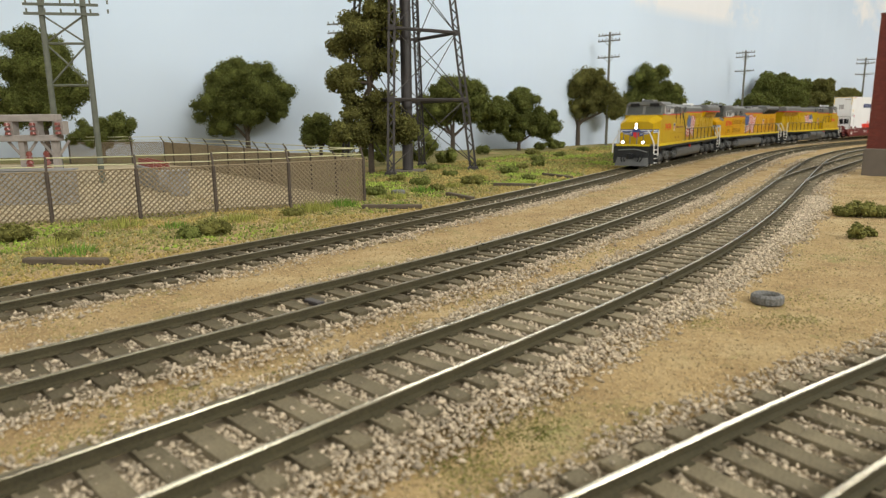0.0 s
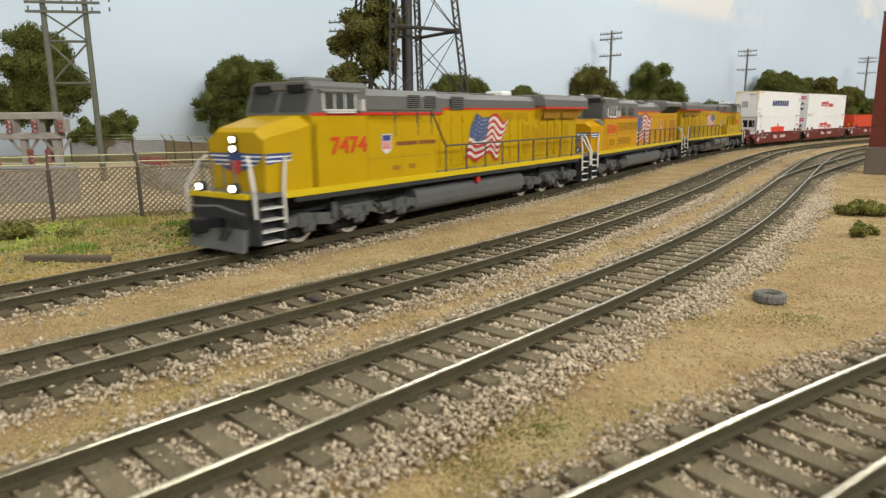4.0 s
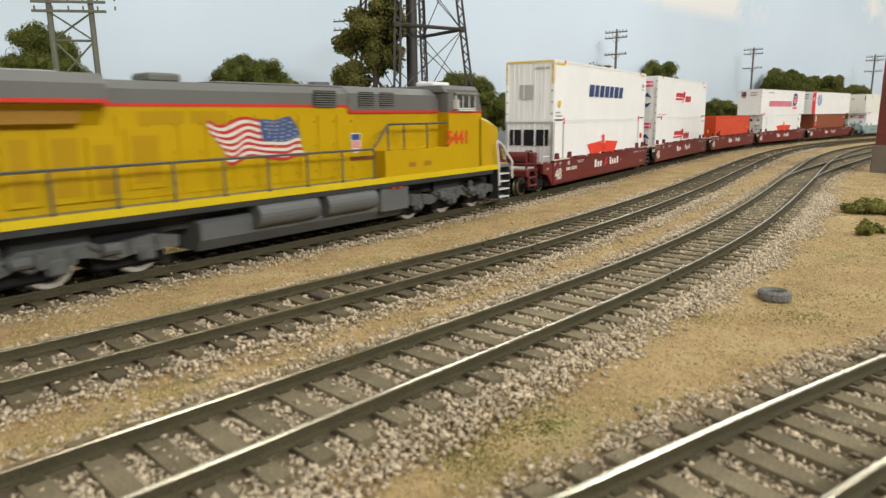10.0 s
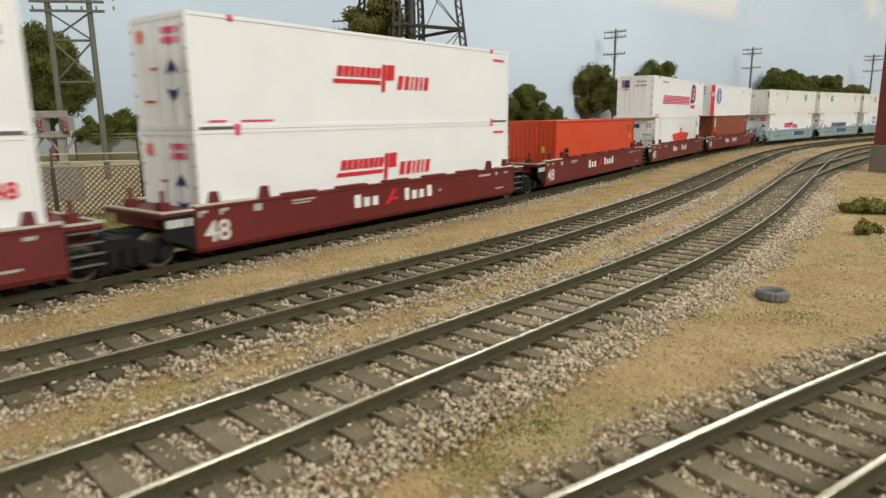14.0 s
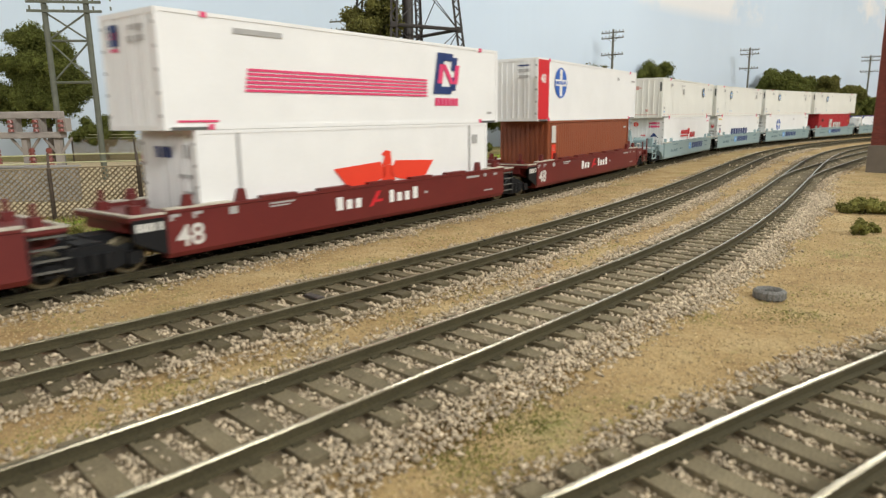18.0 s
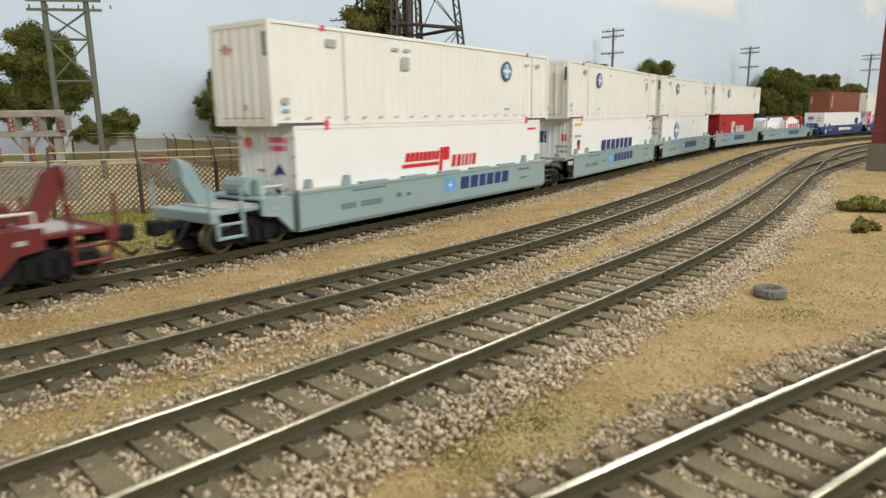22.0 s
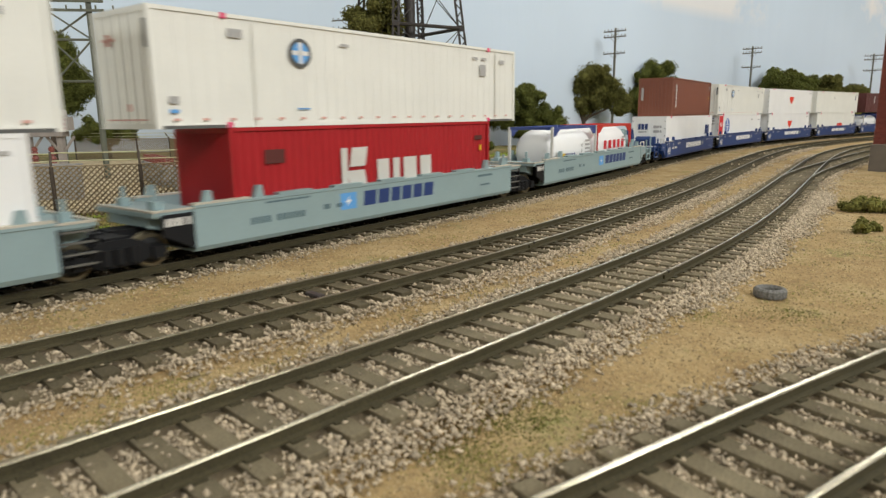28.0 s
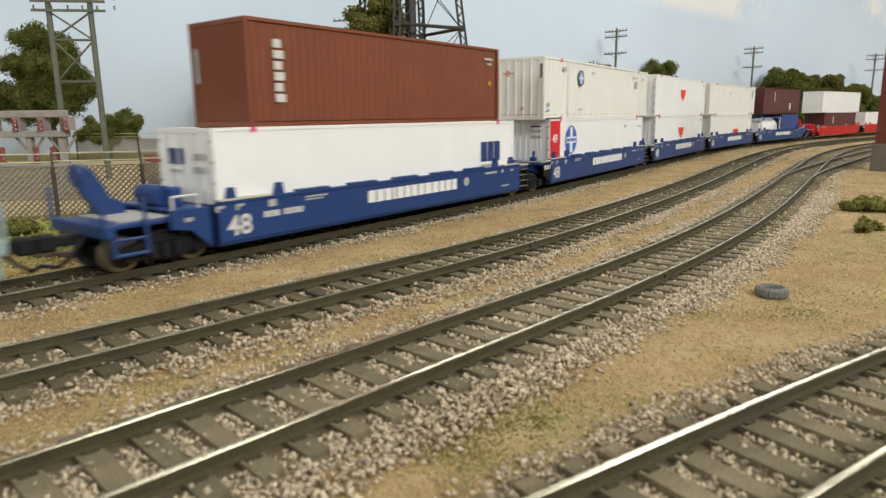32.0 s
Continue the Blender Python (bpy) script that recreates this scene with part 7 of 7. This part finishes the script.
tree(985, 1590, [E3(0, 68, 34, 30), E3(34, 50, 28, 26), E3(-8, 36, 44, 26)], 46, 12, "small green tree far along the line", "leaf", 14, 3.0, bit=2.2)
tree(548, 1330, [E3(0, 48, 30, 22), E3(30, 46, 20, 22), E3(-26, 36, 24, 18)], 36, 10, "low green tree behind the main line", "leaf", 15, 2.6)
for i, (bx, by, br, fl) in enumerate(((-20, 735, 26, 0.9), (60, 870, 12, 0.6), (172, 985, 14, 0.8), (190, 1010, 9, 0.7), (-60, 690, 24, 0.9), (10, 690, 16, 0.7), (150, 960, 12, 0.6))):
    bush(bx, by, br, "dark green shrub at the foot of the backdrop", "leaf", 20 + i, fl, 16)
for i, (bx, by, br, mt) in enumerate(((-94, 272, 8.5, "turf"), (-100, 266, 7, "turf"), (-172, 262, 10, "turf_bush"), (-71, 322, 6, "turf"), (-40, 410, 8, "turf"), (-12, 470, 9, "turf"), (25, 470, 10, "turf"),
                                      (60, 560, 9, "turf"), (98, 640, 10, "turf"), (40, 640, 9, "turf_bush"), (110, 720, 9, "turf"), (-5, 600, 9, "turf"), (-150, 262, 5, "turf"), (120, 830, 12, "turf_bush"), (150, 800, 8, "turf"),
                                      (-30, 500, 8, "turf_bush"), (10, 540, 7, "turf"), (70, 500, 6, "turf"), (80, 610, 7, "turf_bush"), (200, 900, 10, "turf"), (0, 430, 6, "turf_bush"))):
    bush(bx, by, br, "olive green tuft of weeds beside the main line", mt if i % 3 else "turf_bush", 40 + i, 0.4, 16, "weed_tuft")
for i, (bx, by, br) in enumerate(((198, 300, 9), (208, 297, 8), (190, 302, 5.5))):
    bush(bx, by, br, "low spreading olive bush on bare dirt", "turf_bush", 60 + i, 0.42, 16)
bush(158, 243, 5.5, "small twiggy olive bush on bare dirt", "turf_bush", 65, 0.7, 9)
bush(166, 247, 3.8, "small twiggy olive bush on bare dirt", "turf_bush", 66, 0.6, 7)


# ---- poles, tower, fence, substation ----
def line_pole(x, y, top, arms, rz, arm=19.0):
    P = thing("utility_pole", "weathered grey wooden utility pole with three crossarms", "utility pole", place(x, y, GROUND_Z), "utility poles")
    h = top - GROUND_Z
    part("pole", Geo().cyl((0, 0, -1), (0, 0, h), 2.2, 10, 1.7), "pole", P, smooth=False)
    c, s = math.cos(radians(rz)), math.sin(radians(rz))
    for z in arms:
        z = z - GROUND_Z
        a = part("crossarm", Geo().box(-arm, arm, -0.8, 0.8, z - 0.9, z + 0.9, 0.2), "pole", P, at=pose(0, 0, 0, 0, 0, rz) @ place(0, -2.3))
        ins = Geo().cyl((0, 0, 0), (0, 0, 1.0), 0.35, 6).cyl((0, 0, 1.0), (0, 0, 2.6), 0.8, 8, 0.6).mesh("insulator", M["pole"])
        for k in (-0.92, -0.6, -0.3, 0.3, 0.6, 0.92):
            part("insulator", ins, None, a, at=place(k * arm, 0, z + 0.9))
        for k in (-1, 1):
            part("brace", Geo().cyl((k * arm * 0.45, 0, z), (0, 0.4, z - 8), 0.35, 5), "pole", a)
    return P


line_pole(279, 1090, 175, (170, 161.5, 136), -40)
line_pole(647, 1412, 175, (170, 161.5, 133), -40)
line_pole(1036, 1625, 175, (170, 161.5, 136), -40)
line_pole(-119, 900, 172, (166, 155), -20, 24)


def lattice_leg(p, q, w):
    """A built-up leg: two channels with zigzag lacing."""
    p, q = Vector(p), Vector(q)
    g = Geo()
    a = Vector((w / 2, 0, 0))
    n = 34
    for s in (-1, 1):
        g.cyl(p + a * s, q + a * s * 0.9, 1.35, 4)
        g.cyl(p + a * s + Vector((0, 2.4, 0)), q + a * s * 0.9 + Vector((0, 2.4, 0)), 1.1, 4)
    for k in range(n):
        u, v = p.lerp(q, k / n), p.lerp(q, (k + 1) / n)
        g.cyl(u + a * (1 if k % 2 else -1), v + a * (-1 if k % 2 else 1), 0.75, 4, cap=False)
    return g


def water_tower():
    W = thing("water_tower", "dark brown steel water tower legs with centre riser", "water tower", place(0, 0, 0))
    cx, cy = -27.0, 610.0
    feet = [(-39, 552), (33, 602), (-15, 668), (-87, 618)]
    zt, lean = 215.0, 0.44
    tops = [(x + (cx - x) * lean, y + (cy - y) * lean) for x, y in feet]
    at = lambda i, z: Vector((feet[i][0] + (tops[i][0] - feet[i][0]) * (z + 2) / (zt + 2), feet[i][1] + (tops[i][1] - feet[i][1]) * (z + 2) / (zt + 2), z))
    for i, (x, y) in enumerate(feet):
        part("leg", lattice_leg((x, y, -2), (*tops[i], zt), 5.0), "blacksteel", W, "laced dark steel leg")
        part("footing", Geo().prism([(x - 6, -4.5), (x + 6, -4.5), (x + 4.2, -0.5), (x - 4.2, -0.5)], y - 5, y + 5, 0, axis="y"), "blacksteel", W)
    part("riser_pipe", Geo().cyl((-26, 588, -4), (-26, 600, zt), 4.8, 18), "blacksteel", W, "dark riser pipe", smooth=False)
    part("riser_footing", Geo().box(-44, -10, 576, 600, -5, -1.6, 0.5), "concrete", W)
    for z in (59, 117, 172):
        for i in range(4):
            a, b = at(i, z), at((i + 1) % 4, z)
            part("strut", Geo().cyl(a, b, 1.5, 6), "blacksteel", W)
            part("hub", Geo().box(a.x - 3.2, a.x + 3.2, a.y - 2, a.y + 3, z - 2.4, z + 2.4, 0.4), "blacksteel", W)
            lo = z - 56
            for p, q in ((at(i, lo), at((i + 1) % 4, z)), (at(i, z), at((i + 1) % 4, lo))):
                part("tie_rod", Geo().cyl(p, q, 0.42, 5), "blacksteel", W)
    lad = Geo()
    for s in (-1.6, 1.6):
        lad.cyl((-16 + s, 640, -2), (-20 + s, 632, zt), 0.5, 5)
    for k in range(60):
        u = k / 60
        lad.cyl((-16 - 4 * u - 1.6, 640 - 8 * u, -2 + (zt + 2) * u), (-16 - 4 * u + 1.6, 640 - 8 * u, -2 + (zt + 2) * u), 0.35, 4)
    part("ladder", lad, "blacksteel", W)
    part("top_ring", Geo().pipe([at(i % 4, zt) for i in range(5)], 1.6), "blacksteel", W)


water_tower()


def lattice_tower():
    T = thing("transmission_tower", "grey-green transmission tower of two braced posts", "power tower", place(-292, 518, GROUND_Z))
    w = 28.5
    for s in (0, 1):
        part("post", Geo().cyl((s * w, 0, -1), (s * w, 0, 152), 2.3, 8, 2.0), "greentower", T)
    for z in (74, 104):
        part("strut", Geo().cyl((0, 0, z), (w, 0, z), 0.9, 6), "greentower", T)
    for z0, z1 in ((74, 104), (104, 124)):
        part("brace", Geo().cyl((0, 0, z0), (w, 0, z1), 0.7, 6), "greentower", T)
        part("brace", Geo().cyl((w, 0, z0), (0, 0, z1), 0.7, 6), "greentower", T)
    for z in (124.5, 131.0):
        a = part("crossarm", Geo().box(-11, w + 11, -3.2, -1.6, z - 0.9, z + 0.9), "greentower", T)
        ins = Geo().cyl((0, -2.4, 0.9), (0, -2.4, 3.6), 0.7, 6).mesh("insulator", M["greentower"])
        for x in (-9, 3, 14, 24, 34, 46):
            part("insulator", ins, None, a, at=place(x, 0, z))
    T.matrix_basis = place(-287, 505, GROUND_Z, 10)


lattice_tower()


def fence():
    F = thing("chain_link_fence", "rusty chain-link fence with angled post tops and pale strands", "fence")
    runs = [[(-330, 243), (-290, 258), (-252, 274), (-216, 290), (-181, 306), (-146, 320), (-114, 336), (-80, 354), (-43, 383)],
            [(-43, 383), (-62, 404), (-82, 430), (-102, 457), (-122, 488), (-140, 520), (-160, 552), (-184, 584), (-214, 622), (-246, 664), (-282, 712), (-305, 745)],
            [(-305, 745), (-345, 752), (-385, 762), (-425, 770)]]
    H, z0 = 24.5, GROUND_Z - 0.2
    out = [(0.45, -0.9), (0.8, 0.6), (0.0, 1.0)]
    for run, o in zip(runs, out):
        for k, (x, y) in enumerate(run):
            if run is not runs[0] and k == 0:
                continue
            g = Geo().cyl((x, y, z0), (x, y, z0 + H), 0.95, 8).cyl((x, y, z0 + H), (x - o[0] * 4.2, y - o[1] * 4.2, z0 + H + 6.5), 0.6, 6)
            part("fence_post", g, "post", F)
        for (ax, ay), (bx, by) in zip(run[:-1], run[1:]):
            ln = math.hypot(bx - ax, by - ay)
            g = Geo()
            P = lambda u, z: (ax + (bx - ax) * u / ln, ay + (by - ay) * u / ln, z0 + z)
            pitch = 2.5
            for sgn in (1, -1):
                u = -H
                while u < ln:
                    u0, zz0, u1, zz1 = u, 0.6, u + H - 0.6, H
                    if u0 < 0:
                        zz0, u0 = zz0 - u0, 0.0
                    if u1 > ln:
                        zz1, u1 = zz1 - (u1 - ln), ln
                    if u1 > u0:
                        p, q = (u0, u1) if sgn > 0 else (ln - u0, ln - u1)
                        g.cyl(P(p, zz0), P(q, zz1), 0.4, 3, cap=False)
                    u += pitch
            part("mesh_panel", g, "wire", F, "rusty diamond wire mesh")
            part("top_rail", Geo().cyl(P(0, H), P(ln, H), 0.35, 6), "wire", F)
            for k, (d, h) in enumerate(((1.6, 2.6), (4.0, 6.2))):
                s = Geo().cyl((ax - o[0] * d, ay - o[1] * d, z0 + H + h), (bx - o[0] * d, by - o[1] * d, z0 + H + h - 0.4), 0.3, 5)
                part("barbed_strand", s, "strand", F)


fence()


def substation():
    pad = Geo().prism([(-330, 0), (-40, 0), (-40, 0), (-330, 0)], 0, 1)
    v = [(-330, 246), (-45, 386), (-300, 740), (-560, 760), (-560, 246)]
    g = Geo().add([(x, y, -2.95) for x, y in v] + [(x, y, -5) for x, y in v], [(0, 1, 2, 3, 4)] + [(i, 5 + i, 5 + (i + 1) % 5, (i + 1) % 5) for i in range(5)])
    tagged(part("gravel_pad", g, "padgravel"), "pale tan gravel pad inside the fence", "ground", kind="structure")
    B = thing("transformer", "large light grey transformer case inside the fence", "transformer", place(0, 0, 0))
    part("case", Geo().box(-305, -208, 374, 382, -3, 16.5, 0.5), "greyplastic", B)
    part("lid", Geo().box(-306, -207.4, 373.4, 382.6, 16.5, 17.3), "greyplastic", B)
    for i, x in enumerate((-268, -258, -238, -228, -292)):
        b = Geo()
        for k in range(4):
            b.cyl((x, 388, 17.3 + 2.4 * k), (x, 388, 19.0 + 2.4 * k), 2.4 - 0.2 * k, 10, 1.6)
            b.cyl((x, 388, 19.0 + 2.4 * k), (x, 388, 19.7 + 2.4 * k), 1.2, 8)
        part("bushing", b, "insul", B, "red-brown bushing")
    S = thing("bus_structure", "weathered grey bus frame with red-brown insulators", "substation frame", place(0, 0, 0))
    for z0, z1 in ((44, 48.5), (31.5, 35.5)):
        part("beam", Geo().box(-345, -243, 428, 436, z0, z1, 0.4), "beam", S)
    for x in range(-340, -240, 16):
        part("upright", Geo().box(x, x + 5, 428.6, 435, 35.5, 44), "beam", S)
        i = Geo()
        for k in range(3):
            i.cyl((x + 2.5, 427, 35.8 + 2.8 * k), (x + 2.5, 427, 37.6 + 2.8 * k), 1.9, 10, 1.5)
        part("insulator", i, "insul", S)
    for x in (-247, -268, -330):
        part("post", Geo().box(x - 1.8, x + 1.8, 430, 434, -3, 31.5), "beam", S)
        part("knee_brace", Geo().cyl((x - 9, 432, 31.5), (x, 432, 20), 0.9, 6).cyl((x + 9, 432, 31.5), (x, 432, 20), 0.9, 6), "beam", S)
    C = thing("switch_cabinet", "light grey switch cabinet on the gravel pad", "cabinet", place(-163, 416, -3, 12))
    part("case", Geo().box(-5.6, 5.6, -4, 4, 0, 15.2, 0.5), "greyplastic", C)
    part("door", Geo().box(-4.8, 4.8, -4.4, -4, 1.5, 13.6), "greyplastic", C)
    part("handle", Geo().box(3.4, 4.0, -5, -4.4, 6, 8.6), "ash", C)
    part("roof", Geo().box(-6.0, 6.0, -4.6, 4.6, 15.2, 16.0), "greyplastic", C)
    R = thing("breaker_row", "row of grey breakers with red insulators", "switchgear", place(-222, 500, -3, -56))
    for k in range(7):
        u = part("breaker_case", Geo().box(k * 11, k * 11 + 8.5, -5, 5, 0, 14.5, 0.5), "greyplastic", R)
        for y in (-2.5, 2.5):
            b = Geo()
            for j in range(3):
                b.cyl((k * 11 + 4.2, y, 14.5 + 1.8 * j), (k * 11 + 4.2, y, 15.9 + 1.8 * j), 1.5, 8, 1.1)
            part("bushing", b, "insul", u)


M["padgravel"] = material("pale_pad_gravel", (0.46, 0.375, 0.235), 0.95, vary=0.25, scale=120, fine=700, bump=0.6)
substation()


# ---- brick building at the right ----
def brick_building():
    B = thing("brick_building", "tall red brick building on a concrete base darkened for shade", "building", place(326, 500, 0, -42))
    part("concrete_base", Geo().box(-1.2, 150, -1.2, 34, -5, 17, 0.5), "concrete", B, "concrete base darkened for shade")
    part("wall", Geo().box(0.35, 149, 0.35, 33, 17, 114), "mortar", B, "red brick wall")
    part("coping", Geo().box(-0.3, 149.4, -0.25, 33.4, 114, 115, 0.2), "mortar", B)
    stretch = Geo().box(0, 2.3, 0, 0.7, 0, 0.72).mesh("brick", M["brick"])
    rows = int(97 / 0.92)
    rest = Geo()
    n = 0
    for r in range(rows):
        z = 17.1 + r * 0.92
        for k in range(28):
            x = k * 2.55 - (1.27 if r % 2 else 0)
            if x < 0:
                continue
            if k < 3 and n < 300:
                part("brick", stretch, None, B, at=place(x, 0, z))
                n += 1
            else:
                rest.box(x, x + 2.3, 0, 0.7, z, z + 0.72)
        for k in range(9):
            y = 0.9 + k * 2.55 + (1.27 if r % 2 else 0)
            rest.box(0, 0.7, y, y + 2.3, z, z + 0.72)
    tagged(part("brickwork", rest, "brick", B), kind="stuff")


brick_building()


# ---- timbers, tyres and turf ----
def timber(a, b, r, label):
    (ax, ay), (bx, by) = a, b
    ln, rz = math.hypot(bx - ax, by - ay), math.degrees(math.atan2(by - ay, bx - ax))
    ob = part("discarded_tie", Geo().box(-ln / 2, ln / 2, -r, r, 0, r * 1.5, r * 0.25), "log", at=place((ax + bx) / 2, (ay + by) / 2, GROUND_Z + 0.2, rz))
    tagged(ob, label, "timber", "old timbers by the track")


for a, b in (((-139, 216), (-110, 213.5)), ((-40, 345), (-8.4, 342)), ((6, 400), (20, 373)), ((39, 455), (67, 444)), ((86, 534), (102.5, 499))):
    timber(a, b, 1.5, "old brown timber lying in the weeds")


def tyre(x, y, R, r, h, name_label, rz=0):
    g = Geo()
    n = 36
    prof = [(R - 0.5, 0.0), (R, 0.5), (R, h - 0.5), (R - 0.5, h), (R - 1.1, h + 0.05), (r + 0.25, h - 0.25), (r, h - 0.6), (r, 0.6), (r + 0.3, 0.1)]
    m = len(prof)
    for i in range(n):
        a = 2 * math.pi * i / n
        k = 0.22 if i % 2 else 0.0
        for j, (q, z) in enumerate(prof):
            q = q - k if j in (0, 1, 2, 3) else q
            g.v.append((q * math.cos(a), q * math.sin(a), z))
    for i in range(n):
        for j in range(m):
            g.f.append((i * m + j, ((i + 1) % n) * m + j, ((i + 1) % n) * m + (j + 1) % m, i * m + (j + 1) % m))
    g.mi = [0] * len(g.f)
    ob = part("old_tyre", g, "rubber", at=place(x, y, GROUND_Z - 0.1, rz))
    tagged(ob, name_label, "tyre")


tyre(82.4, 158.5, 3.9, 2.35, 2.5, "worn dark grey rubber tyre lying on dirt")
tyre(-24.9, 414, 4.4, 2.3, 2.6, "dark tyre lying in the weeds beyond the track")


block_ = part("loose_block", Geo().box(-3.0, 3.0, -1.1, 1.1, -2.1, -1.1, 0.2), "blacksteel", at=place(-31.5, 158.0, 0, -44))
tagged(block_, "short dark block lying between the rails", "debris")


def grass_tuft(x, y, r, h, mat, label, seed, n=170):
    rng = random.Random(seed)
    g = Geo()
    for k in range(n):
        a, q = rng.uniform(0, 2 * math.pi), r * math.sqrt(rng.random())
        bx, by = q * math.cos(a), q * math.sin(a)
        hh, w = h * rng.uniform(0.5, 1.0) * (1.1 - 0.5 * q / r), rng.uniform(0.16, 0.3)
        t = rng.uniform(0, math.pi)
        cx, cy = w * math.cos(t), w * math.sin(t)
        lx, ly = rng.uniform(-0.35, 0.35) * hh + bx * 0.15, rng.uniform(-0.35, 0.35) * hh + by * 0.15
        g.add([(bx - cx, by - cy, -0.5), (bx + cx, by + cy, -0.5), (bx + cx * 0.6 + lx * 0.45, by + cy * 0.6 + ly * 0.45, hh * 0.6), (bx - cx * 0.6 + lx * 0.45, by - cy * 0.6 + ly * 0.45, hh * 0.6), (bx + lx, by + ly, hh)],
              [(0, 1, 2, 3), (3, 2, 4)])
    ob = part("grass_tuft", g, mat, at=place(x, y, GROUND_Z))
    tagged(ob, label, "grass", "grass tufts beside the main line")


M["grass"] = material("static_grass", (0.40, 0.40, 0.10), 0.9, vary=0.3, scale=200, bump=0, island=0.5, spec=0.1)
M["grass_green"] = material("fresh_static_grass", (0.20, 0.33, 0.055), 0.9, vary=0.3, scale=200, bump=0, island=0.5, spec=0.1)
for i, (gx, gy, gr, gh, gm) in enumerate(((-142, 294, 9, 6.0, "grass"), (-94, 306, 9, 5.5, "grass"), (-65, 340, 10, 7, "grass"), (-132, 232, 8, 5, "grass_green"), (-52, 358, 8, 6, "grass_green"), (-26, 390, 8, 6, "grass"),
                                          (-118, 290, 6, 5, "grass_green"), (-10, 425, 8, 6, "grass_green"), (30, 505, 9, 6, "grass"), (64, 590, 9, 6, "grass_green"), (-70, 300, 6, 4, "grass"), (-150, 250, 7, 4.5, "grass"), (-20, 352, 6, 4, "grass_green"), (12, 452, 7, 5, "grass"))):
    grass_tuft(gx, gy, gr, gh, gm, "yellow-green clump of fine model grass" if gm == "grass" else "fresh green clump of fine model grass", 300 + i, int(2.6 * gr * gr))


def build_turf():
    rng = np.random.RandomState(21)
    sets = {"turf": ([], []), "turf_bush": ([], []), "turf_bright": ([], []), "turf_straw": ([], []), "turf_mid": ([], []), "grit": ([], [])}

    def put(kind, x, y, sz, lift=0.25):
        d = track_distance(x, y)
        ok = d > 15.0
        x, y, sz, d = x[ok], y[ok], sz[ok], d[ok]
        z = ground_height(x, y, d)
        sets[kind][0].append(np.stack((x, y, z + sz * lift), -1))
        sets[kind][1].append(sz)

    # weeds beyond the main line
    n = 120000
    s, w = rng.uniform(-180, 1000, n) , -rng.uniform(17, 210, n)
    x, y, _ = MAIN.at(s, w)
    # keep out of the fenced pad
    out = (y < 246 + (x + 330) * 0.492 - 2) | (y - 383 > -(x + 43) * 1.38 - 6)
    near = np.hypot(x, y) < 700
    keep = out & (rng.rand(n) < np.where(near, 1.0, 0.5))
    x, y, w = x[keep], y[keep], w[keep]
    tone = lattice_noise(x, y, 34, 31) + 0.6 * lattice_noise(x, y, 9, 32) + 0.25 * rng.randn(len(x))
    sz = (0.3 + 0.75 * rng.rand(len(x)) ** 2) * np.interp(np.hypot(x, y), [200, 500, 1000], [1.0, 1.35, 2.0])
    band = np.abs(w) < 32
    straw = (tone < -0.35) | (band & (tone < 0.1))
    for kind, m in (("turf_straw", straw), ("turf_mid", ~straw & (tone < 0.3)), ("turf", ~straw & (tone >= 0.3) & (tone < 0.5)), ("turf_bright", ~straw & (tone >= 0.5))):
        put(kind, x[m], y[m], sz[m])
    # patches between and before the tracks
    n = 60000
    x, y = rng.uniform(-130, 260, n), rng.uniform(50, 420, n)
    tone = lattice_noise(x, y, 30, 41) + 0.7 * lattice_noise(x, y, 10, 42)
    m = (tone > 0.5) & (y < 1.6 * x + 420)
    put("turf_mid", x[m], y[m], rng.uniform(0.14, 0.36, m.sum()))
    for px, py, r, q, kind in ((11, 93, 9, 1400, "turf_bush"), (6, 79, 8, 900, "turf_mid"), (2, 84, 7, 700, "turf_bush"), (79, 143, 10, 600, "turf_bush"), (-57, 88, 8, 500, "turf_mid"), (-47, 105, 10, 800, "turf_mid"), (59, 143, 6, 250, "turf_mid"), (-28, 118, 8, 450, "turf_mid"), (-50, 93, 7, 400, "turf_mid"),
                               (95, 160, 12, 380, "turf_mid"), (110, 150, 12, 380, "turf_mid"), (-5, 145, 8, 300, "turf_mid"), (10, 165, 10, 350, "turf_mid"), (45, 220, 14, 500, "turf_mid"), (120, 240, 22, 700, "turf_mid"), (150, 215, 20, 600, "turf_mid")):
        a, b = px + r * 0.55 * rng.randn(q), py + r * 0.4 * rng.randn(q)
        put(kind, a, b, rng.uniform(0.1, 0.26, q))
    n = 110000
    u = rng.rand(n)
    y = 45 + 420 * u ** 1.6
    x = rng.uniform(-0.75, 0.75, n) * y + rng.uniform(-10, 10, n)
    put("grit", x, y, rng.uniform(0.14, 0.38, n) * np.interp(y, [60, 400], [0.9, 1.7]), 0.1)
    for k, (p, q) in sets.items():
        label = {"turf": "dark green foam turf", "turf_bush": "fine olive foam turf", "turf_bright": "bright green turf tufts", "turf_straw": "straw-coloured ground foam", "turf_mid": "olive green ground foam", "grit": "fine tan grit on the dirt"}[k]
        ob = new("ground_" + k, scatter_mesh("ground_" + k, np.concatenate(p), np.concatenate(q), k, 0.8, 51, faces=4))
        tagged(ob, label + " scattered over the layout", "ground cover", kind="stuff")


build_turf()


motions()
